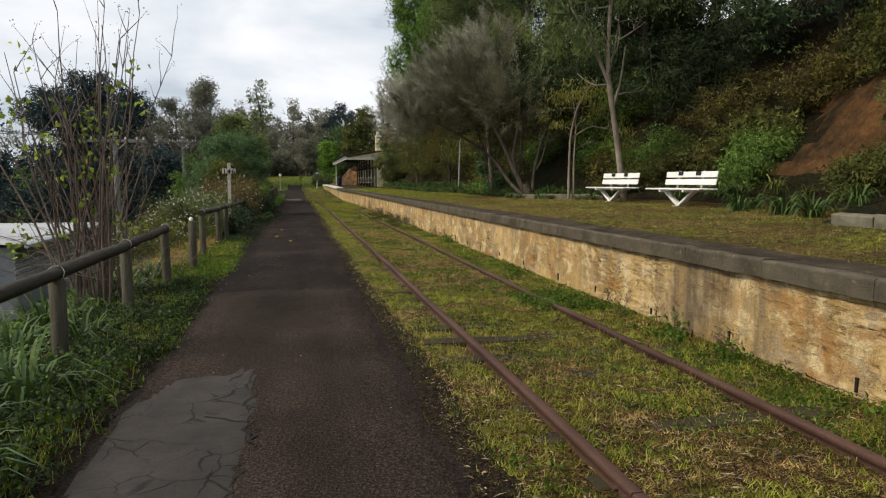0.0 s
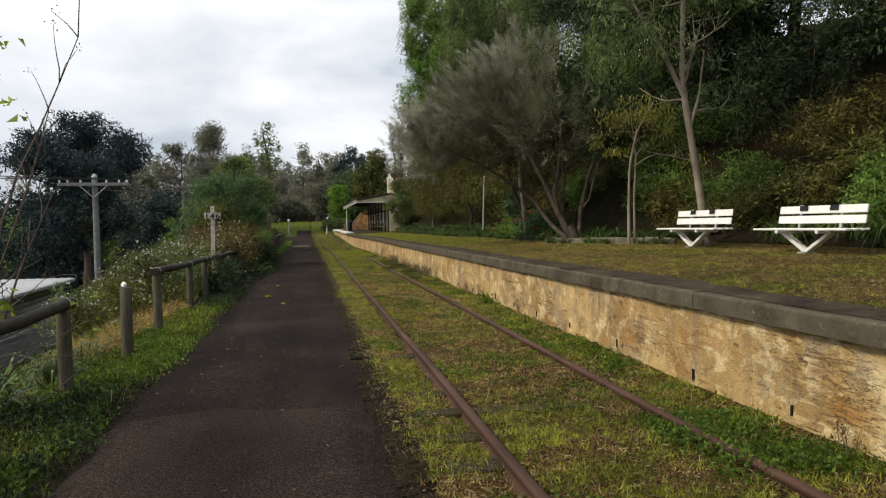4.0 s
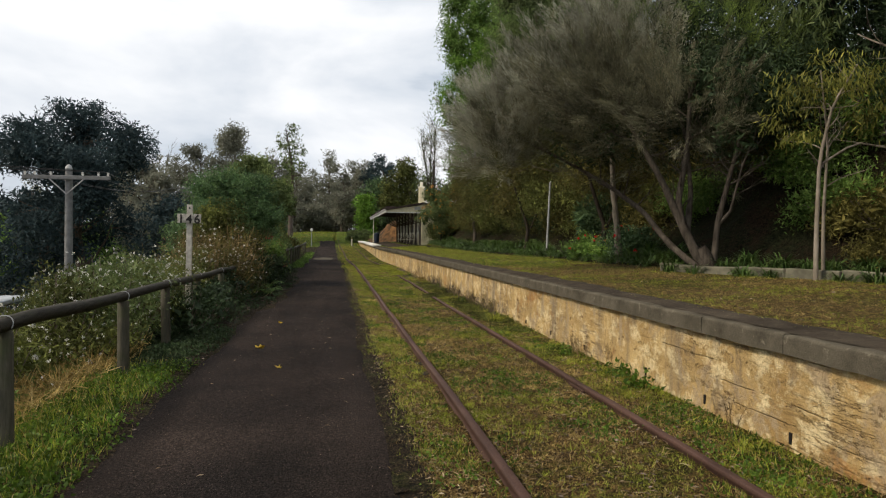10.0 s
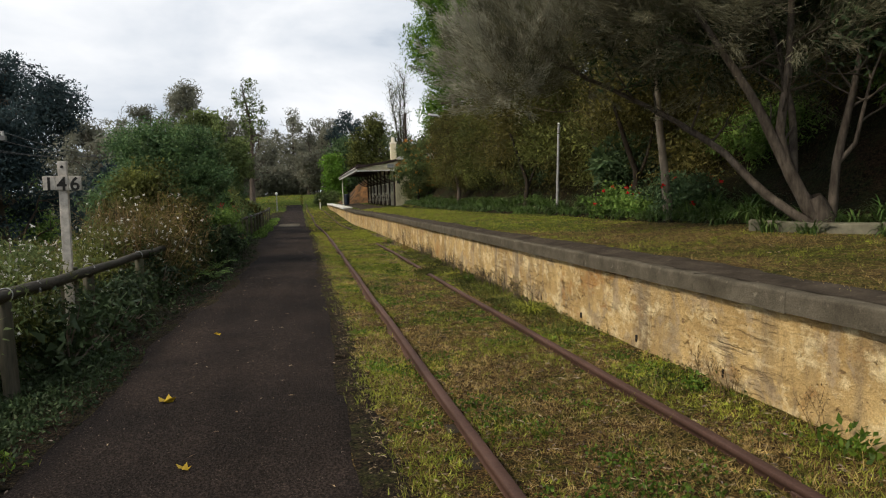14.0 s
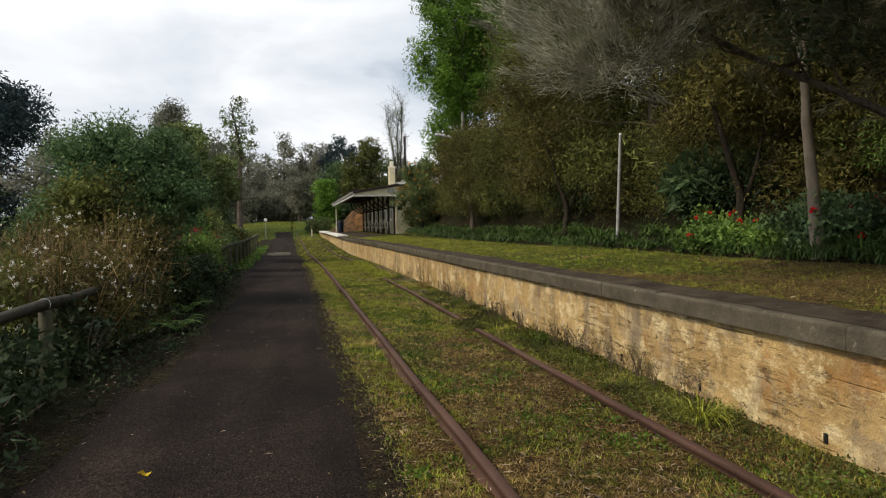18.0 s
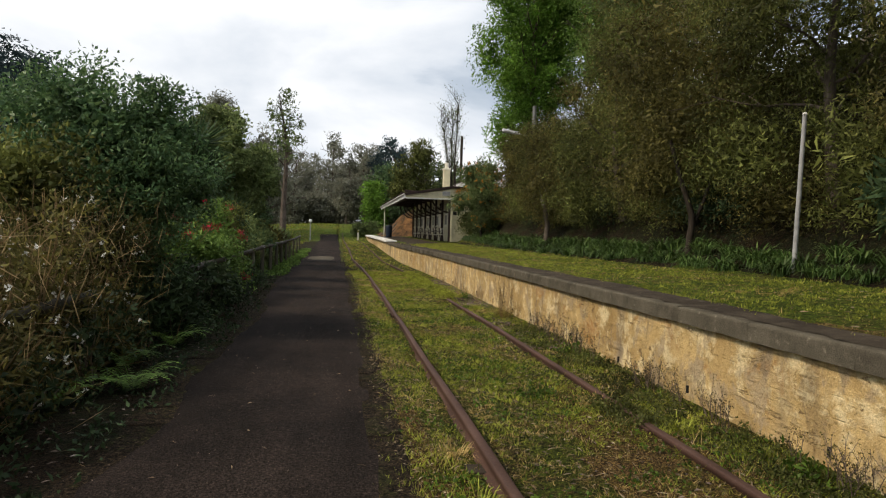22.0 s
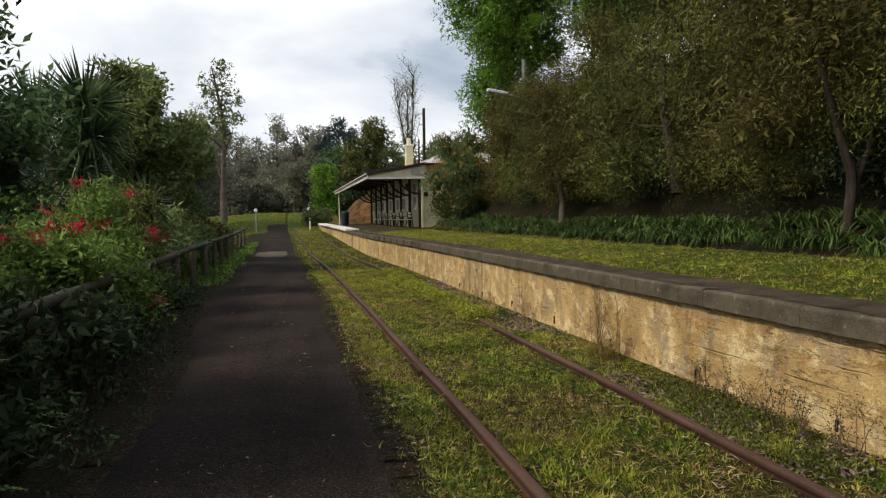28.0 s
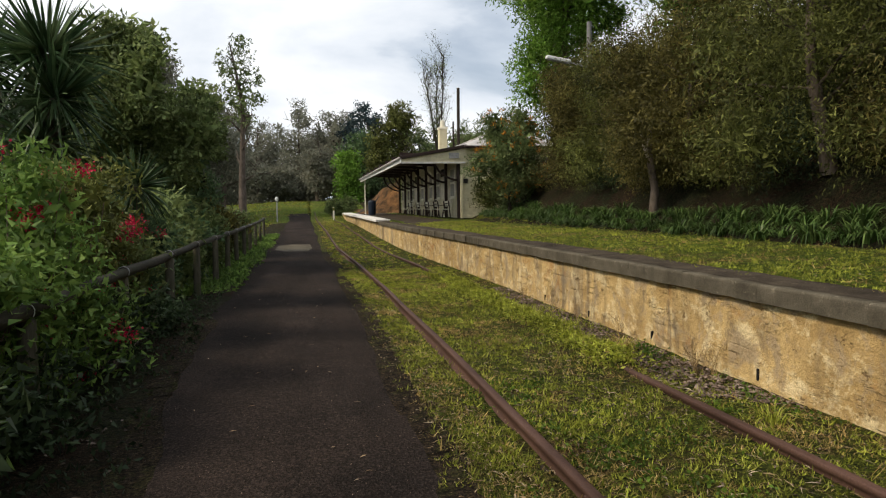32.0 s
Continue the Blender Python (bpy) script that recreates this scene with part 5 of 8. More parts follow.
    part("eaves_gutter", box(ex1 - ex0, 0.12, 0.12, ((ex0 + ex1) / 2, ey0 - 0.04, r0 - 0.04), bevel=0.03), M["brown"], s, "dark eaves gutter")
    ch = part("chimney", box(0.5, 0.5, 1.7, (8.3, 76.0, 4.65), bevel=0.015), M["cream"], s, "cream rendered chimney")
    part("chimney_cap", box(0.6, 0.6, 0.14, (8.3, 76.0, 5.45), bevel=0.03), M["cream_light"], ch)
    part("chimney_pot", tube_ok(tube([(8.3, 76.0, 5.53), (8.3, 76.0, 5.7), (8.3, 76.0, 5.95)], [0.17, 0.15, 0.16], 12)), M["cream_light"], ch)
    return zf


SF = station()


def station_seat(y):
    b = thing("slatted_bench", pose(6.48, y, SF), "pale slatted seat against the station wall", "bench", "seats under the awning")
    for x, z in ((-0.18, 0.43), (-0.05, 0.43), (0.08, 0.43)):
        part("seat_slat", box(0.11, 1.5, 0.035, (x, 0, z), bevel=0.006), M["cream_light"], b)
    for z in (0.62, 0.78):
        part("back_slat", box(0.03, 1.5, 0.11, (0.2, 0, z), (0, 8, 0), 0.006), M["cream_light"], b)
    for q in (-0.6, 0.6):
        part("leg", box(0.05, 0.05, 0.44, (-0.17, q, 0.21), (0, 8, 0), 0.006), M["brown"], b)
        part("leg", box(0.05, 0.05, 0.85, (0.16, q, 0.42), (0, -6, 0), 0.006), M["brown"], b)
        part("armrest", box(0.42, 0.05, 0.03, (-0.02, q, 0.62), bevel=0.006), M["brown"], b)
    return b


_s = station_seat(67.0)
for y in (69.8, 72.6, 75.8, 79.0):
    copy_thing(_s, pose(6.48, y, SF))

bin_ = thing("rubbish_bin", pose(4.5, 83.5, float(ground_z(4.5, 83.5))), "dark rubbish bin near the awning post", "bin")
part("body", tube_ok(tube([(0, 0, 0), (0, 0, 0.1), (0, 0, 0.95)], [0.24, 0.27, 0.30], 14)), M["green"], bin_)
part("lid", tube_ok(tube([(0, 0, 0.95), (0, 0, 1.02), (0, 0, 1.08)], [0.32, 0.30, 0.12], 14)), M["green"], bin_)
sl = thing("park_lamp", pose(-2.6, 92, float(ground_z(-2.6, 92))), "small white-headed lamp post beside the far lawn", "lamp")
part("pole", tube_ok(tube([(0, 0, -0.1), (0, 0, 1.75)], 0.05, 8)), M["pipe"], sl)
part("lamp_head", tube_ok(tube([(0, 0, 1.75), (0, 0, 1.9), (0, 0, 2.1)], [0.08, 0.18, 0.1], 10)), M["white"], sl, "white lamp head")
mk = thing("track_marker", pose(2.1, 93, float(ground_z(2.1, 93))), "short yellow-white marker post at the end of the line", "marker")
part("post", box(0.14, 0.1, 1.1, (0, 0, 0.5), bevel=0.01), M["cream_light"], mk)
part("band", box(0.15, 0.11, 0.25, (0, 0, 0.9), bevel=0.01), M["gum_yellow"], mk, "yellow band")

# ---- trees and shrubs ----
def limb(a, d, length, r0, r1, rng, wander=0.12, n=8, lift=0.0):
    """A bent limb: points and radii."""
    p, d = [np.asarray(a, float)], unit(np.asarray(d, float))
    for _ in range(n - 1):
        d = unit(d + rng.standard_normal(3) * wander + [0, 0, lift])
        p.append(p[-1] + d * length / (n - 1))
    return np.array(p), np.linspace(r0, r1, n)


def skeleton_tree(rng, trunk, n_limbs, limb_len, spread, r_limb, start=0.35, twigs=3, lift=0.03):
    """Limbs and twigs that spring from a trunk: tubes, and the points where foliage sits."""
    pts, rad = trunk
    tubes, tips = [], []
    for k in range(n_limbs):
        t = start + (1 - start) * (k + rng.random() * 0.6) / n_limbs
        i = min(int(t * (len(pts) - 1)), len(pts) - 1)
        az = k * 2.4 + rng.uniform(-0.5, 0.5)
        d = np.array([math.cos(az) * spread, math.sin(az) * spread, rng.uniform(0.25, 0.9)])
        L = limb_len * rng.uniform(0.6, 1.15) * (1.15 - 0.5 * t)
        p, r = limb(pts[i], d, L, min(r_limb, rad[i] * 0.7), r_limb * 0.25, rng, 0.16, 7, lift)
        tubes.append(tube(p, r, 5, False))
        tips += list(p[3:])
        for _ in range(twigs):
            q, s = limb(p[rng.integers(2, 6)], d + rng.standard_normal(3) * 0.8, L * 0.45, r_limb * 0.3, r_limb * 0.08, rng, 0.2, 5, lift)
            tubes.append(tube(q, s, 4, False))
            tips += list(q[1:])
    return tubes, np.array(tips)


def lobes_points(lobes, n, rng, shell=0.55):
    """Points in a set of ellipsoids (cx, cy, cz, rx, ry, rz), denser near their skins."""
    lob = np.array(lobes, float)
    w = (lob[:, 3] * lob[:, 4] * lob[:, 5]) ** 0.75
    k = rng.choice(len(lob), n, p=w / w.sum())
    d = unit(rng.standard_normal((n, 3)))
    r = shell + (1 - shell) * rng.random((n, 1)) ** 0.6
    r = np.where(rng.random((n, 1)) < 0.18, rng.random((n, 1)), r)
    return lob[k, :3] + d * r * lob[k, 3:], d


def crown(lobes, n_clumps, per, clump, leaf, rng, lean=(0, 0, -0.2), spread=1.0, shell=0.55, fold=0.25, out=0.3, inner=0.14, tri=False):
    n_clumps, per, clump = max(8, int(n_clumps * 0.15)), int(per * 4.5), clump * 1.3
    c, d = lobes_points(lobes, n_clumps, rng, shell)
    size = clump * np.repeat(rng.uniform(0.65, 1.35, (n_clumps, 1)), per, 0) * np.array([1.1, 1.1, 0.7])
    P = np.repeat(c, per, 0) + np.clip(rng.standard_normal((n_clumps * per, 3)), -1.5, 1.5) * size
    dd = rng.standard_normal((len(P), 3)) * spread + np.repeat(d, per, 0) * out + np.asarray(lean)
    skin = leaves(P, leaf[0], leaf[1], rng, dirs=dd, fold=fold, tri=tri)
    if not inner:
        return skin
    lob = np.array(lobes, float)
    lob[:, 3:] *= 0.68
    m = int(n_clumps * per * inner)
    q, e = lobes_points(lob, m, rng, 0.35)
    return join([skin, leaves(q, leaf[0] * 2.0, max(leaf[1] * 2.2, leaf[0] * 0.8), rng, spread=1.0, fold=0.15, tri=tri)])


def fluffy(rng, c, r, n, k=0.45):
    """Lobes scattered over an ellipsoid, for an uneven outline."""
    c, r = np.asarray(c, float), np.asarray(r, float)
    out = [(*c, *(r * 0.72))]
    for _ in range(n):
        d = unit(rng.standard_normal(3) + [0, 0, 0.25])
        s = r * k * rng.uniform(0.6, 1.15)
        out.append((*(c + d * (r - s * 0.55)), *s))
    return out


def tree(name, at, label, bark, leafmat, trunk_pts, trunk_r, crowns, rng, limbs=None, category="tree", group=""):
    """A tree from world-size local geometry: trunk, limbs, crown."""
    t = thing(name, pose(at[0], at[1], float(ground_z(at[0], at[1])) - 0.08, 0, 0, at[2] if len(at) > 2 else 0), label, category, group)
    if trunk_pts:
        g = []
        for p, r in zip(trunk_pts, trunk_r):
            g += tube_ok(tube(p, r, 9, False, 0.05, rng))
        part("trunk", mesh_of("trunk", g, M[bark], True), None, t)
    if limbs:
        part("branchwork", mesh_of("branchwork", limbs, M[bark], True), None, t, kind="stuff")
    for k, (m, g) in enumerate(crowns):
        part("crown", mesh_of("crown", [g], M[m]), None, t, kind="stuff")
    return t


def spine(pts, n=12):
    """A smooth polyline through a few points."""
    pts = np.asarray(pts, float)
    s = np.linspace(0, len(pts) - 1, n)
    return np.stack([np.interp(s, np.arange(len(pts)), pts[:, k]) for k in range(3)], 1)


def plumes(lobes, n, per, rng, lean):
    """Feathery upswept sprays of needles on the skin of the lobes."""
    c, d = lobes_points(lobes, n, rng, 0.45)
    ax = unit(d * 0.8 + np.asarray(lean) + rng.standard_normal((n, 3)) * 0.25)
    k = np.repeat(np.arange(n), per)
    t = rng.random((len(k), 1))
    long = np.repeat(rng.uniform(0.55, 1.05, (n, 1)), per, 0)
    P = c[k] + ax[k] * t * long + rng.standard_normal((len(k), 3)) * 0.11 * (1.15 - t)
    return leaves(P, 0.19, 0.013, rng, tri=True, dirs=ax[k] * 1.5 + rng.standard_normal((len(k), 3)) * 0.45, fold=0.1)


# the big grey-green tea tree
def tea_tree():
    rng = np.random.default_rng(21)
    tr = [spine([(0, 0, 0), (-0.32, 0.1, 0.22), (-0.58, 0.6, 0.62), (-0.85, 1.3, 1.35), (-1.4, 2.1, 2.0), (-2.2, 2.8, 2.6), (-3.4, 3.0, 3.2)], 20),
          spine([(0, 0, 0), (-0.28, 0.1, 0.5), (-0.5, 0.2, 1.0), (-0.55, 0.3, 1.5), (-0.3, 0.4, 2.6), (-0.2, 0.5, 4.2)], 18),
          spine([(-0.48, 0.2, 0.95), (-0.9, 0.4, 2.0), (-1.4, 0.9, 3.2), (-1.7, 1.6, 4.4)], 12),
          spine([(0.08, 0, 0), (0.16, 0, 1.05), (0.40, 0, 1.95), (0.75, 0.2, 2.8), (1.0, 0.3, 4.2)], 14),
          spine([(0.16, 0, 1.0), (0.38, -0.1, 1.3), (0.62, -0.1, 2.2), (0.95, -0.2, 3.1)], 10),
          spine([(-0.4, 0.2, 0.8), (-0.15, 0.5, 1.7), (0.1, 1.2, 3.0), (0.0, 2.0, 4.6)], 12),
          spine([(0, 0, -0.1), (-0.02, 0.02, 0.12), (-0.08, 0.04, 0.34), (-0.18, 0.06, 0.55)], 7)]
    rr = [np.linspace(0.085, 0.025, 20), np.linspace(0.12, 0.035, 18), np.linspace(0.08, 0.025, 12), np.linspace(0.075, 0.025, 14), np.linspace(0.04, 0.012, 10), np.linspace(0.07, 0.02, 12), np.linspace(0.23, 0.12, 7)]
    limbs = []
    for p, r in zip(tr[:6], rr):
        limbs += skeleton_tree(rng, (p, r), 8, 1.3, 0.8, 0.022, 0.5, 4, 0.06)[0]
    lob = [(-0.3, 1.8, 3.6, 2.1, 1.7, 1.6), (-1.6, 1.7, 3.6, 1.5, 1.4, 1.1), (-2.4, 2.0, 4.0, 1.1, 1.1, 1.0), (1.2, 1.7, 4.4, 2.0, 1.7, 1.4), (0.3, 2.0, 5.3, 1.9, 1.7, 1.2), (2.4, 1.8, 3.8, 1.4, 1.6, 1.5), (-1.3, 1.8, 4.3, 1.3, 1.3, 1.0), (-2.6, 2.8, 4.3, 0.9, 0.9, 0.9), (-3.0, 2.8, 3.2, 1.1, 1.1, 0.9), (-3.8, 3.0, 2.9, 0.8, 0.9, 0.7), (0.2, 0.7, 4.1, 1.4, 1.1, 0.9),
           (-0.8, -0.3, 3.3, 1.3, 0.9, 0.75), (-1.9, 0.5, 3.5, 1.1, 0.9, 0.8), (0.2, -0.6, 3.7, 1.3, 0.8, 0.8), (1.1, -0.5, 3.5, 1.1, 0.8, 0.8), (0.4, -0.2, 2.9, 0.9, 0.7, 0.5)]
    # lobes of the crown's shaded side, given dark leaves instead of grey
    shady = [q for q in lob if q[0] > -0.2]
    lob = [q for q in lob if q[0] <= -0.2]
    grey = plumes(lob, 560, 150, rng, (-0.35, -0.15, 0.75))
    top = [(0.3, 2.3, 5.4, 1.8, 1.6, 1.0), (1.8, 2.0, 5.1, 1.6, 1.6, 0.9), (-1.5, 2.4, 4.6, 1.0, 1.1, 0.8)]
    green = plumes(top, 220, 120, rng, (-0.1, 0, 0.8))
    # sprays on the lit left and top, painted paler
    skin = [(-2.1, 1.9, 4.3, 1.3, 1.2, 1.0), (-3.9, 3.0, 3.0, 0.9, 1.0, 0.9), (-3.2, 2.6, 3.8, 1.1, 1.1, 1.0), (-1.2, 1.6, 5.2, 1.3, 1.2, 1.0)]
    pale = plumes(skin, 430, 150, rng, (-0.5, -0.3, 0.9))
    # inside and right side: shade put in as dark leaf colour
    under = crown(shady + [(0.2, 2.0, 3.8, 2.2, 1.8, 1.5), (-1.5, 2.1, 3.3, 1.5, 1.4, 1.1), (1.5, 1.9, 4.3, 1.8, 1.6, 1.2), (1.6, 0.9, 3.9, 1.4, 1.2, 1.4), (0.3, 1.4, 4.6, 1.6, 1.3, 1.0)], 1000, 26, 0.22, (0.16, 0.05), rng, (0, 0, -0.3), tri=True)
    tree("tea_tree", (7.62, 24.0), "spreading grey-green tea tree with several leaning grey trunks", "bark_tea", None, tr, rr, [("tea", grey), ("tea_green", green), ("tea_sunlit", pale), ("shade_dark", under)], rng, limbs)


tea_tree()


def hedge_tree(at, seed, label, mat="olive", h=6.0, w=3.0, trunk=True, n=900, leaf=(0.085, 0.034), droop=-0.35, bark="bark_dark", low=1.0, name="tree"):
    rng = np.random.default_rng(seed)
    tr = [spine([(0, 0, 0), (rng.uniform(-.3, .3), rng.uniform(-.3, .3), h * 0.35), (rng.uniform(-.6, .6), rng.uniform(-.6, .6), h * 0.8)])]
    rr = [np.linspace(0.16, 0.04, 12)]
    limbs, _ = skeleton_tree(rng, (tr[0], rr[0]), 10, w * 0.8, 1.0, 0.04, 0.3, 3)
    lob = fluffy(rng, (0, 0, low + (h - low) * 0.52), (w, w, (h - low) * 0.52), 13, 0.5)
    for q in range(6):
        a = q * 1.05 + rng.uniform(-0.3, 0.3)
        lob.append((math.cos(a) * w * 0.6, math.sin(a) * w * 0.62, low + 0.75, w * 0.42, w * 0.5, 0.85))
    g = crown(lob, n, 26, 0.20, leaf, rng, (0, 0, droop), 0.9, 0.5, inner=0.12, tri=True)
    return tree(name, at, label, bark, None, tr, rr, [(mat, g)], rng, limbs, "tree", "trees along the platform")


# the dense row behind the lawn
row = [((9.6, 31.6), 31, "olive", 6.8, 2.7, 0.6), ((9.6, 36.0), 32, "leafy", 7.4, 2.9, 0.3), ((9.4, 40.4), 33, "olive", 7.0, 2.9, 0.0), ((9.2, 44.8), 34, "leafy", 6.2, 2.6, -0.1), ((9.1, 49.2), 35, "olive", 5.0, 2.2, 0.1), ((9.2, 53.0), 36, "leafy", 4.0, 1.9, 0.0), ((9.6, 56.4), 37, "olive", 3.4, 1.7, 0.0)]
for at, sd, m, h, w, low in row:
    hedge_tree(at, sd, "dense olive-brown tree with drooping small leaves over the garden bed", m, h, w, True, 3000, (0.115, 0.038), -0.6, "bark_grey", low)


def tall_tree(at, seed, label, mat, h, w, base, n=800, leaf=(0.16, 0.05), bark="bark_gum", droop=-0.7, lob_n=16, k=0.36, name="gum_tree", r=0.2, group="tall trees on the bank", clump=0.28, per=26, shell=0.45):
    n, leaf = int(n * 1.4), (leaf[0] * 1.25, leaf[1] * 1.5)
    rng = np.random.default_rng(seed)
    tr = [spine([(0, 0, 0), (rng.uniform(-.4, .4), rng.uniform(-.4, .4), h * 0.3), (rng.uniform(-.7, .7), rng.uniform(-.7, .7), h * 0.65), (rng.uniform(-.9, .9), rng.uniform(-.9, .9), h * 0.95)], 14)]
    rr = [np.linspace(r, 0.04, 14)]
    limbs, tips = skeleton_tree(rng, (tr[0], rr[0]), 12, w * 0.95, 0.9, r * 0.3, 0.35, 3)
    lob = fluffy(rng, (0, 0, base + (h - base) * 0.5), (w, w, (h - base) * 0.5), lob_n, k)
    g = crown(lob, n, per, clump, leaf, rng, (0, 0, droop), 0.9, shell, tri=True)
    return tree(name, at, label, bark, None, tr, rr, [(mat, g)], rng, limbs, "tree", group)


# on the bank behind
# dark evergreens; shade under the canopy is coloured into their leaves as well
tall_tree((12.5, 30.5), 41, "dark dense evergreen on the bank", "shade_dark", 9.0, 3.4, 0.5, 1300, (0.12, 0.05), "bark_dark", -0.3, name="evergreen_tree")
tall_tree((13.5, 22.5), 42, "dark dense evergreen on the clay bank", "shade_dark", 9.0, 3.6, 0.5, 1400, (0.12, 0.05), "bark_dark", -0.3, name="evergreen_tree")
tall_tree((12.2, 26.5), 52, "dark dense evergreen on the bank behind the tea tree", "shade_dark", 7.5, 2.9, 0.3, 1100, (0.12, 0.05), "bark_dark", -0.3, name="evergreen_tree")
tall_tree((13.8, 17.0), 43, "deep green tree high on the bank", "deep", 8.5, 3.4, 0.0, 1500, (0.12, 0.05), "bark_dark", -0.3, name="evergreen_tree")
# added to shade the bank behind the tea tree, leaves darkened too
tall_tree((11.3, 23.6), 56, "dark broad evergreen overhanging the bed", "shade_dark", 7.5, 2.9, 2.3, 700, (0.13, 0.05), "bark_dark", -0.3, name="evergreen_tree")
tall_tree((12.4, 37.5), 44, "grey-green gum rising over the row of trees", "gum", 13.5, 3.4, 4.0, 950, (0.17, 0.04))
tall_tree((11.6, 46.0), 45, "tall grey-green gum with hanging leaves", "gum", 13.5, 3.6, 2.5, 1500, (0.17, 0.04))
tall_tree((13.5, 52.0), 46, "tall dark gum on the bank", "mid", 13.0, 3.6, 1.5, 1400, (0.17, 0.05))
tall_tree((10.8, 62.0), 47, "bright green broad-leaved tree beside the station", "bright", 13.0, 2.9, 0.6, 1700, (0.15, 0.07), "bark_grey", -0.3, name="broadleaf_tree")
tall_tree((11.6, 64.5), 57, "very tall gum with hanging leaves above the station", "mid", 22.0, 3.3, 5.0, 2300, (0.17, 0.065), lob_n=20, k=0.32)
tall_tree((13.2, 56.5), 58, "tall mid-green tree behind the lamp", "mid", 16.0, 3.2, 1.0, 1700, (0.16, 0.06), "bark_grey", -0.4, name="broadleaf_tree")
tall_tree((15.5, 58.5), 48, "tall mid-green tree on the bank by the station", "mid", 12.5, 3.8, 2.0, 850, (0.18, 0.07), "bark_grey", -0.3, name="broadleaf_tree")
tall_tree((17.0, 44.0), 49, "tall gum at the top of the bank", "gum", 12.5, 3.6, 2.0, 450, (0.18, 0.05))
tall_tree((17.0, 33.0), 50, "tall gum at the top of the bank", "gum", 13.0, 3.8, 2.0, 450, (0.18, 0.05))
tall_tree((19.0, 25.0), 51, "tall gum at the top of the bank", "mid", 11.0, 4.0, 1.0, 450, (0.18, 0.05))
tall_tree((13.5, 11.0), 53, "pepper tree with hanging feathery leaves on the bank", "mid", 6.0, 3.2, 0.4, 1300, (0.17, 0.032), "bark_dark", -1.4, name="pepper_tree")
tall_tree((16.5, 19.5), 59, "tall gum with a smooth trunk at the top of the bank", "gum", 12.0, 3.6, 1.5, 1300, (0.15, 0.05))
tall_tree((14.2, 13.6), 60, "olive-leaved tree overhanging the clay face", "olive", 7.5, 3.0, 0.6, 1500, (0.12, 0.045), "bark_dark", -0.5, name="broadleaf_tree")
tall_tree((17.5, 9.0), 54, "dark evergreen high on the bank", "deep", 9.0, 4.0, 0.0, 450, (0.16, 0.06), "bark_dark", -0.3, name="evergreen_tree")
tall_tree((12.2, 5.0), 55, "olive shrub overhanging the clay bank", "olive", 5.0, 2.8, 0.0, 700, (0.12, 0.045), "bark_dark", -0.5, name="bank_shrub")


def leaning_gum():
    rng = np.random.default_rng(61)
    tr = [spine([(0, 0, 0), (-0.12, 0, 0.9), (-0.30, 0, 2.0), (-0.52, 0, 3.2), (-0.60, 0, 4.0), (-0.50, 0.1, 5.6), (-0.2, 0.2, 7.5)], 18), spine([(-0.55, 0, 3.4), (-1.0, 0.1, 4.4), (-1.6, 0.2, 5.4), (-1.9, 0.2, 6.6)], 10),
          spine([(-0.45, 0, 2.6), (-0.25, -0.1, 3.4), (-0.12, -0.1, 4.4)], 8)]
    rr = [np.linspace(0.10, 0.04, 18), np.linspace(0.06, 0.02, 10), np.linspace(0.04, 0.015, 8)]
    limbs, _ = skeleton_tree(rng, (tr[0], rr[0]), 10, 2.0, 0.9, 0.03, 0.5, 3)
    lob = [(-1.6, 0.2, 5.6, 1.3, 1.2, 1.4), (-0.4, 0.2, 7.0, 1.6, 1.6, 1.3), (0.9, 0.3, 6.0, 1.2, 1.2, 1.0), (-2.2, 0.3, 4.6, 0.7, 0.8, 0.9), (-1.2, 0.1, 4.6, 0.6, 0.6, 0.6)]
    g = crown(lob, 560, 22, 0.22, (0.15, 0.026), rng, (0, 0, -1.2), 0.7, 0.3, inner=0.03)
    tree("gum_tree", (8.72, 19.05), "slender leaning gum with a smooth pale trunk", "bark_gum", None, tr, rr, [("gum", g)], rng, limbs)


leaning_gum()


def gum_sapling():
    rng = np.random.default_rng(62)
    tr = [spine([(0, 0, 0), (0.0, 0, 1.0), (0.03, 0, 2.1), (0.25, 0, 3.0), (0.7, 0, 3.7)], 12), spine([(0.22, 0.1, 0), (0.2, 0.1, 1.2), (0.26, 0.1, 2.4), (0.1, 0.1, 3.6)], 12), spine([(0.03, 0, 2.0), (0.7, 0, 2.4), (1.3, -0.1, 2.3), (1.7, -0.1, 2.2)], 9)]
    rr = [np.linspace(0.045, 0.015, 12), np.linspace(0.035, 0.012, 12), np.linspace(0.022, 0.008, 9)]
    limbs = []
    for p, r in zip(tr, rr):
        limbs += skeleton_tree(rng, (p, r), 7, 0.9, 0.9, 0.012, 0.5, 3, 0.0)[0]
    lob = [(0.1, 0, 3.3, 0.7, 0.7, 0.6), (-0.4, 0, 2.5, 0.5, 0.5, 0.55), (1.0, 0, 2.9, 0.7, 0.6, 0.5), (1.6, -0.1, 2.3, 0.6, 0.5, 0.5), (0.8, 0, 3.8, 0.6, 0.6, 0.4), (-0.3, 0, 3.2, 0.4, 0.4, 0.4)]
    g = crown(lob, 230, 11, 0.12, (0.14, 0.024), rng, (0, 0, -1.3), 0.6, 0.2, inner=0)
    tree("gum_sapling", (8.0, 21.4), "thin gum sapling with drooping yellow-green leaves", "bark_gum", None, tr, rr, [("gum_yellow", g)], rng, limbs)


gum_sapling()


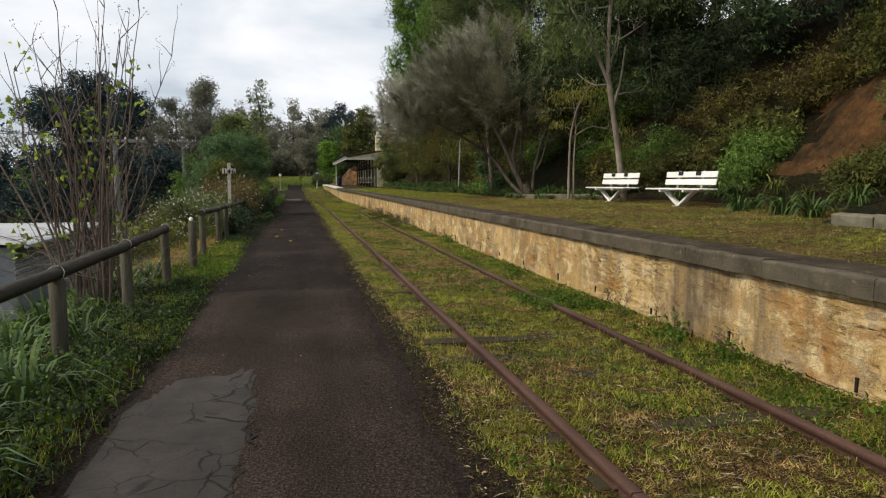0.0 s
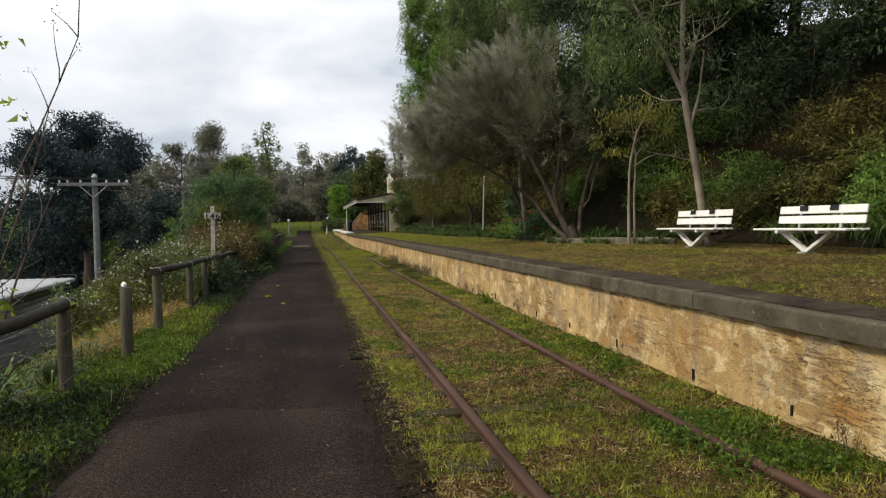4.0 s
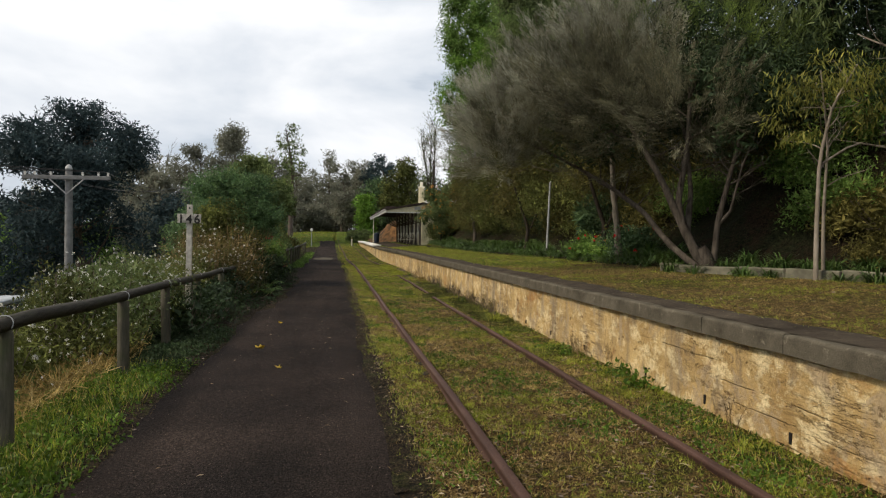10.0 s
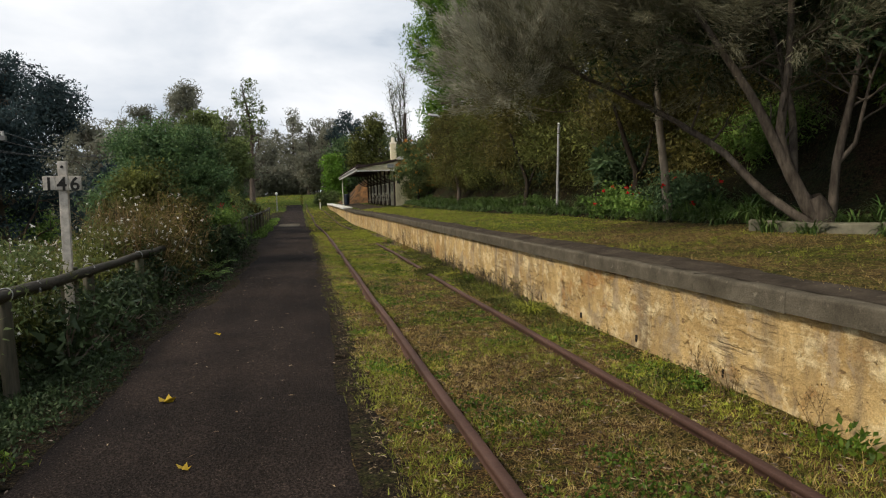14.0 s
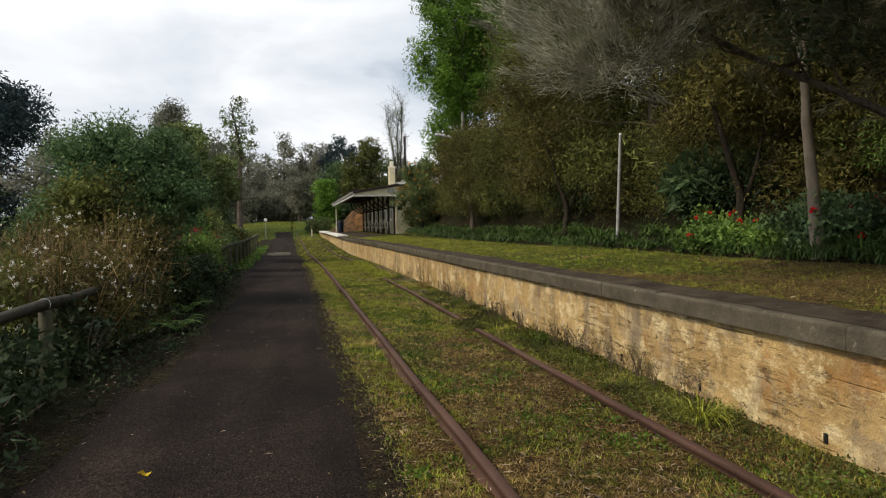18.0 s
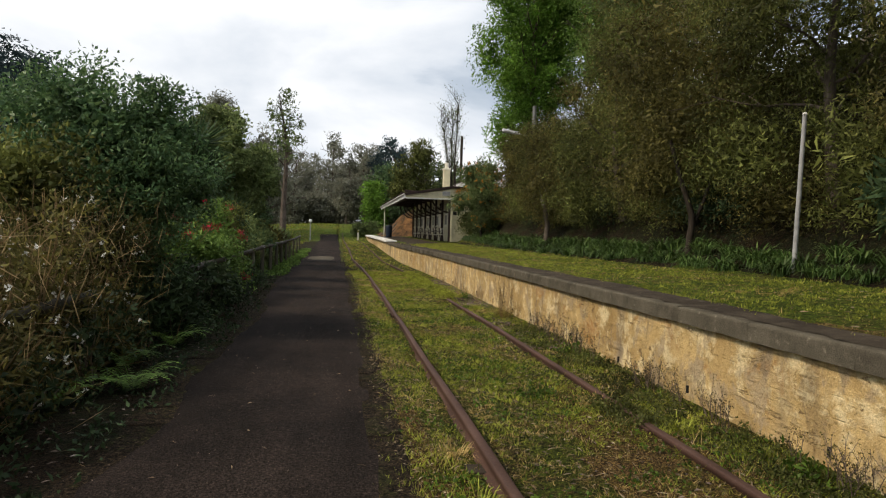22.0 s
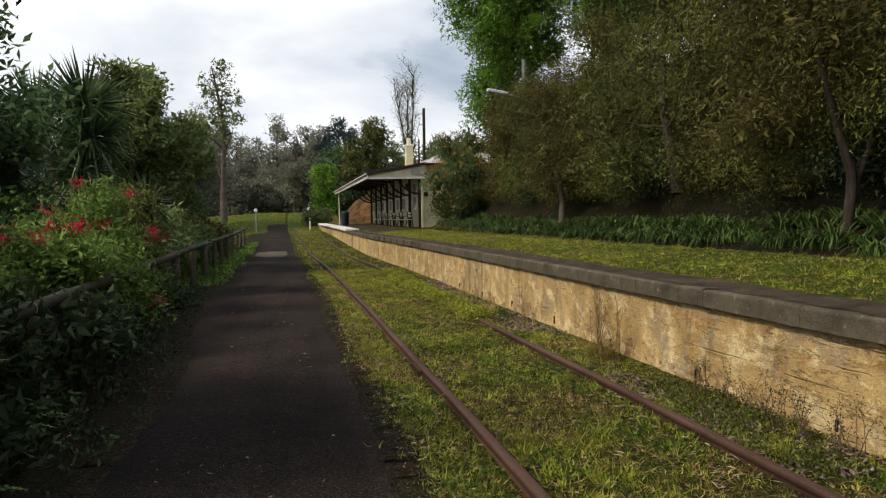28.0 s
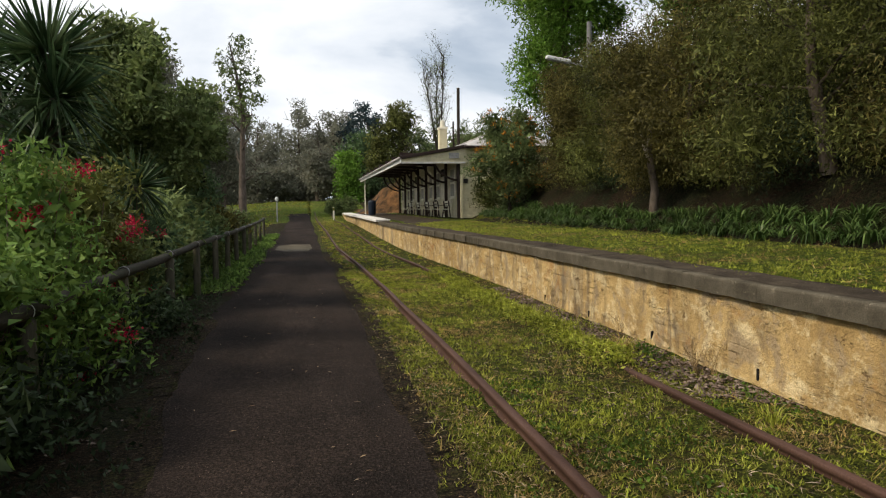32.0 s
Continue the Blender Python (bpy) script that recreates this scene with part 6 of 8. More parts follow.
def pruned_trunk(at, pts, r, label, seed, bark="bark_grey"):
    rng = np.random.default_rng(seed)
    t = thing("pruned_trunk", pose(at[0], at[1], float(ground_z(at[0], at[1])) - 0.08), label, "tree trunk", "pruned trunks in the bed")
    part("trunk", mesh_of("trunk", tube_ok(tube(spine(pts, 14), np.linspace(r, r * 0.55, 14), 10, True, 0.08, rng)), M[bark], True), None, t)
    top = np.asarray(pts[-1])
    part("sawn_stub", mesh_of("sawn_stub", tube_ok(tube(spine([top, top + [0.05, 0, 0.22], top + [0.02, 0, 0.40]], 3), [r * 0.6, r * 0.5, r * 0.3], 8, True, 0.08, rng)), M["bark_pale"], True), None, t, "pale bleached broken top")
    part("side_stub", mesh_of("side_stub", tube_ok(tube(spine([top - [0, 0, 0.25], top + [-0.12, 0, 0.05], top + [-0.20, 0, 0.30]], 3), [r * 0.5, r * 0.4, r * 0.2], 8, True, 0.06, rng)), M["bark_pale"], True), None, t)


pruned_trunk((7.9, 48.9), [(0, 0, 0), (0.05, 0, 0.7), (-0.05, 0, 1.3), (-0.12, 0, 1.75)], 0.12, "leaning trunk sawn off, pale at the broken top", 71)
pruned_trunk((7.44, 28.0), [(0, 0, 0), (-0.08, 0, 0.9), (-0.2, 0, 1.9), (-0.26, 0, 3.1)], 0.10, "pale-flecked trunk sawn off beneath the tea tree", 72, "bark_gum")
for at, sd in (((7.9, 38.4), 73), ((8.0, 30.6), 74)):
    rng = np.random.default_rng(sd)
    tr = [spine([(0, 0, 0), (0.1, 0, 0.9), (-0.2, 0, 1.7), (-0.5, 0, 2.6)]), spine([(0.03, 0, 0.5), (0.4, 0, 1.4), (0.7, 0.1, 2.4)])]
    tree("bed_tree", at, "forked dark trunk rising into the row of foliage", "bark_dark", None, tr, [np.linspace(0.09, 0.04, 12), np.linspace(0.05, 0.025, 12)], [("olive", crown([(-0.4, 0, 3.0, 1.0, 1.0, 0.8), (0.6, 0, 2.9, 0.9, 0.9, 0.7)], 160, 24, 0.2, (0.085, 0.032), rng, (0, 0, -0.4)))], rng, None, "tree", "trees along the platform")


# every third clump has the shade below the trees in its leaf colour
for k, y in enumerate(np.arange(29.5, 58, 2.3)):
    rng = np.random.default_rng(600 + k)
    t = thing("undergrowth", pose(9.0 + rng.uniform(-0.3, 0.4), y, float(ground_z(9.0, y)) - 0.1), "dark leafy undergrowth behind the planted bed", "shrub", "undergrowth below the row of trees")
    part("foliage", [crown([(0, 0, 0.6, 1.1, 1.4, 0.8), (0.7, 0.5, 1.2, 1.0, 1.2, 0.9)], 480, 18, 0.17, (0.095, 0.034), rng, (0, 0, -0.1), tri=True)], M[("olive", "shade_dark", "leafy")[k % 3]], t, kind="stuff")


def grevillea():
    rng = np.random.default_rng(81)
    lob = fluffy(rng, (0, 0, 2.2), (1.55, 1.5, 2.1), 12, 0.48)
    g = crown(lob, 800, 26, 0.18, (0.17, 0.035), rng, (0, 0, 0.3), 0.9, 0.5)
    c, d = lobes_points(lob, 130, rng, 0.95)
    P = np.repeat(c, 16, 0) + rng.standard_normal((130 * 16, 3)) * 0.05
    f = leaves(P, 0.10, 0.03, rng, (0, 0, 0.6))
    t = tree("grevillea", (7.75, 60.0), "dark feathery grevillea with orange flower spikes by the station", "bark_dark", None, [spine([(0, 0, 0), (0, 0, 1.2), (0.2, 0, 2.2)])], [np.linspace(0.08, 0.03, 12)], [("gum", g)], rng, None, "shrub")
    part("blossom", [f], M["orange"], t, "orange flower spikes", "stuff")


grevillea()


def garden_clump(name, at, label, seed, lob, leafmat, n, leaf, flower=None, category="shrub", group="", lean=(0, 0, 0.2), stems=0, stem_mat="twig", per=22, clump=0.12, spread=1.0):
    per = min(per, 18)
    rng = np.random.default_rng(seed)
    t = thing(name, pose(at[0], at[1], float(ground_z(at[0], at[1])) - 0.03), label, category, group)
    part("foliage", [crown(lob, n * 1.25, per, clump, (leaf[0] * 1.1, leaf[1] * 1.25), rng, lean, spread, 0.5, tri=leaf[0] < 0.2)], M[leafmat], t, kind="stuff")
    if stems:
        g = []
        L = np.array(lob)
        for _ in range(stems):
            q = L[rng.integers(len(L))]
            e = q[:3] + unit(rng.standard_normal(3)) * q[3:] * 0.8
            g.append(tube(spine([(e[0] * 0.35 + rng.uniform(-.1, .1), e[1] * 0.35 + rng.uniform(-.1, .1), 0), (e[0] * 0.7, e[1] * 0.7, e[2] * 0.55), e], 6), np.linspace(0.016, 0.004, 6), 4, False))
        part("stem_tangle", g, M[stem_mat], t, kind="stuff")
    if flower:
        m, count, petals, size = flower
        big = np.array(lob, float)
        big[:, 3:] = big[:, 3:] * 1.04 + 0.05
        c, d = lobes_points(big, int(count * 1.6), rng, 0.98)
        c = c[c[:, 2] > 0.15]
        spread_by = np.array([0.065, 0.065, 0.045]) if m == "crimson" else size * 0.35
        P = np.repeat(c, petals, 0) + rng.standard_normal((len(c) * petals, 3)) * spread_by
        part("blossom", [leaves(P, size, size * 0.8, rng, (0, 0, 0.6))], M[m], t, {"red": "clusters of red petals", "crimson": "loose clusters of crimson petals", "petal": "small white flower heads"}.get(m, "flower heads"), "stuff")
    return t


# red flowers in the platform bed
garden_clump("geranium_clump", (7.55, 30.4), "leafy green clump with bright red flower heads in the bed", 91, [(0, 0, 0.25, 0.5, 0.9, 0.32), (0.3, 0.6, 0.33, 0.5, 0.7, 0.36), (0.1, -0.8, 0.22, 0.4, 0.6, 0.26)], "mid", 260, (0.08, 0.06), ("red", 16, 16, 0.044), "flowers")
garden_clump("geranium_clump", (7.9, 28.3), "leafy green clump with red flowers beneath the tea tree", 92, [(0, 0, 0.35, 0.7, 1.0, 0.40)], "deep", 190, (0.09, 0.06), ("red", 10, 14, 0.05), "flowers")
garden_clump("fern_clump", (8.9, 33.0), "dark leafy fern clump in the shade of the bed", 93, [(0, 0, 0.8, 0.9, 0.9, 0.7)], "deep", 200, (0.24, 0.05), None, "fern")


def plant_tussocks(name, spots, seed, label, mat, n, length, width, droop=0.6, group="", variants=4, category="plant"):
    rng = np.random.default_rng(seed)
    kinds = [mesh_of(name, [tussock(n, length, width, rng, droop)], M[mat]) for _ in range(variants)]
    for k, (x, y) in enumerate(spots):
        ob = thing(name, Matrix(), label, category, group)
        part("leaf_clump", kinds[k % variants], None, ob, kind="stuff")
        s = rng.uniform(0.75, 1.25)
        ob.matrix_world = Matrix.LocRotScale((x, y, float(ground_z(x, y)) - 0.02), Euler((0, 0, rng.uniform(0, 6.28))), (s, s, s * rng.uniform(0.85, 1.1)))


_r = np.random.default_rng(101)
bed = [(float(bed_edge(y)) + 0.22 + _r.uniform(-0.1, 0.15), y + _r.uniform(-0.1, 0.1)) for y in np.arange(21.0, 63, 0.34)]
plant_tussocks("agapanthus", bed, 102, "strap-leaved agapanthus along the edge of the bed", "strap", 84, 0.50, 0.026, 0.9, "agapanthus along the bed")
plant_tussocks("agapanthus", [(7.02, 24.45), (7.15, 23.75), (7.5, 22.7), (7.72, 22.2), (8.2, 21.1), (8.45, 20.6)], 107, "strap-leaved agapanthus spilling over the kerb", "strap", 60, 0.46, 0.024, 0.9, "agapanthus along the bed")
bed2 = [(float(bed_edge(y)) + _r.uniform(0.6, 1.3), y) for y in np.arange(26, 62, 0.42)]
plant_tussocks("agapanthus", bed2, 103, "strap-leaved agapanthus along the edge of the bed", "strap", 74, 0.54, 0.028, 0.8, "agapanthus along the bed")
plant_tussocks("flax_clump", [(8.0, 12.9), (7.9, 11.5), (8.6, 13.4), (7.7, 10.6), (9.2, 16.9), (9.3, 17.4), (9.2, 14.6), (9.3, 20.2), (9.4, 15.6), (7.9, 9.9)], 104, "dark strappy clump below the clay bank by the benches", "strap", 70, 0.85, 0.035, 0.9, "flax clumps below the bank")
plant_tussocks("slope_tussock", [(9.7, 13.1), (9.9, 14.3), (9.8, 15.4), (10.2, 16.4), (10.6, 15.6), (10.0, 17.3), (10.7, 17.6), (10.3, 18.6), (11.2, 16.8), (9.7, 16.2), (11.4, 18.4), (9.8, 18.2)], 108, "strappy yellow-green tussock on the clay slope", "leafy", 60, 0.75, 0.028, 0.9, "tussocks on the slope")
plant_tussocks("lomandra", [(-2.95 - _r.uniform(0, 0.9), y + _r.uniform(-.2, .2)) for y in np.arange(4.0, 15.6, 0.5)] + [(-2.35, 3.7), (-2.6, 4.3), (-2.3, 4.9), (-2.65, 5.7), (-2.4, 6.6), (-2.75, 7.2), (-2.6, 8.6)], 105, "strappy green lomandra behind the log fence", "strap", 60, 0.85, 0.026, 0.9, "lomandra behind the fence")

garden_clump("station_shrub", (7.9, 63.4), "green shrub against the end of the station", 95, [(0, 0, 0.9, 0.8, 0.7, 0.9), (0.9, 0, 1.3, 0.9, 0.7, 1.2)], "leafy", 420, (0.13, 0.05), None, "shrub")
# shrubs on the clay bank
for k, (x, y, s) in enumerate(((10.6, 6.5, 0.9), (10.2, 9.0, 0.8), (11.4, 16.4, 1.0), (11.8, 18.2, 1.2), (11.0, 20.8, 1.0), (13.2, 14.2, 1.1), (10.9, 17.0, 0.7), (9.9, 4.0, 0.9), (11.9, 10.2, 1.0), (12.6, 8.0, 1.1), (11.3, 23.4, 1.1), (10.2, 20.0, 0.8), (10.1, 22.2, 0.8), (10.4, 24.2, 0.9), (10.7, 18.5, 0.8), (9.8, 21.2, 0.6), (9.7, 27.6, 0.8), (9.9, 29.3, 0.9), (10.3, 25.6, 0.9), (10.0, 23.2, 0.7), (13.0, 12.4, 0.9), (10.6, 7.9, 0.5), (11.6, 11.4, 0.8), (12.8, 13.6, 0.8), (10.5, 10.2, 0.8), (11.0, 16.0, 0.7), (10.2, 11.6, 0.7), (9.8, 9.6, 0.7), (11.6, 9.6, 0.9), (10.5, 12.3, 0.35), (12.4, 15.6, 1.0), (10.4, 15.9, 0.6))):
    garden_clump("bank_bush", (x, y), "olive scrub clinging to the clay bank", 110 + k, [(0, 0, 0.5 * s, 1.1 * s, 1.2 * s, 0.8 * s), (-0.5 * s, 0.4, 0.3 * s, 0.8 * s, 0.8 * s, 0.6 * s)], ("olive", "mid", "leafy")[k % 3], 300, (0.10, 0.036), None, "shrub", "scrub on the bank", (0, 0, -0.3), 14)
# before y = 31 the leaf colour carries the tea tree's shade
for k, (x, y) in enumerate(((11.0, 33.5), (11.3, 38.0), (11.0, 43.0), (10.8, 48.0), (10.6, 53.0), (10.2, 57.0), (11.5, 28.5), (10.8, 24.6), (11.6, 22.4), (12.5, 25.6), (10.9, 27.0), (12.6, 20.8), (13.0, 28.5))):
    garden_clump("bank_bush", (x, y), "dark scrub filling the gaps behind the row of trees", 130 + k, [(0, 0, 1.2, 1.6, 2.4, 1.6)], ("shade_dark" if y < 31 else ("olive", "leafy")[k % 2]), 420, (0.105, 0.038), None, "shrub", "scrub on the bank", (0, 0, -0.3), 10)


# ---- left of the path ----
def bare_shrub():
    rng = np.random.default_rng(140)
    t = thing("bare_shrub", pose(-3.35, 11.9, float(ground_z(-3.35, 11.9)) - 0.05), "nearly bare many-stemmed shrub with a few yellow-green leaves", "shrub")
    g, tips, low = [], [], []
    for k in range(34):
        a = rng.uniform(0, 6.28)
        h = rng.uniform(2.2, 4.4)
        s = rng.uniform(0.05, 0.3)
        p, r = limb((rng.uniform(-.35, .35), rng.uniform(-.5, .5), 0), (math.cos(a) * s, math.sin(a) * s, 1), h, 0.022, 0.005, rng, 0.05, 9)
        g.append(tube(p, r, 5, False))
        for _ in range(5):
            i = rng.integers(3, 9)
            q, w = limb(p[i], (rng.uniform(-.6, .6), rng.uniform(-.6, .6), 1), rng.uniform(0.3, 0.9), 0.007, 0.002, rng, 0.12, 5)
            g.append(tube(q, w, 4, False))
            tips.append(q[-1])
    for k in range(110):
        a = rng.uniform(0, 6.28)
        p, r = limb((rng.uniform(-.4, .4), rng.uniform(-.5, .5), rng.uniform(0.1, 1.2)), (math.cos(a), math.sin(a), rng.uniform(0.1, 0.8)), rng.uniform(0.6, 1.7), 0.008, 0.002, rng, 0.2, 7)
        g.append(tube(p, r, 4, False))
        low.append(p[-1])
    part("stem_mass", g, M["twig"], t, kind="stuff")
    tips = np.array(tips)
    pick = tips[rng.random(len(tips)) < 0.17]
    pick = np.concatenate([pick, np.array(low)[:9]])
    P = np.repeat(pick, 9, 0) + rng.standard_normal((len(pick) * 9, 3)) * 0.09
    part("leafage", [leaves(P, 0.11, 0.075, rng, (0, 0, -0.5))], M["fresh"], t, "sparse yellow-green leaves", "stuff")
    c = np.repeat(tips, 5, 0) + rng.standard_normal((len(tips) * 5, 3)) * 0.03
    part("seed_head", [leaves(c, 0.025, 0.02, rng)], M["bark_dark"], t, "small dark seed capsules", "stuff")


bare_shrub()


def left_bush(name, at, label, seed, c, r, mat, n, leaf=(0.10, 0.05), flower=None, stems=30, lobn=9, lean=(0, 0, 0.1), group="bushes along the fence", stem_mat="twig", clump=0.13, per=18, k=0.5, cat="shrub"):
    rng = np.random.default_rng(seed)
    return garden_clump(name, at, label, seed, fluffy(rng, c, r, lobn, k), mat, n, leaf, flower, cat, group, lean, stems, stem_mat, per, clump)


for k, (x, y, h) in enumerate(((-3.9, 19.5, 0.8), (-3.55, 23.0, 1.25), (-3.8, 21.3, 1.1), (-4.1, 24.2, 1.3), (-3.7, 25.8, 1.35), (-3.65, 27.6, 1.35), (-5.0, 24.8, 1.3), (-5.0, 22.4, 1.1), (-3.5, 29.0, 1.3))):
    left_bush("daisy_bush", (x, y), "straggly bush covered in small white daisies behind the fence", 150 + k, (0, 0, h * 0.62), (1.0, 1.2, h * 0.72), "gum" if k % 3 == 1 else "leafy", 420, (0.075, 0.026), ("petal", 120, 7, 0.027), 45, 8, (0, 0, 0.5), "daisy bushes")
left_bush("daisy_bush", (-2.95, 23.6), "low daisy bush growing round the kilometre post", 149, (0, 0, 0.65), (0.36, 0.9, 0.6), "leafy", 200, (0.07, 0.025), ("petal", 50, 7, 0.027), 24, 6, (0, 0, 0.5), "daisy bushes")
for k, (x, y, h) in enumerate(((-3.0, 29.4, 1.55), (-3.7, 30.6, 1.9), (-2.95, 31.2, 1.75), (-4.6, 30.0, 1.8), (-3.0, 32.6, 1.9), (-3.9, 32.2, 2.1))):
    rng = np.random.default_rng(160 + k)
    t = left_bush("dry_thicket", (x, y), "tangled brown thicket of dry stalks with dull leaves and white heads", 160 + k, (0, 0, h * 0.5), (0.95, 1.0, h * 0.6), "olive", 300, (0.075, 0.024), ("petal", 60, 6, 0.03), 150, 8, (0, 0, 0.3), "dry thickets", "dry")
    P = np.stack([rng.normal(0, 0.5, 620), rng.normal(0, 0.6, 620), rng.uniform(0.1, h, 620)], 1)
    part("dry_growth", [leaves(P, 0.42, 0.008, rng, (0, 0, 0.7), 0.8, 0.1)], M["dry"], t, "dry brown stalks", "stuff")


def big_bush(at, seed, label, mat, c, r, n, leaf=(0.13, 0.06), trunk=True, lobn=16, k=0.42, shell=0.5, clump=0.17):
    rng = np.random.default_rng(seed)
    tr = [spine([(0, 0, 0), (0.1, 0.1, c[2] * 0.5), (0.2, 0, c[2])]), spine([(0.2, 0, 0), (0.5, 0.3, c[2] * 0.5), (0.8, 0.5, c[2])])]
    rr = [np.linspace(0.14, 0.05, 12), np.linspace(0.1, 0.04, 12)]
    limbs, _ = skeleton_tree(rng, (tr[0], rr[0]), 9, r[0] * 0.9, 1.0, 0.04, 0.3, 3)
    g = crown(fluffy(rng, c, r, lobn, k), n, 26, clump, leaf, rng, (0, 0, 0.1), 1.0, shell, 0.25, 0.5)
    return tree("evergreen_bush", at, label, "bark_dark", None, tr, rr, [(mat, g)], rng, limbs, "tree", "large bushes beside the path")


big_bush((-3.45, 35.4), 170, "large dark glossy-leaved bush overhanging the fence", "glossy", (0, 0, 2.55), (1.6, 1.4, 1.75), 3600, (0.085, 0.036), clump=0.12, lobn=20)
big_bush((-4.6, 35.6), 171, "dark green bush behind the fence", "deep", (0, 0, 2.2), (1.0, 1.3, 1.3), 600, (0.12, 0.05))
big_bush((-3.5, 33.4), 172, "vine-hung leafy mass over the fence", "leafy", (-0.2, 0, 1.7), (0.9, 0.9, 1.2), 520, (0.10, 0.045))
# shade below the large bush is coloured into these leaves
left_bush("undergrowth", (-2.45, 37.2), "dark leafy undergrowth beneath the large bush", 173, (0, 0, 0.5), (0.6, 1.6, 0.6), "shade_dark", 240, (0.12, 0.05), None, 20)
left_bush("undergrowth", (-2.35, 34.9), "dark leafy undergrowth beneath the large bush", 174, (0, 0, 0.4), (0.5, 1.2, 0.5), "shade_dark", 190, (0.12, 0.05), None, 20)

# leaves darkened to stand for the shade under rail and bushes
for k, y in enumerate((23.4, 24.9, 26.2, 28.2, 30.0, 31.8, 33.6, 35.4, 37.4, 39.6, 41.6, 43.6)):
    left_bush("undergrowth", (-2.5, y), "dark tangle of stems and leaves under the log rail", 640 + k, (0, 0, 0.34), (0.5, 1.05, 0.45), "shade_dark", 80, (0.09, 0.04), None, 26, 6)
for k, (x, y, h, m) in enumerate(((-2.9, 39.0, 1.6, "mid"), (-2.95, 40.8, 2.0, "mid"), (-3.1, 42.6, 2.1, "leafy"), (-3.5, 44.6, 1.9, "garden"), (-4.5, 42.8, 2.2, "mid"), (-3.6, 47.2, 1.9, "deep"))):
    left_bush("flowering_bush", (x, y), "rambling bush with red flower clusters leaning on the rail", 180 + k, (0, 0, h * 0.54), (0.9, 1.2, h * 0.55), m, 850 if k < 3 else 480, (0.09, 0.042) if k < 3 else (0.13, 0.06), ("crimson", (12, 26, 30, 26, 26, 10)[k], 90, 0.034), 40, 9, (0, 0, 0.2), "red-flowering bushes")
for k, (x, y, h, m) in enumerate(((-3.75, 49.5, 2.4, "garden"), (-3.8, 52.0, 2.6, "deep"), (-3.8, 55.0, 2.4, "garden"), (-3.8, 58.5, 2.2, "olive"), (-3.8, 62.5, 2.0, "gum"), (-3.9, 67.0, 1.8, "gum"))):
    left_bush("hedge_bush", (x, y), "dense green bush crowding the fence", 190 + k, (0, 0, h * 0.52), (1.1, 1.7, h * 0.56), m, 520, (0.17, 0.08), None, 10, 9, (0, 0, 0.1), "bushes along the fence", clump=0.16)
big_bush((-4.35, 53.0), 200, "tall broad-leaved green tree behind the fence", "garden", (0, 0, 4.2), (1.9, 2.3, 3.1), 1500, (0.17, 0.07), lobn=26, k=0.32)
big_bush((-4.5, 58.5), 201, "broad-leaved green tree behind the fence", "deep", (0, 0, 3.6), (1.6, 2.2, 2.5), 900, (0.17, 0.07), lobn=16, k=0.38)
big_bush((-6.3, 47.5), 202, "mid-green bush behind the red flowers", "mid", (0, 0, 2.7), (1.8, 2.2, 2.2), 600, (0.15, 0.06))


def yucca(at, h, heads, seed):
    rng = np.random.default_rng(seed)
    t = thing("yucca", pose(at[0], at[1], float(ground_z(at[0], at[1])) - 0.1), "tall spiky yucca with dense heads of stiff blades", "yucca")
    for k, (x, y, z, s) in enumerate(heads):
        part("stem", mesh_of("stem", tube_ok(tube(spine([(0, 0, 0), (x * 0.4, y * 0.4, z * 0.5), (x, y, z)], 8), np.linspace(0.16, 0.11, 8), 8, True, 0.06, rng)), M["bark_grey"], True), None, t)
        g = []
        for _ in range(230):
            d = unit(rng.standard_normal(3) + [0, 0, 0.25])
            L = 0.95 * s * rng.uniform(0.7, 1.15)
            sag = max(0.0, 0.35 - d[2]) * 0.5
            q = np.linspace(0, 1, 4)[:, None]
            p = np.array([x, y, z]) + d * (0.08 + L * q) - np.array([0, 0, 1]) * sag * L * q ** 2
            side = unit(np.cross(d, rng.standard_normal(3)))
            w = np.array([0.035, 0.05, 0.038, 0.003])[:, None] * s
            v = np.concatenate([p - side * w / 2, p + side * w / 2])
            i = np.arange(3)
            g.append((v, np.stack([i, i + 1, i + 5, i + 4], 1)))
        part("blade_head", [join(g)], M["yucca"], t, "rosette of stiff dark blades", "stuff")


yucca((-4.1, 45.6), 5, [(0.0, 0, 4.75, 1.08), (-1.0, 0.3, 4.65, 0.92), (0.12, -0.15, 4.05, 0.98), (-0.1, -0.1, 3.4, 0.85)], 210)
yucca((-3.2, 46.9), 2.4, [(0, 0, 2.35, 0.7)], 211)


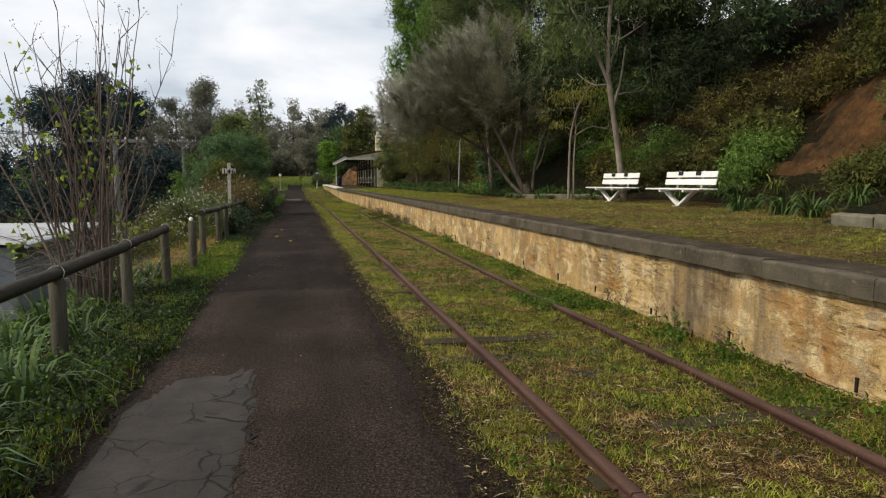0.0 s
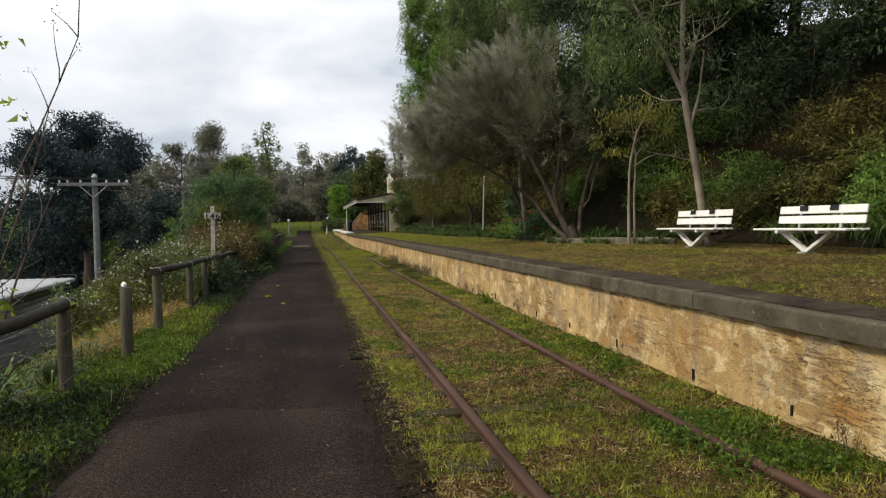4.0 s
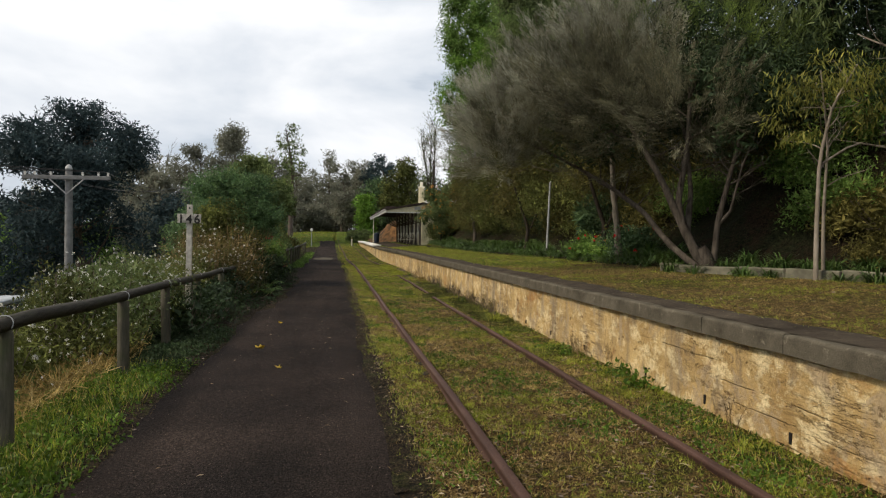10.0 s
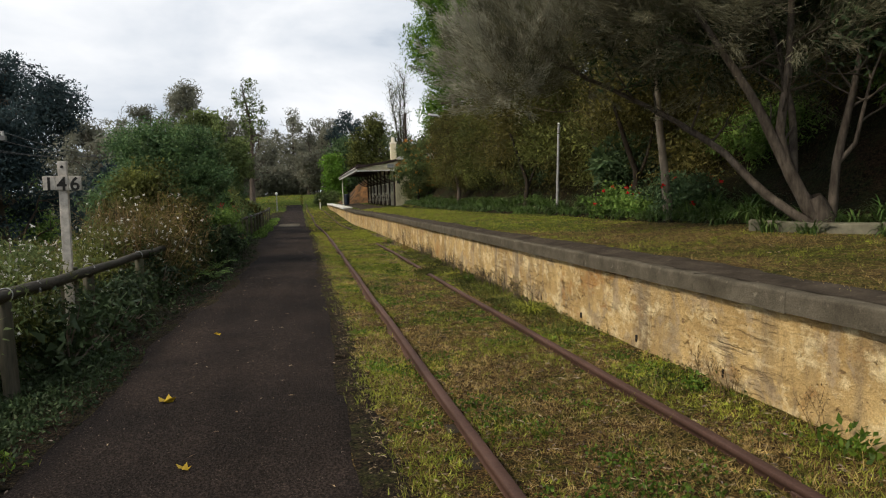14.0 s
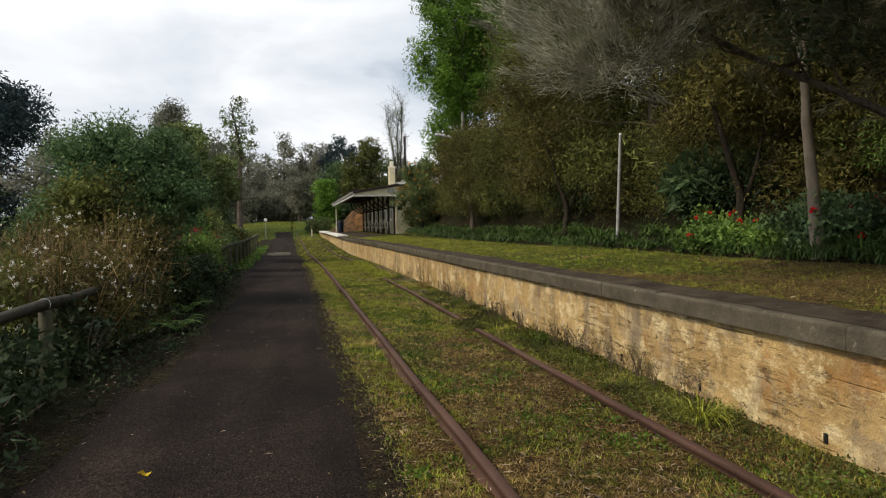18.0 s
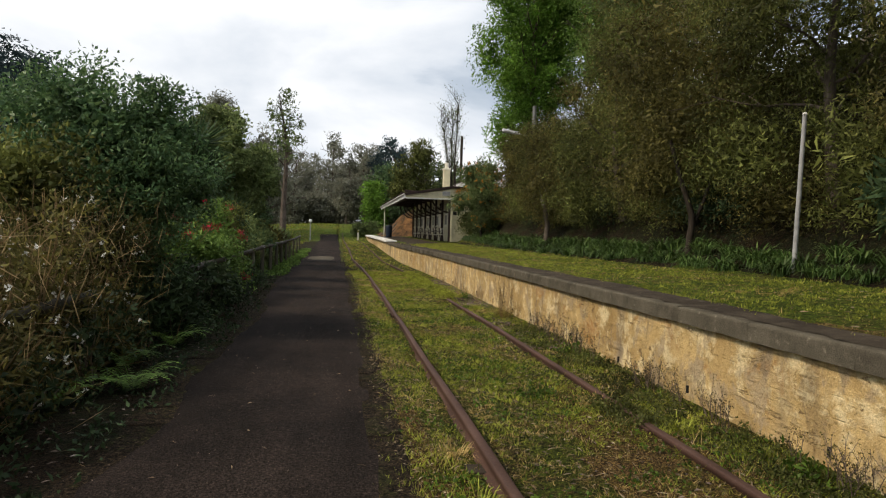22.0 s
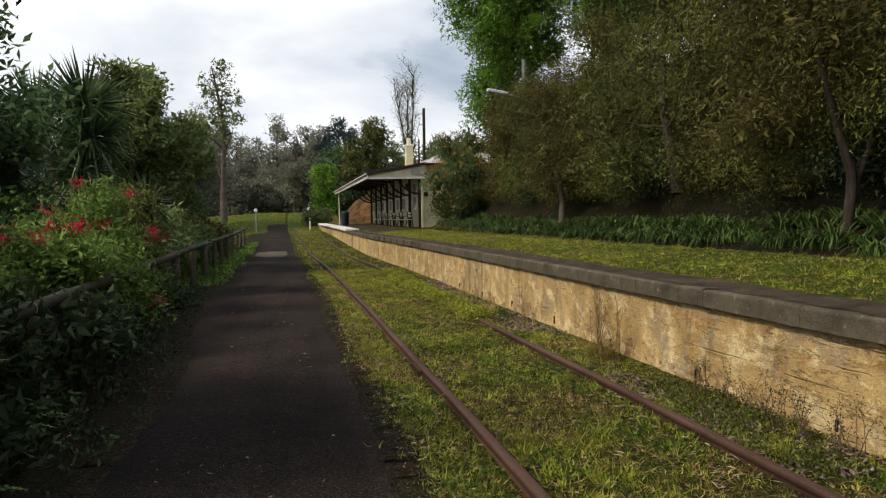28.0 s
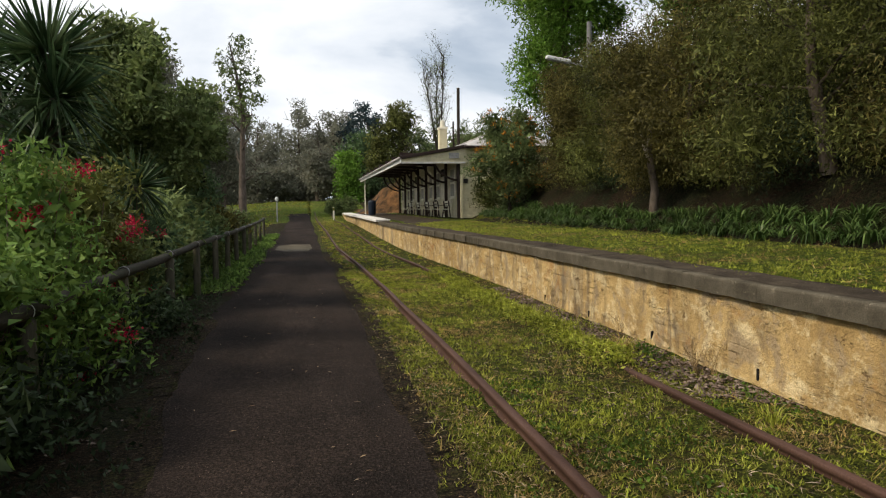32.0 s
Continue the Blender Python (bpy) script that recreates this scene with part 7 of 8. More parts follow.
def fern(at, seed):
    rng = np.random.default_rng(seed)
    t = thing("fern", pose(at[0], at[1], float(ground_z(at[0], at[1]))), "arching green fern at the shaded edge of the path", "fern", "ferns by the path")
    for k in range(13):
        a = k * 0.48 + rng.uniform(-.2, .2)
        out = np.array([math.cos(a), math.sin(a), 0])
        L = rng.uniform(0.42, 0.7)
        q = np.linspace(0.08, 1, 17)[:, None]
        p = out * L * q * 0.85 + np.array([0, 0, 1]) * (0.92 * L * q - 0.66 * L * q ** 2.2)
        side = np.array([-out[1], out[0], 0])
        g = [tube(p, np.linspace(0.004, 0.0015, 17), 3, False)]
        for s in (-1, 1):
            d = unit(np.tile(side * s + out * 0.35 + [0, 0, -0.15], (17, 1)) + rng.standard_normal((17, 3)) * 0.08)
            w = (0.19 * (1 - q) ** 0.7 + 0.02) * L
            sd = unit(np.cross(d, np.array([[0, 0, 1.0]])))
            v = np.stack([p, p + d * w * 0.45 + sd * 0.014, p + d * w, p + d * w * 0.45 - sd * 0.014], 1).reshape(-1, 3)
            g.append((v, np.arange(68).reshape(-1, 4)))
        part("frond", g, M["mid"], t)


for k, at in enumerate(((-1.82, 31.3), (-2.25, 32.6), (-2.05, 34.0), (-2.3, 35.6), (-2.4, 30.9))):
    fern(at, 220 + k)


# far trees beyond the fence and down the line
def far_tree(at, seed, label, mat, h, w, base, n=420, leaf=(0.42, 0.2), bark="bark_grey", lobn=14, k=0.34, clump=0.45, per=13, shell=0.4, name="distant_tree"):
    return tall_tree(at, seed, label, mat, h, w, base, n, leaf, bark, -0.2, lobn, k, name, 0.3, "distant trees", clump, per, shell)


far_tree((-13.9, 51.3), 300, "big dark conifer-like tree beyond the shed", "pine", 12.5, 4.0, 4.0, 1900, (0.17, 0.075), lobn=24, clump=0.24, per=20)
far_tree((-29, 70), 301, "big dark tree beyond the shed", "pine", 9.0, 5.5, 0.0, 700, (0.28, 0.14), lobn=18, per=16)
far_tree((-18.0, 62), 302, "mid-green tree behind the poles", "mid", 8.0, 4.0, 0.5, 420)
# gums with haze painted into their foliage colour
far_tree((-15.5, 92), 303, "dull hazed brown-green gum behind the poles", "haze", 13.0, 4.6, 0.0, 900, (0.24, 0.11), clump=0.32, per=18)
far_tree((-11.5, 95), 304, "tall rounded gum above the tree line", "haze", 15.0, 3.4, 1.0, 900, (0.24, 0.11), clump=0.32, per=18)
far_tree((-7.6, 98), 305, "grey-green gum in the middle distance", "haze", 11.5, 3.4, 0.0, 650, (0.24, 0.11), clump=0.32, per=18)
far_tree((-20.5, 90), 306, "dull hazed gum in the middle distance", "haze", 10.5, 4.0, 0.5, 420)
far_tree((-26, 100), 307, "dull hazed gum in the middle distance", "haze", 11.0, 5.0, 0.5, 420)
far_tree((-36, 80), 308, "dark tree on the far slope", "pine", 15.0, 6.0, 0.5, 520)
far_tree((-40, 60), 309, "dark tree on the far slope", "pine", 15.0, 6.0, 0.5, 520)
far_tree((-4.33, 80.2), 310, "slim upright tree with a few tufts of leaves", "gum", 13.3, 1.75, 6.0, 130, (0.18, 0.10), lobn=9, k=0.22, clump=0.24, shell=0.9)
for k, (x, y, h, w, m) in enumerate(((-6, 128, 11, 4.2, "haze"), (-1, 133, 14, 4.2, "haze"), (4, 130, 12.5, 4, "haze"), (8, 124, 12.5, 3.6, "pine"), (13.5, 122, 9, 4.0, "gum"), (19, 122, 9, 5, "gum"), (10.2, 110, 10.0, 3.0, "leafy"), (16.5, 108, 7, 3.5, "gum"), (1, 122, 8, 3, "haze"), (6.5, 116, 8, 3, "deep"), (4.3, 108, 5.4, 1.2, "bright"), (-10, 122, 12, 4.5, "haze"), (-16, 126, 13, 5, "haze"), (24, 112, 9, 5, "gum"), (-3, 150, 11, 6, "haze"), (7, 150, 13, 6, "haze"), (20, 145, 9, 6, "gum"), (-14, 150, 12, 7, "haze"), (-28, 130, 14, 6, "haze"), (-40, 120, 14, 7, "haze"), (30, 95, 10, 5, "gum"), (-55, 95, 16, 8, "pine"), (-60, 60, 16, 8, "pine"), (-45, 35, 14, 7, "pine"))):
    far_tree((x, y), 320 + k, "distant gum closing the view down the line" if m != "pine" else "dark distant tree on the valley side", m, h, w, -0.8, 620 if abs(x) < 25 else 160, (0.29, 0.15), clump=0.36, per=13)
# low growth takes the same painted haze as the gums above
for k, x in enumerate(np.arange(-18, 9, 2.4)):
    far_tree((float(x), 119 + 3 * math.sin(k * 2.1)), 360 + k, "low growth in hazed tones beneath the distant gums", "haze", 5.2 + 0.9 * math.sin(k * 1.7), 2.3, -0.8, 360, (0.30, 0.16), lobn=8, k=0.5, clump=0.4)
far_tree((-17.5, 56), 380, "dark growth below the big conifer", "pine", 8.5, 3.6, 0.0, 500, (0.24, 0.11), per=16)
far_tree((-12.0, 62), 381, "dark growth below the big conifer", "pine", 7.5, 3.2, 0.0, 450, (0.24, 0.11), per=16)
garden_clump("juniper", (2.9, 97.2), "low spreading grey-green shrub at the end of the platform", 351, [(0, 0, 0.8, 1.5, 1.3, 0.8), (0.9, 0.4, 1.0, 1.0, 1.0, 0.7), (-0.7, 0, 0.6, 1.0, 1.0, 0.6)], "gum", 420, (0.16, 0.05), None, "shrub")
# trees behind the start of the walk
for k, (x, y, h) in enumerate(((-9, -18, 10), (4, -26, 12), (12, -12, 10), (-18, -6, 11), (14, -3, 8))):
    far_tree((x, y), 350 + k, "leafy tree behind the start of the path", "mid", h, 4.5, 0.6, 130)


def bare_tree(at, h, seed):
    rng = np.random.default_rng(seed)
    t = thing("bare_tree", pose(at[0], at[1], float(ground_z(at[0], at[1])) - 0.1), "tall sparse tree with bare dark upright limbs", "tree")
    g, tips = [], []
    for k in range(3):
        p, r = limb((rng.uniform(-.2, .2), 0, 0), (rng.uniform(-.07, .07), rng.uniform(-.1, .1), 1), h * rng.uniform(0.8, 1), 0.15, 0.02, rng, 0.04, 12)
        g.append(tube(p, r, 7, False))
        for _ in range(30):
            i = rng.integers(4, 12)
            q, w = limb(p[i], (rng.uniform(-.8, .8), rng.uniform(-.8, .8), 1.5), rng.uniform(0.8, 2.4), 0.035, 0.01, rng, 0.14, 7, 0.05)
            g.append(tube(q, w, 4, False))
            tips += list(q[3:])
            for _ in range(3):
                q2, w2 = limb(q[rng.integers(2, 7)], (rng.uniform(-1, 1), rng.uniform(-1, 1), 1.0), rng.uniform(0.5, 1.4), 0.018, 0.006, rng, 0.16, 5)
                g.append(tube(q2, w2, 4, False))
                tips.append(q2[-1])
    part("branchwork", mesh_of("branchwork", g, M["bark_dark"], True), None, t)
    P = np.repeat(np.array(tips), 4, 0) + rng.standard_normal((len(tips) * 4, 3)) * 0.2
    part("leafage", [leaves(P, 0.2, 0.06, rng, (0, 0, -0.4))], M["gum"], t, "thin scatter of leaves", "stuff")


bare_tree((12.5, 97), 12.8, 400)

# ---- grass, weeds and litter ----
def scatter(n, x0, x1, y0, y1, rng, power=1.0):
    return rng.uniform(x0, x1, n), y0 + (y1 - y0) * rng.random(n) ** power


def patchy(x, y, s=1.0):
    return 0.5 + 0.5 * fractal(x, y, s) * 0.9 + 0.25 * fractal(x + 40, y - 13, s * 3.1)


def grass_sheet(name, label, n, xr, yr, seed, h, w, dry=0.45, keep=None, split=0.5, power=1.0, lean=0.55, per=7):
    """Grass in small tufts, green and straw by patches."""
    rng = np.random.default_rng(seed)
    x, y = scatter(n // per, *xr, *yr, rng, power)
    x = x + (bend(y) if xr[0] > 0.5 else 0)
    if keep is not None:
        ok = keep(x, y, rng)
        x, y = x[ok], y[ok]
    p = patchy(x, y, 0.8)
    tall = np.clip(0.45 + 0.75 * p + 0.42 * rng.standard_normal(len(x)), 0.2, 2.2)
    dry = dry(x, y) if callable(dry) else dry
    isdry = rng.random(len(x)) < np.clip(dry + (split - patchy(x + 7, y + 3, 1.4)) * 2.2, 0.04, 0.96)
    k = np.repeat(np.arange(len(x)), per)
    px, py = x[k] + rng.normal(0, 0.022, len(k)), y[k] + rng.normal(0, 0.022, len(k))
    P = np.stack([px, py, ground_z(px, py) - 0.006], 1)
    far = 1 + 0.8 * smooth(25, 50, py)
    hh, ww, dr = (h * tall[k])[:, None], (w * far)[:, None], isdry[k]
    a = blades(P[~dr], hh[~dr], ww[~dr], rng, lean)
    b = blades(P[dr], hh[dr] * 0.9, ww[dr] * 0.8, rng, lean * 1.7)
    ob = new(name, mesh_of(name, [a, b], [M["grass"], M["straw"]]))
    tagged(ob, label, "grass", kind="stuff")


def off_rails(x, y, rng):
    xx = x - bend(y)
    d = np.minimum(np.abs(xx - RAIL_L), np.abs(xx - RAIL_R))
    sleeper = np.abs(((y + 8.0) / 0.66) % 1 - 0.5) > 0.40
    ballast = (y > 37) & (xx > 2.95) & (rng.random(len(x)) < 0.75) & (fractal(x, y, 0.35) > -0.4)
    return (d > 0.05 + 0.02 * rng.standard_normal(len(x))) & ~(sleeper & (xx > 0.95) & (xx < 3.1) & (rng.random(len(x)) < np.where(y < 14, 0.62, 0.15))) & ~ballast & (xx > 0.70 + 0.04 * np.sin(y * 1.1) + 0.13 * rng.standard_normal(len(x)))


def track_dry(x, y):
    """Share of straw: most in the middle stretch, between the rails."""
    return 0.38 + 0.50 * smooth(10, 14, y) * (1 - smooth(25, 34, y)) * np.exp(-((x - 2.1) / 0.95) ** 4) - 0.14 * smooth(26, 32, y)


grass_sheet("track_grass", "short mixed green and straw grass between the rails", 330000, (0.45, 3.66), (2.5, 24), 500, 0.055, 0.0075, track_dry, off_rails, lean=0.95)
grass_sheet("track_grass", "short mixed green and straw grass between the rails", 270000, (0.45, 3.66), (24, 52), 501, 0.052, 0.0085, track_dry, off_rails, lean=0.95)
grass_sheet("track_grass", "short grass between the rails far down the line", 30000, (0.5, 3.66), (52, 96), 502, 0.06, 0.02, 0.3, off_rails)


def on_lawn(x, y, rng):
    return (x < bed_edge(y) + 0.15) & (x > FACE + bend(y) + 0.40 + 0.05 * np.sin(y * 0.6) + 0.04 * np.sin(y * 2.1) + 0.06 * rng.standard_normal(len(x)))


grass_sheet("platform_grass", "mown lawn on the platform, green mixed with straw", 190000, (3.9, 9.0), (5, 28), 503, 0.05, 0.0080, 0.70, on_lawn, lean=1.3)
grass_sheet("platform_grass", "mown green lawn on the platform", 130000, (3.9, 7.6), (28, 63), 504, 0.045, 0.011, 0.18, on_lawn, lean=0.9)
grass_sheet("far_grass", "green lawn rising beyond the end of the line", 30000, (-14, 0.4), (70, 112), 505, 0.08, 0.05, 0.1, lambda x, y, r: (x < -2.9) | (y > 97))


def tall_grass(name, label, n, xr, yr, seed, h, w, keep=None):
    rng = np.random.default_rng(seed)
    x, y = scatter(n, *xr, *yr, rng)
    if keep is not None:
        ok = keep(x, y, rng)
        x, y = x[ok], y[ok]
    P = np.stack([x, y, ground_z(x, y) - 0.01], 1)
    hh = (h * (0.4 + 0.9 * np.clip(patchy(x, y, 1.1), 0, 1.2)))[:, None]
    dry = rng.random(len(x)) < 0.22
    a, b = blades(P[~dry], hh[~dry], w, rng, 0.4), blades(P[dry], hh[dry] * 1.2, w * 0.8, rng, 0.5)
    tagged(new(name, mesh_of(name, [a, b], [M["grass"], M["straw"]])), label, "grass", kind="stuff")


def litter(name, label, n, xr, yr, seed, size, mat, on_path=True, power=1.0):
    rng = np.random.default_rng(seed)
    x, y = scatter(n, *xr, *yr, rng, power)
    z = (path_z(x, y) if on_path else ground_z(x, y)) + 0.006
    a = rng.uniform(0, 6.28, n)
    d = np.stack([np.cos(a), np.sin(a), rng.normal(0, 0.08, n)], 1)
    s = np.stack([-np.sin(a), np.cos(a), rng.normal(0, 0.25, n)], 1)
    L, W = size[0] * rng.uniform(0.5, 1.4, (n, 1)), size[1] * rng.uniform(0.6, 1.3, (n, 1))
    P = np.stack([x, y, z], 1)
    v = np.stack([P, P + d * L * 0.5 + s * W / 2 + [0, 0, 0.004], P + d * L, P + d * L * 0.5 - s * W / 2 + [0, 0, 0.006]], 1).reshape(-1, 3)
    tagged(new(name, mesh_of(name, [(v, np.arange(4 * n).reshape(-1, 4))], M[mat])), label, "litter", kind="stuff")


def weeds(name, label, n, xr, yr, seed, size, mat, hmax, power=1.0, keep=None):
    """Broad low leaves in tufts."""
    rng = np.random.default_rng(seed)
    x, y = scatter(n, *xr, *yr, rng, power)
    if keep is not None:
        ok = keep(x, y, rng)
        x, y = x[ok], y[ok]
    k = 7
    p = np.clip(patchy(x, y, 1.3), 0.1, 1.3)
    P = np.stack([x, y, ground_z(x, y)], 1)
    P = np.repeat(P, k, 0)
    hgt = np.repeat(hmax * p, k) * rng.random(len(P))
    P = P + np.stack([rng.normal(0, 0.05, len(P)), rng.normal(0, 0.05, len(P)), hgt], 1)
    g = leaves(P, size[0], size[1], rng, (0, 0, 0.35), 1.0)
    tagged(new(name, mesh_of(name, [g], M[mat])), label, "weeds", kind="stuff")


verge = lambda x, y, r: x < -1.80 + 0.09 * np.sin(y * 0.9) + 0.06 * np.sin(y * 2.3 + 1) + 0.10 * r.standard_normal(len(x)) + 0.4 * smooth(24, 30, y) * (1 - smooth(38, 44, y))
weeds("verge_weeds", "lush green weeds crowding the edge of the path", 2500, (-3.1, -1.6), (2.0, 12.5), 510, (0.05, 0.024), "weed", 0.24, keep=verge)
weeds("verge_weeds", "dark nettles crowding the edge of the path", 3600, (-3.1, -1.7), (2.0, 12.5), 508, (0.055, 0.024), "shade_dark", 0.30, keep=verge)
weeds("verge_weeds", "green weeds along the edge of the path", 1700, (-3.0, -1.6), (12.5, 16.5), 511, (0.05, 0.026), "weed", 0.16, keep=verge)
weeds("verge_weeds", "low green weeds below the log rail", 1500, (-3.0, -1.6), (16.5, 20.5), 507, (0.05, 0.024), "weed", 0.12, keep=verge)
# shade of bushes and fence coloured into the next two weed sheets
weeds("verge_weeds", "dark weeds in the shade of the daisy bushes", 1500, (-3.0, -1.6), (20, 24), 509, (0.05, 0.024), "shade_dark", 0.13, keep=verge)
weeds("verge_weeds", "dull low weeds in the shade of the fence", 800, (-3.0, -1.3), (23.5, 48), 512, (0.07, 0.03), "shade_dark", 0.12, keep=verge)
weeds("verge_weeds", "low weeds along the far fence", 1500, (-3.2, -1.7), (48, 72), 513, (0.12, 0.06), "mid", 0.16, keep=verge)
tall_grass("verge_grass", "long green grass along the edge of the path", 15000, (-3.2, -1.6), (2.0, 20.5), 530, 0.17, 0.008, verge)
tall_grass("wall_grass", "tufts of grass along the foot of the wall", 9000, (2.95, 3.66), (3.5, 36), 531, 0.10, 0.008, lambda x, y, r: patchy(x, y, 1.2) > 0.55)
tall_grass("edge_grass", "loose tufts of green and straw grass beside the path", 11000, (0.66, 1.17), (2.5, 42), 532, 0.085, 0.007, lambda x, y, r: patchy(x, y, 2.1) > 0.47)
tall_grass("track_tufts", "scattered grass tufts between the rails", 11000, (1.33, 2.68), (2.5, 42), 533, 0.075, 0.007, lambda x, y, r: patchy(x + 5, y, 2.4) > 0.60)
litter("track_bark", "dark bark and soil crumbs between the rails", 5200, (1.3, 3.6), (3, 42), 558, (0.045, 0.014), "mulch", False)
weeds("slope_weeds", "rank growth on the slope below the fence", 1900, (-8.5, -3.0), (3, 34), 514, (0.16, 0.05), "mid", 0.40)
weeds("slope_weeds", "rank growth on the slope below the fence", 1500, (-9, -3.2), (34, 72), 515, (0.18, 0.06), "deep", 0.5)
wallfoot = lambda x, y, r: (x > 3.05 + 0.25 * np.sin(y * 0.8) + 0.15 * r.standard_normal(len(x))) & (x < 3.66) & (patchy(x, y, 0.9) > 0.5)
weeds("wall_weeds", "green weeds along the foot of the platform wall", 2200, (2.85, 3.66), (3.5, 18), 516, (0.035, 0.02), "weed", 0.06, keep=wallfoot)
weeds("wall_weeds", "green weeds along the foot of the platform wall", 1300, (2.85, 3.66), (18, 25), 517, (0.035, 0.02), "leafy", 0.07, keep=wallfoot)
weeds("wall_weeds", "rank weeds crowding the foot of the wall", 2800, (2.95, 3.66), (24.5, 36), 525, (0.035, 0.018), "leafy", 0.11, keep=lambda x, y, r: (x > 3.02 + 0.14 * np.sin(y * 0.9)) & (patchy(x, y, 0.9) > 0.33))
weeds("rail_weeds", "green weeds grown over the rail", 420, (2.5, 3.4), (9.0, 10.4), 528, (0.04, 0.024), "weed", 0.13)
weeds("rail_weeds", "weeds grown over the rail", 330, (2.58, 2.95), (29.6, 30.6), 526, (0.04, 0.018), "leafy", 0.12)
weeds("rail_weeds", "grass and weeds grown over the rail", 1300, (2.55, 3.0), (40, 50), 527, (0.06, 0.02), "grass", 0.14)
clover = lambda x, y, r: (np.abs(x - RAIL_L) > 0.07) & (np.abs(x - RAIL_R) > 0.07) & (patchy(x, y, 1.7) > 0.60)
weeds("track_weeds", "clover patches in the grass between the rails", 12000, (0.75, 3.6), (3, 40), 518, (0.03, 0.024), "weed", 0.045, keep=clover)
weeds("slope_grass", "long dry grass below the fence", 900, (-4.2, -2.7), (15, 22), 519, (0.28, 0.012), "straw", 0.30)


def weed_stalks(y0, y1, n, seed, h, label, mat="twig", x=3.55):
    """Thin seeding stalks that stand against the wall."""
    rng = np.random.default_rng(seed)
    for k in range(n):
        yy, xx = rng.uniform(y0, y1), x + rng.uniform(-0.15, 0.06)
        t = thing("weed_stalk", pose(xx, yy, float(ground_z(xx, yy))), label, "weed", "stalks by the wall")
        g, tips = [], []
        for _ in range(5):
            p, r = limb((rng.uniform(-.04, .04), rng.uniform(-.05, .05), -0.02), (rng.uniform(-.25, .1), rng.uniform(-.35, .35), 1), h * rng.uniform(0.6, 1.1), 0.004, 0.0015, rng, 0.10, 7)
            g.append(tube(p, r, 3, False))
            tips += list(p[2:])
            for _ in range(2):
                q, w = limb(p[rng.integers(2, 6)], (rng.uniform(-.6, .3), rng.uniform(-.8, .8), 0.8), h * 0.35, 0.0025, 0.001, rng, 0.15, 4)
                g.append(tube(q, w, 3, False))
                tips += list(q[1:])
        part("stalk_mass", g, M[mat], t, kind="stuff")
        P = np.repeat(np.array(tips), 2, 0) + rng.standard_normal((len(tips) * 2, 3)) * 0.012
        part("leafage", [leaves(P, 0.02, 0.009, rng)], M[mat if mat == "dry" else "olive"], t, kind="stuff")


weed_stalks(5.5, 9.5, 7, 520, 0.32, "thin dry seeding weed against the wall")
weed_stalks(16.0, 21.5, 6, 521, 0.32, "thin dry seeding weed against the wall", "dry")
weed_stalks(25.0, 35.5, 46, 522, 0.36, "thin dry seeding weed against the wall")
weed_stalks(37.0, 37.5, 4, 523, 0.85, "tall thin dry grass stalks against the wall", "dry", 3.45)
plant_tussocks("grass_tussock", [(3.36, 37.25), (3.2, 41.05), (3.3, 24.6)], 543, "thick green grass tussock at the foot of the wall", "grass", 150, 0.36, 0.007, 1.0, "grass tussocks", 2)
plant_tussocks("dry_tuft", [(3.4, 37.2), (3.22, 41.0)], 542, "fountain-like tuft of long pale grass against the wall", "straw", 150, 0.50, 0.005, 0.8, "dry tufts by the wall", 3)
plant_tussocks("dry_tuft", [(2.60, 29.72), (2.68, 30.45), (1.02, 29.1)], 545, "low tuft of pale grass growing over the rail", "straw", 110, 0.26, 0.005, 1.1, "dry tufts by the rail", 3)
weed_stalks(39, 46, 6, 524, 0.36, "thin dry seeding weed against the wall", "dry")


def leafy_weed(x, y, s, seed):
    rng = np.random.default_rng(seed)
    P = np.stack([rng.normal(0, 0.07 * s, 90), rng.normal(0, 0.09 * s, 90), np.abs(rng.normal(0.04, 0.06 * s, 90))], 1)
    t = thing("broadleaf_weed", pose(x, y, float(ground_z(x, y))), "broad-leaved green weed growing by the wall", "weed", "broad weeds by the wall")
    part("leafage", [leaves(P, 0.06 * s, 0.028 * s, rng, (0, 0, 0.7))], M["weed"], t, kind="stuff")


for k, (x, y, s) in enumerate(((3.45, 18.4, 1.5), (3.5, 19.0, 1.2), (3.3, 7.4, 1.4), (3.45, 6.6, 1.2), (3.4, 20.6, 0.9), (3.2, 12.2, 0.9), (3.4, 33.2, 1.1), (3.35, 28.4, 1.0), (2.2, 30.8, 1.0), (3.3, 40.6, 1.0), (3.5, 4.9, 1.1))):
    leafy_weed(x, y, s, 530 + k)
plant_tussocks("grass_tussock", [(3.05, 29.6), (3.15, 38.4), (3.0, 36.9), (1.05, 28.2), (3.1, 33.9), (1.05, 35.8), (3.2, 42.5), (2.1, 34.6), (3.3, 16.2)], 541, "loose tussock of long grass beside the rail", "grass", 60, 0.30, 0.008, 0.9, "grass tussocks", 3)


litter("path_litter", "pale fallen leaves and bark strips scattered on the path", 260, (-1.75, 0.5), (2, 48), 550, (0.055, 0.009), "leaf_fall")
litter("path_litter", "fine pale grit and twigs on the path", 2600, (-1.75, 0.6), (2, 40), 551, (0.011, 0.006), "mulch")
litter("edge_grit", "dark crumbs of asphalt and soil along the grassy edge", 3000, (0.40, 0.85), (2.5, 46), 556, (0.016, 0.012), "crack", False)
litter("edge_grit", "brown crumbs of soil and bark along the grassy edge", 5200, (0.5, 1.1), (2.5, 46), 557, (0.040, 0.010), "leaf_fall", False)
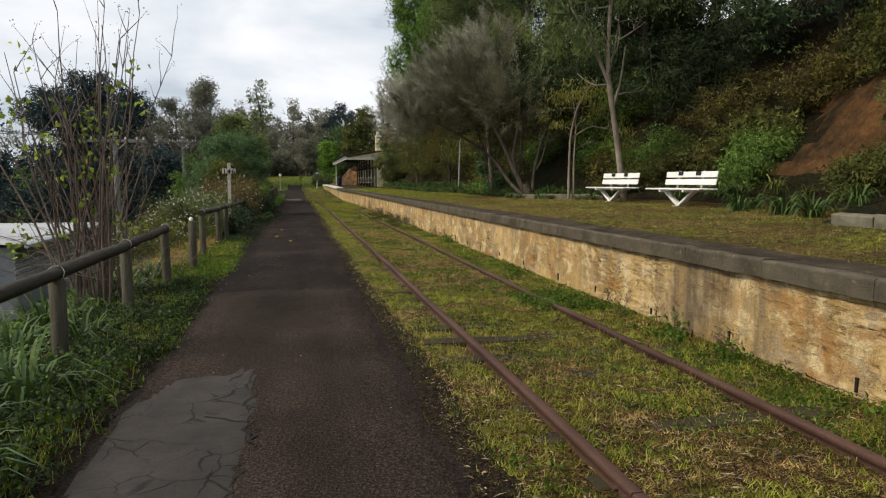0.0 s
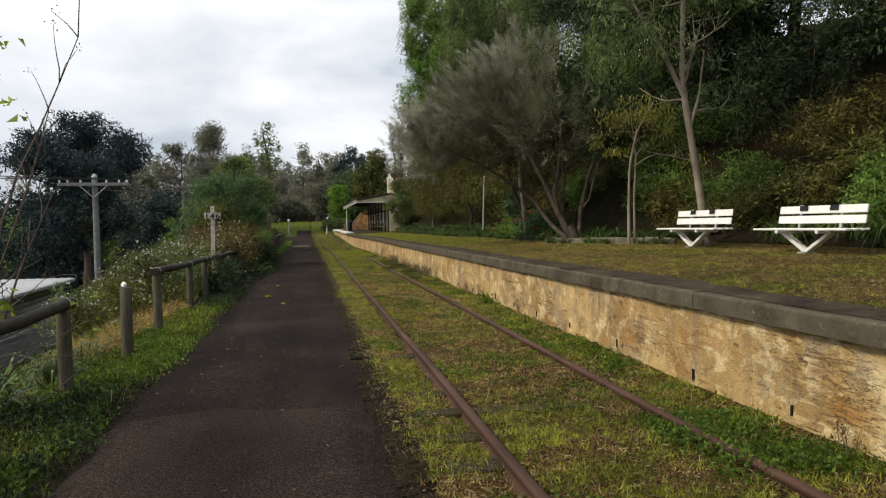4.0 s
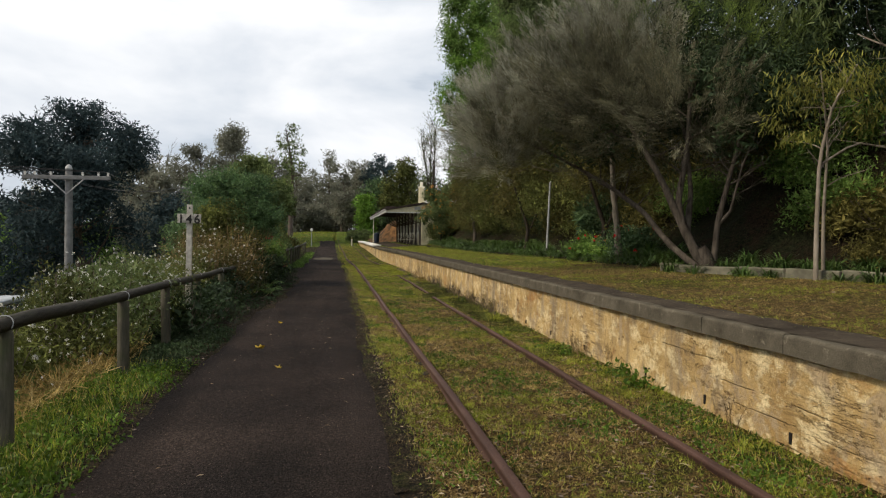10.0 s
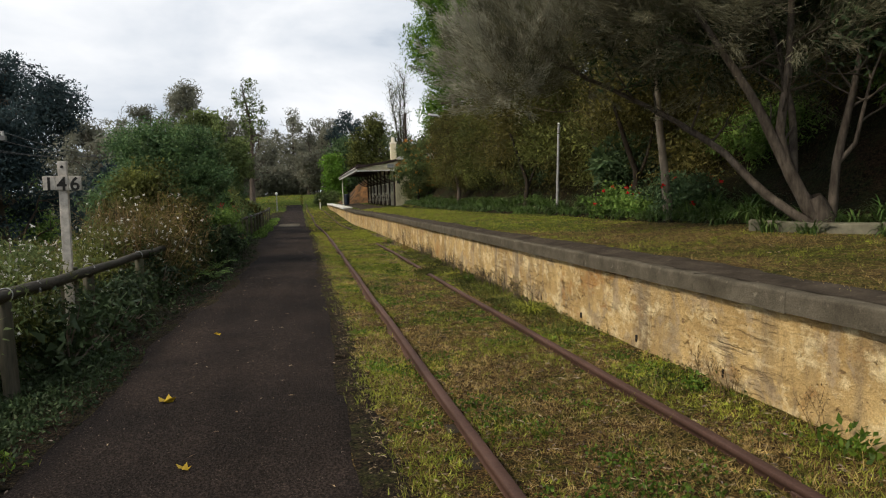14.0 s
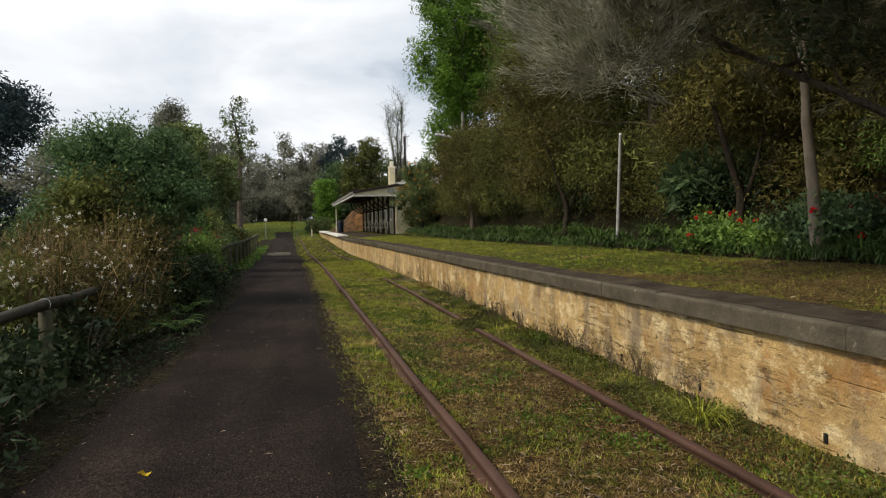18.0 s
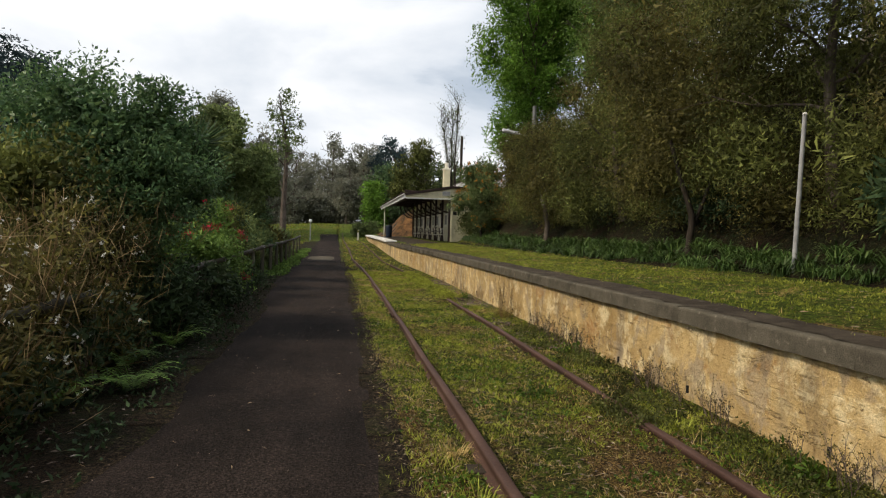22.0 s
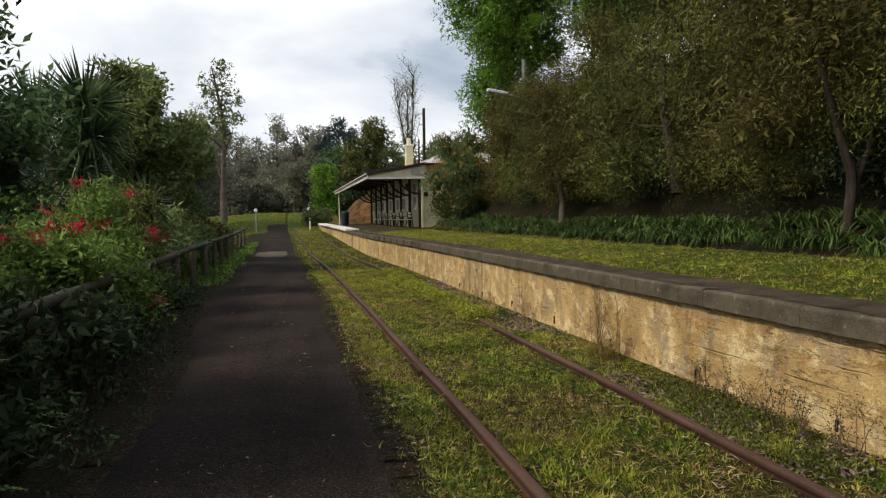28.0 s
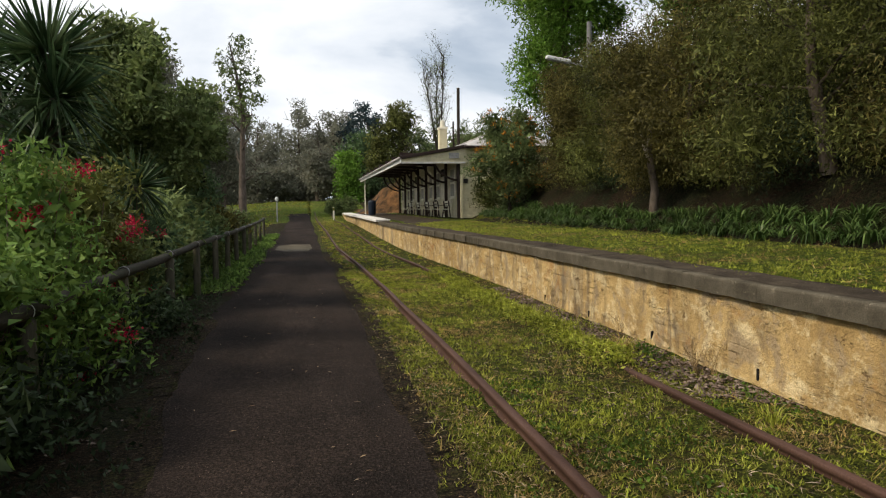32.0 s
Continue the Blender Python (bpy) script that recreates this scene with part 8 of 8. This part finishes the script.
litter("edge_litter", "brown dead leaves along the shaded path edge", 800, (-2.5, -1.5), (16, 40), 552, (0.06, 0.02), "mulch", False)
litter("lawn_litter", "dead leaves on the platform lawn", 900, (4.3, 8.5), (6, 40), 553, (0.07, 0.02), "leaf_fall", False)
litter("track_litter", "dead leaves and straw between the rails", 15000, (0.65, 3.6), (3, 42), 554, (0.085, 0.006), "leaf_fall", False)
for x, y, s in ((-1.03, 21.5, 0.13), (-0.62, 19.9, 0.07), (-0.95, 24.4, 0.06)):
    rng = np.random.default_rng(int(y * 10))
    single("fallen_leaf", [leaves(np.array([(0, 0, 0.01), (0.02, 0.01, 0.012), (0.0, -0.02, 0.015)]), s, s * 0.55, rng, dirs=np.array([(1, 0.3, 0.12), (-1, 0.5, 0.15), (0.2, 1, 0.1)], float))], M["yellow_leaf"], "bright yellow fallen leaf on the path", "leaf", m=pose(x, y, float(path_z(x, y)) + 0.004))


def stones():
    """Bark chips that lie beside the right-hand rail."""
    rng = np.random.default_rng(560)
    n = 4200
    x, y = rng.uniform(2.92, 3.64, n), rng.uniform(33.5, 47, n)
    ok = fractal(x, y, 0.35) > -0.5
    x, y = x[ok], y[ok]
    n = len(x)
    base = np.array([(1, 0, 0), (-1, 0, 0), (0, 1, 0), (0, -1, 0), (0, 0, 0.4), (0, 0, -0.4)], float)
    F = np.array([(0, 2, 4), (2, 1, 4), (1, 3, 4), (3, 0, 4), (2, 0, 5), (1, 2, 5), (3, 1, 5), (0, 3, 5)])
    s = rng.uniform(0.010, 0.030, (n, 1, 1))
    q = base[None] * np.array([1.9, 0.65, 0.7]) * s * rng.uniform(0.6, 1.4, (n, 6, 1)) + rng.normal(0, 0.15, (n, 6, 3)) * s
    a = rng.uniform(0, 6.28, (n, 1))
    q = np.stack([q[..., 0] * np.cos(a) - q[..., 1] * np.sin(a), q[..., 0] * np.sin(a) + q[..., 1] * np.cos(a), q[..., 2] + q[..., 0] * rng.normal(0, 0.3, (n, 1))], -1)
    v = q + np.stack([x, y, ground_z(x, y) + 0.012], 1)[:, None]
    f = (np.arange(n)[:, None, None] * 6 + F[None]).reshape(-1, 3)
    tagged(new("bark_mulch", mesh_of("bark_mulch", [(v.reshape(-1, 3), f)], M["mulch"])), "grey-brown bark chips strewn beside the rail", "mulch", kind="stuff")


stones()


def path_layer():
    """The newer, rougher top layer of the path near its start, with a broken step along one side."""
    rng = np.random.default_rng(571)
    ys = np.arange(-6, 11.5, 0.06)
    rag = lambda k: np.convolve(rng.standard_normal(len(ys)), np.ones(k) / k, "same")
    le, re = -1.66 + 0.10 * rag(9), 0.40 + 0.05 * np.sin(ys * 0.8) + 0.05 * rag(5) + 0.10 * rag(25)
    t = np.array([0.0, 0.02, 0.2, 0.4, 0.6, 0.8, 0.985, 1.0])
    X = le[:, None] * (1 - t) + re[:, None] * t
    Y = ys[:, None] + 0 * t
    Y[-1] += 0.08 * rng.standard_normal(len(t))
    Z = path_z(X, Y) + np.array([-0.006, 0.010, 0.011, 0.011, 0.011, 0.011, 0.012, -0.006])
    n = len(t)
    i, j = np.meshgrid(np.arange(n - 1), np.arange(len(ys) - 1))
    a = (j * n + i).ravel()
    me = mesh_of("path_layer", [(np.stack([X, Y, Z], -1).reshape(-1, 3), np.stack([a, a + 1, a + n + 1, a + n], 1))], M["gravel_layer"], True)
    tagged(new("path_layer", me), "brown gravelly top layer of the path with a broken edge", "path", kind="structure")


path_layer()


def path_patch():
    rng = np.random.default_rng(570)
    t = thing("path_patch", pose(0, 0, 0), "smooth grey repair patch in the path, badly cracked", "patch", kind="structure")
    part("surface", [flat_blob(-1.16, 5.35, 0.47, 1.8, rng, 0.016, 0.14, 72, 0.45)], M["patch"], t)
    for k in range(11):
        x, y = -0.84 + rng.uniform(-0.12, 0.14), 4.3 + 0.24 * k
        p = [np.array([x, y])]
        for _ in range(7):
            p.append(p[-1] + [rng.normal(0, 0.05), rng.uniform(0.02, 0.10)])
        p = np.array(p)
        z = path_z(p[:, 0], p[:, 1]) + 0.0195
        w = np.array([0.004, 0.01, 0.016, 0.02, 0.016, 0.012, 0.008, 0.003]) * rng.uniform(0.8, 1.7)
        side = np.array([1.0, 0.2])
        a = np.column_stack([p - side * w[:, None] / 2, z])
        b = np.column_stack([p + side * w[:, None] / 2, z])
        i = np.arange(7)
        part("crack", [(np.concatenate([a, b]), np.stack([i, i + 8, i + 9, i + 1], 1))], M["crack"], t, "dark open crack")
    far = thing("path_patch", pose(0, 0, 0), "pale worn patch in the path far down the line", "patch", kind="structure")
    part("surface", [flat_blob(-0.75, 62.5, 0.75, 2.2, rng, 0.008, 0.12)], M["coping"], far)


path_patch()


# bricks that show where the render has come away
def wall_bricks():
    rng = np.random.default_rng(580)
    wall = bpy.data.objects["wall_platform"]
    meshes = []
    for k in range(4):
        b = box(0.012, 0.222, 0.072, bevel=0.006, wobble=0.0022)
        me = bpy.data.meshes.new("brick")
        b.to_mesh(me)
        b.free()
        me.materials.append(M["render"])
        meshes.append(me)
    n = 0
    for row in range(9):
        z = 0.03 + 0.086 * row
        for y in np.arange(22.0 + 0.12 * (row % 2), 46, 0.24):
            if fractal(y * 0.55, z * 2.0 + 3, 1.0) + 0.35 * fractal(y * 2.3, z * 6) > 0.62 and n < 300 and rng.random() < 0.5:
                ob = new("brick", meshes[n % 4])
                ob.parent = wall
                ob.matrix_world = pose(FACE - 0.002 + float(bend(y)) + rng.uniform(-0.002, 0.003), y, z, rng.uniform(-0.6, 0.6), 0, rng.uniform(-0.6, 0.6))
                n += 1


wall_bricks()
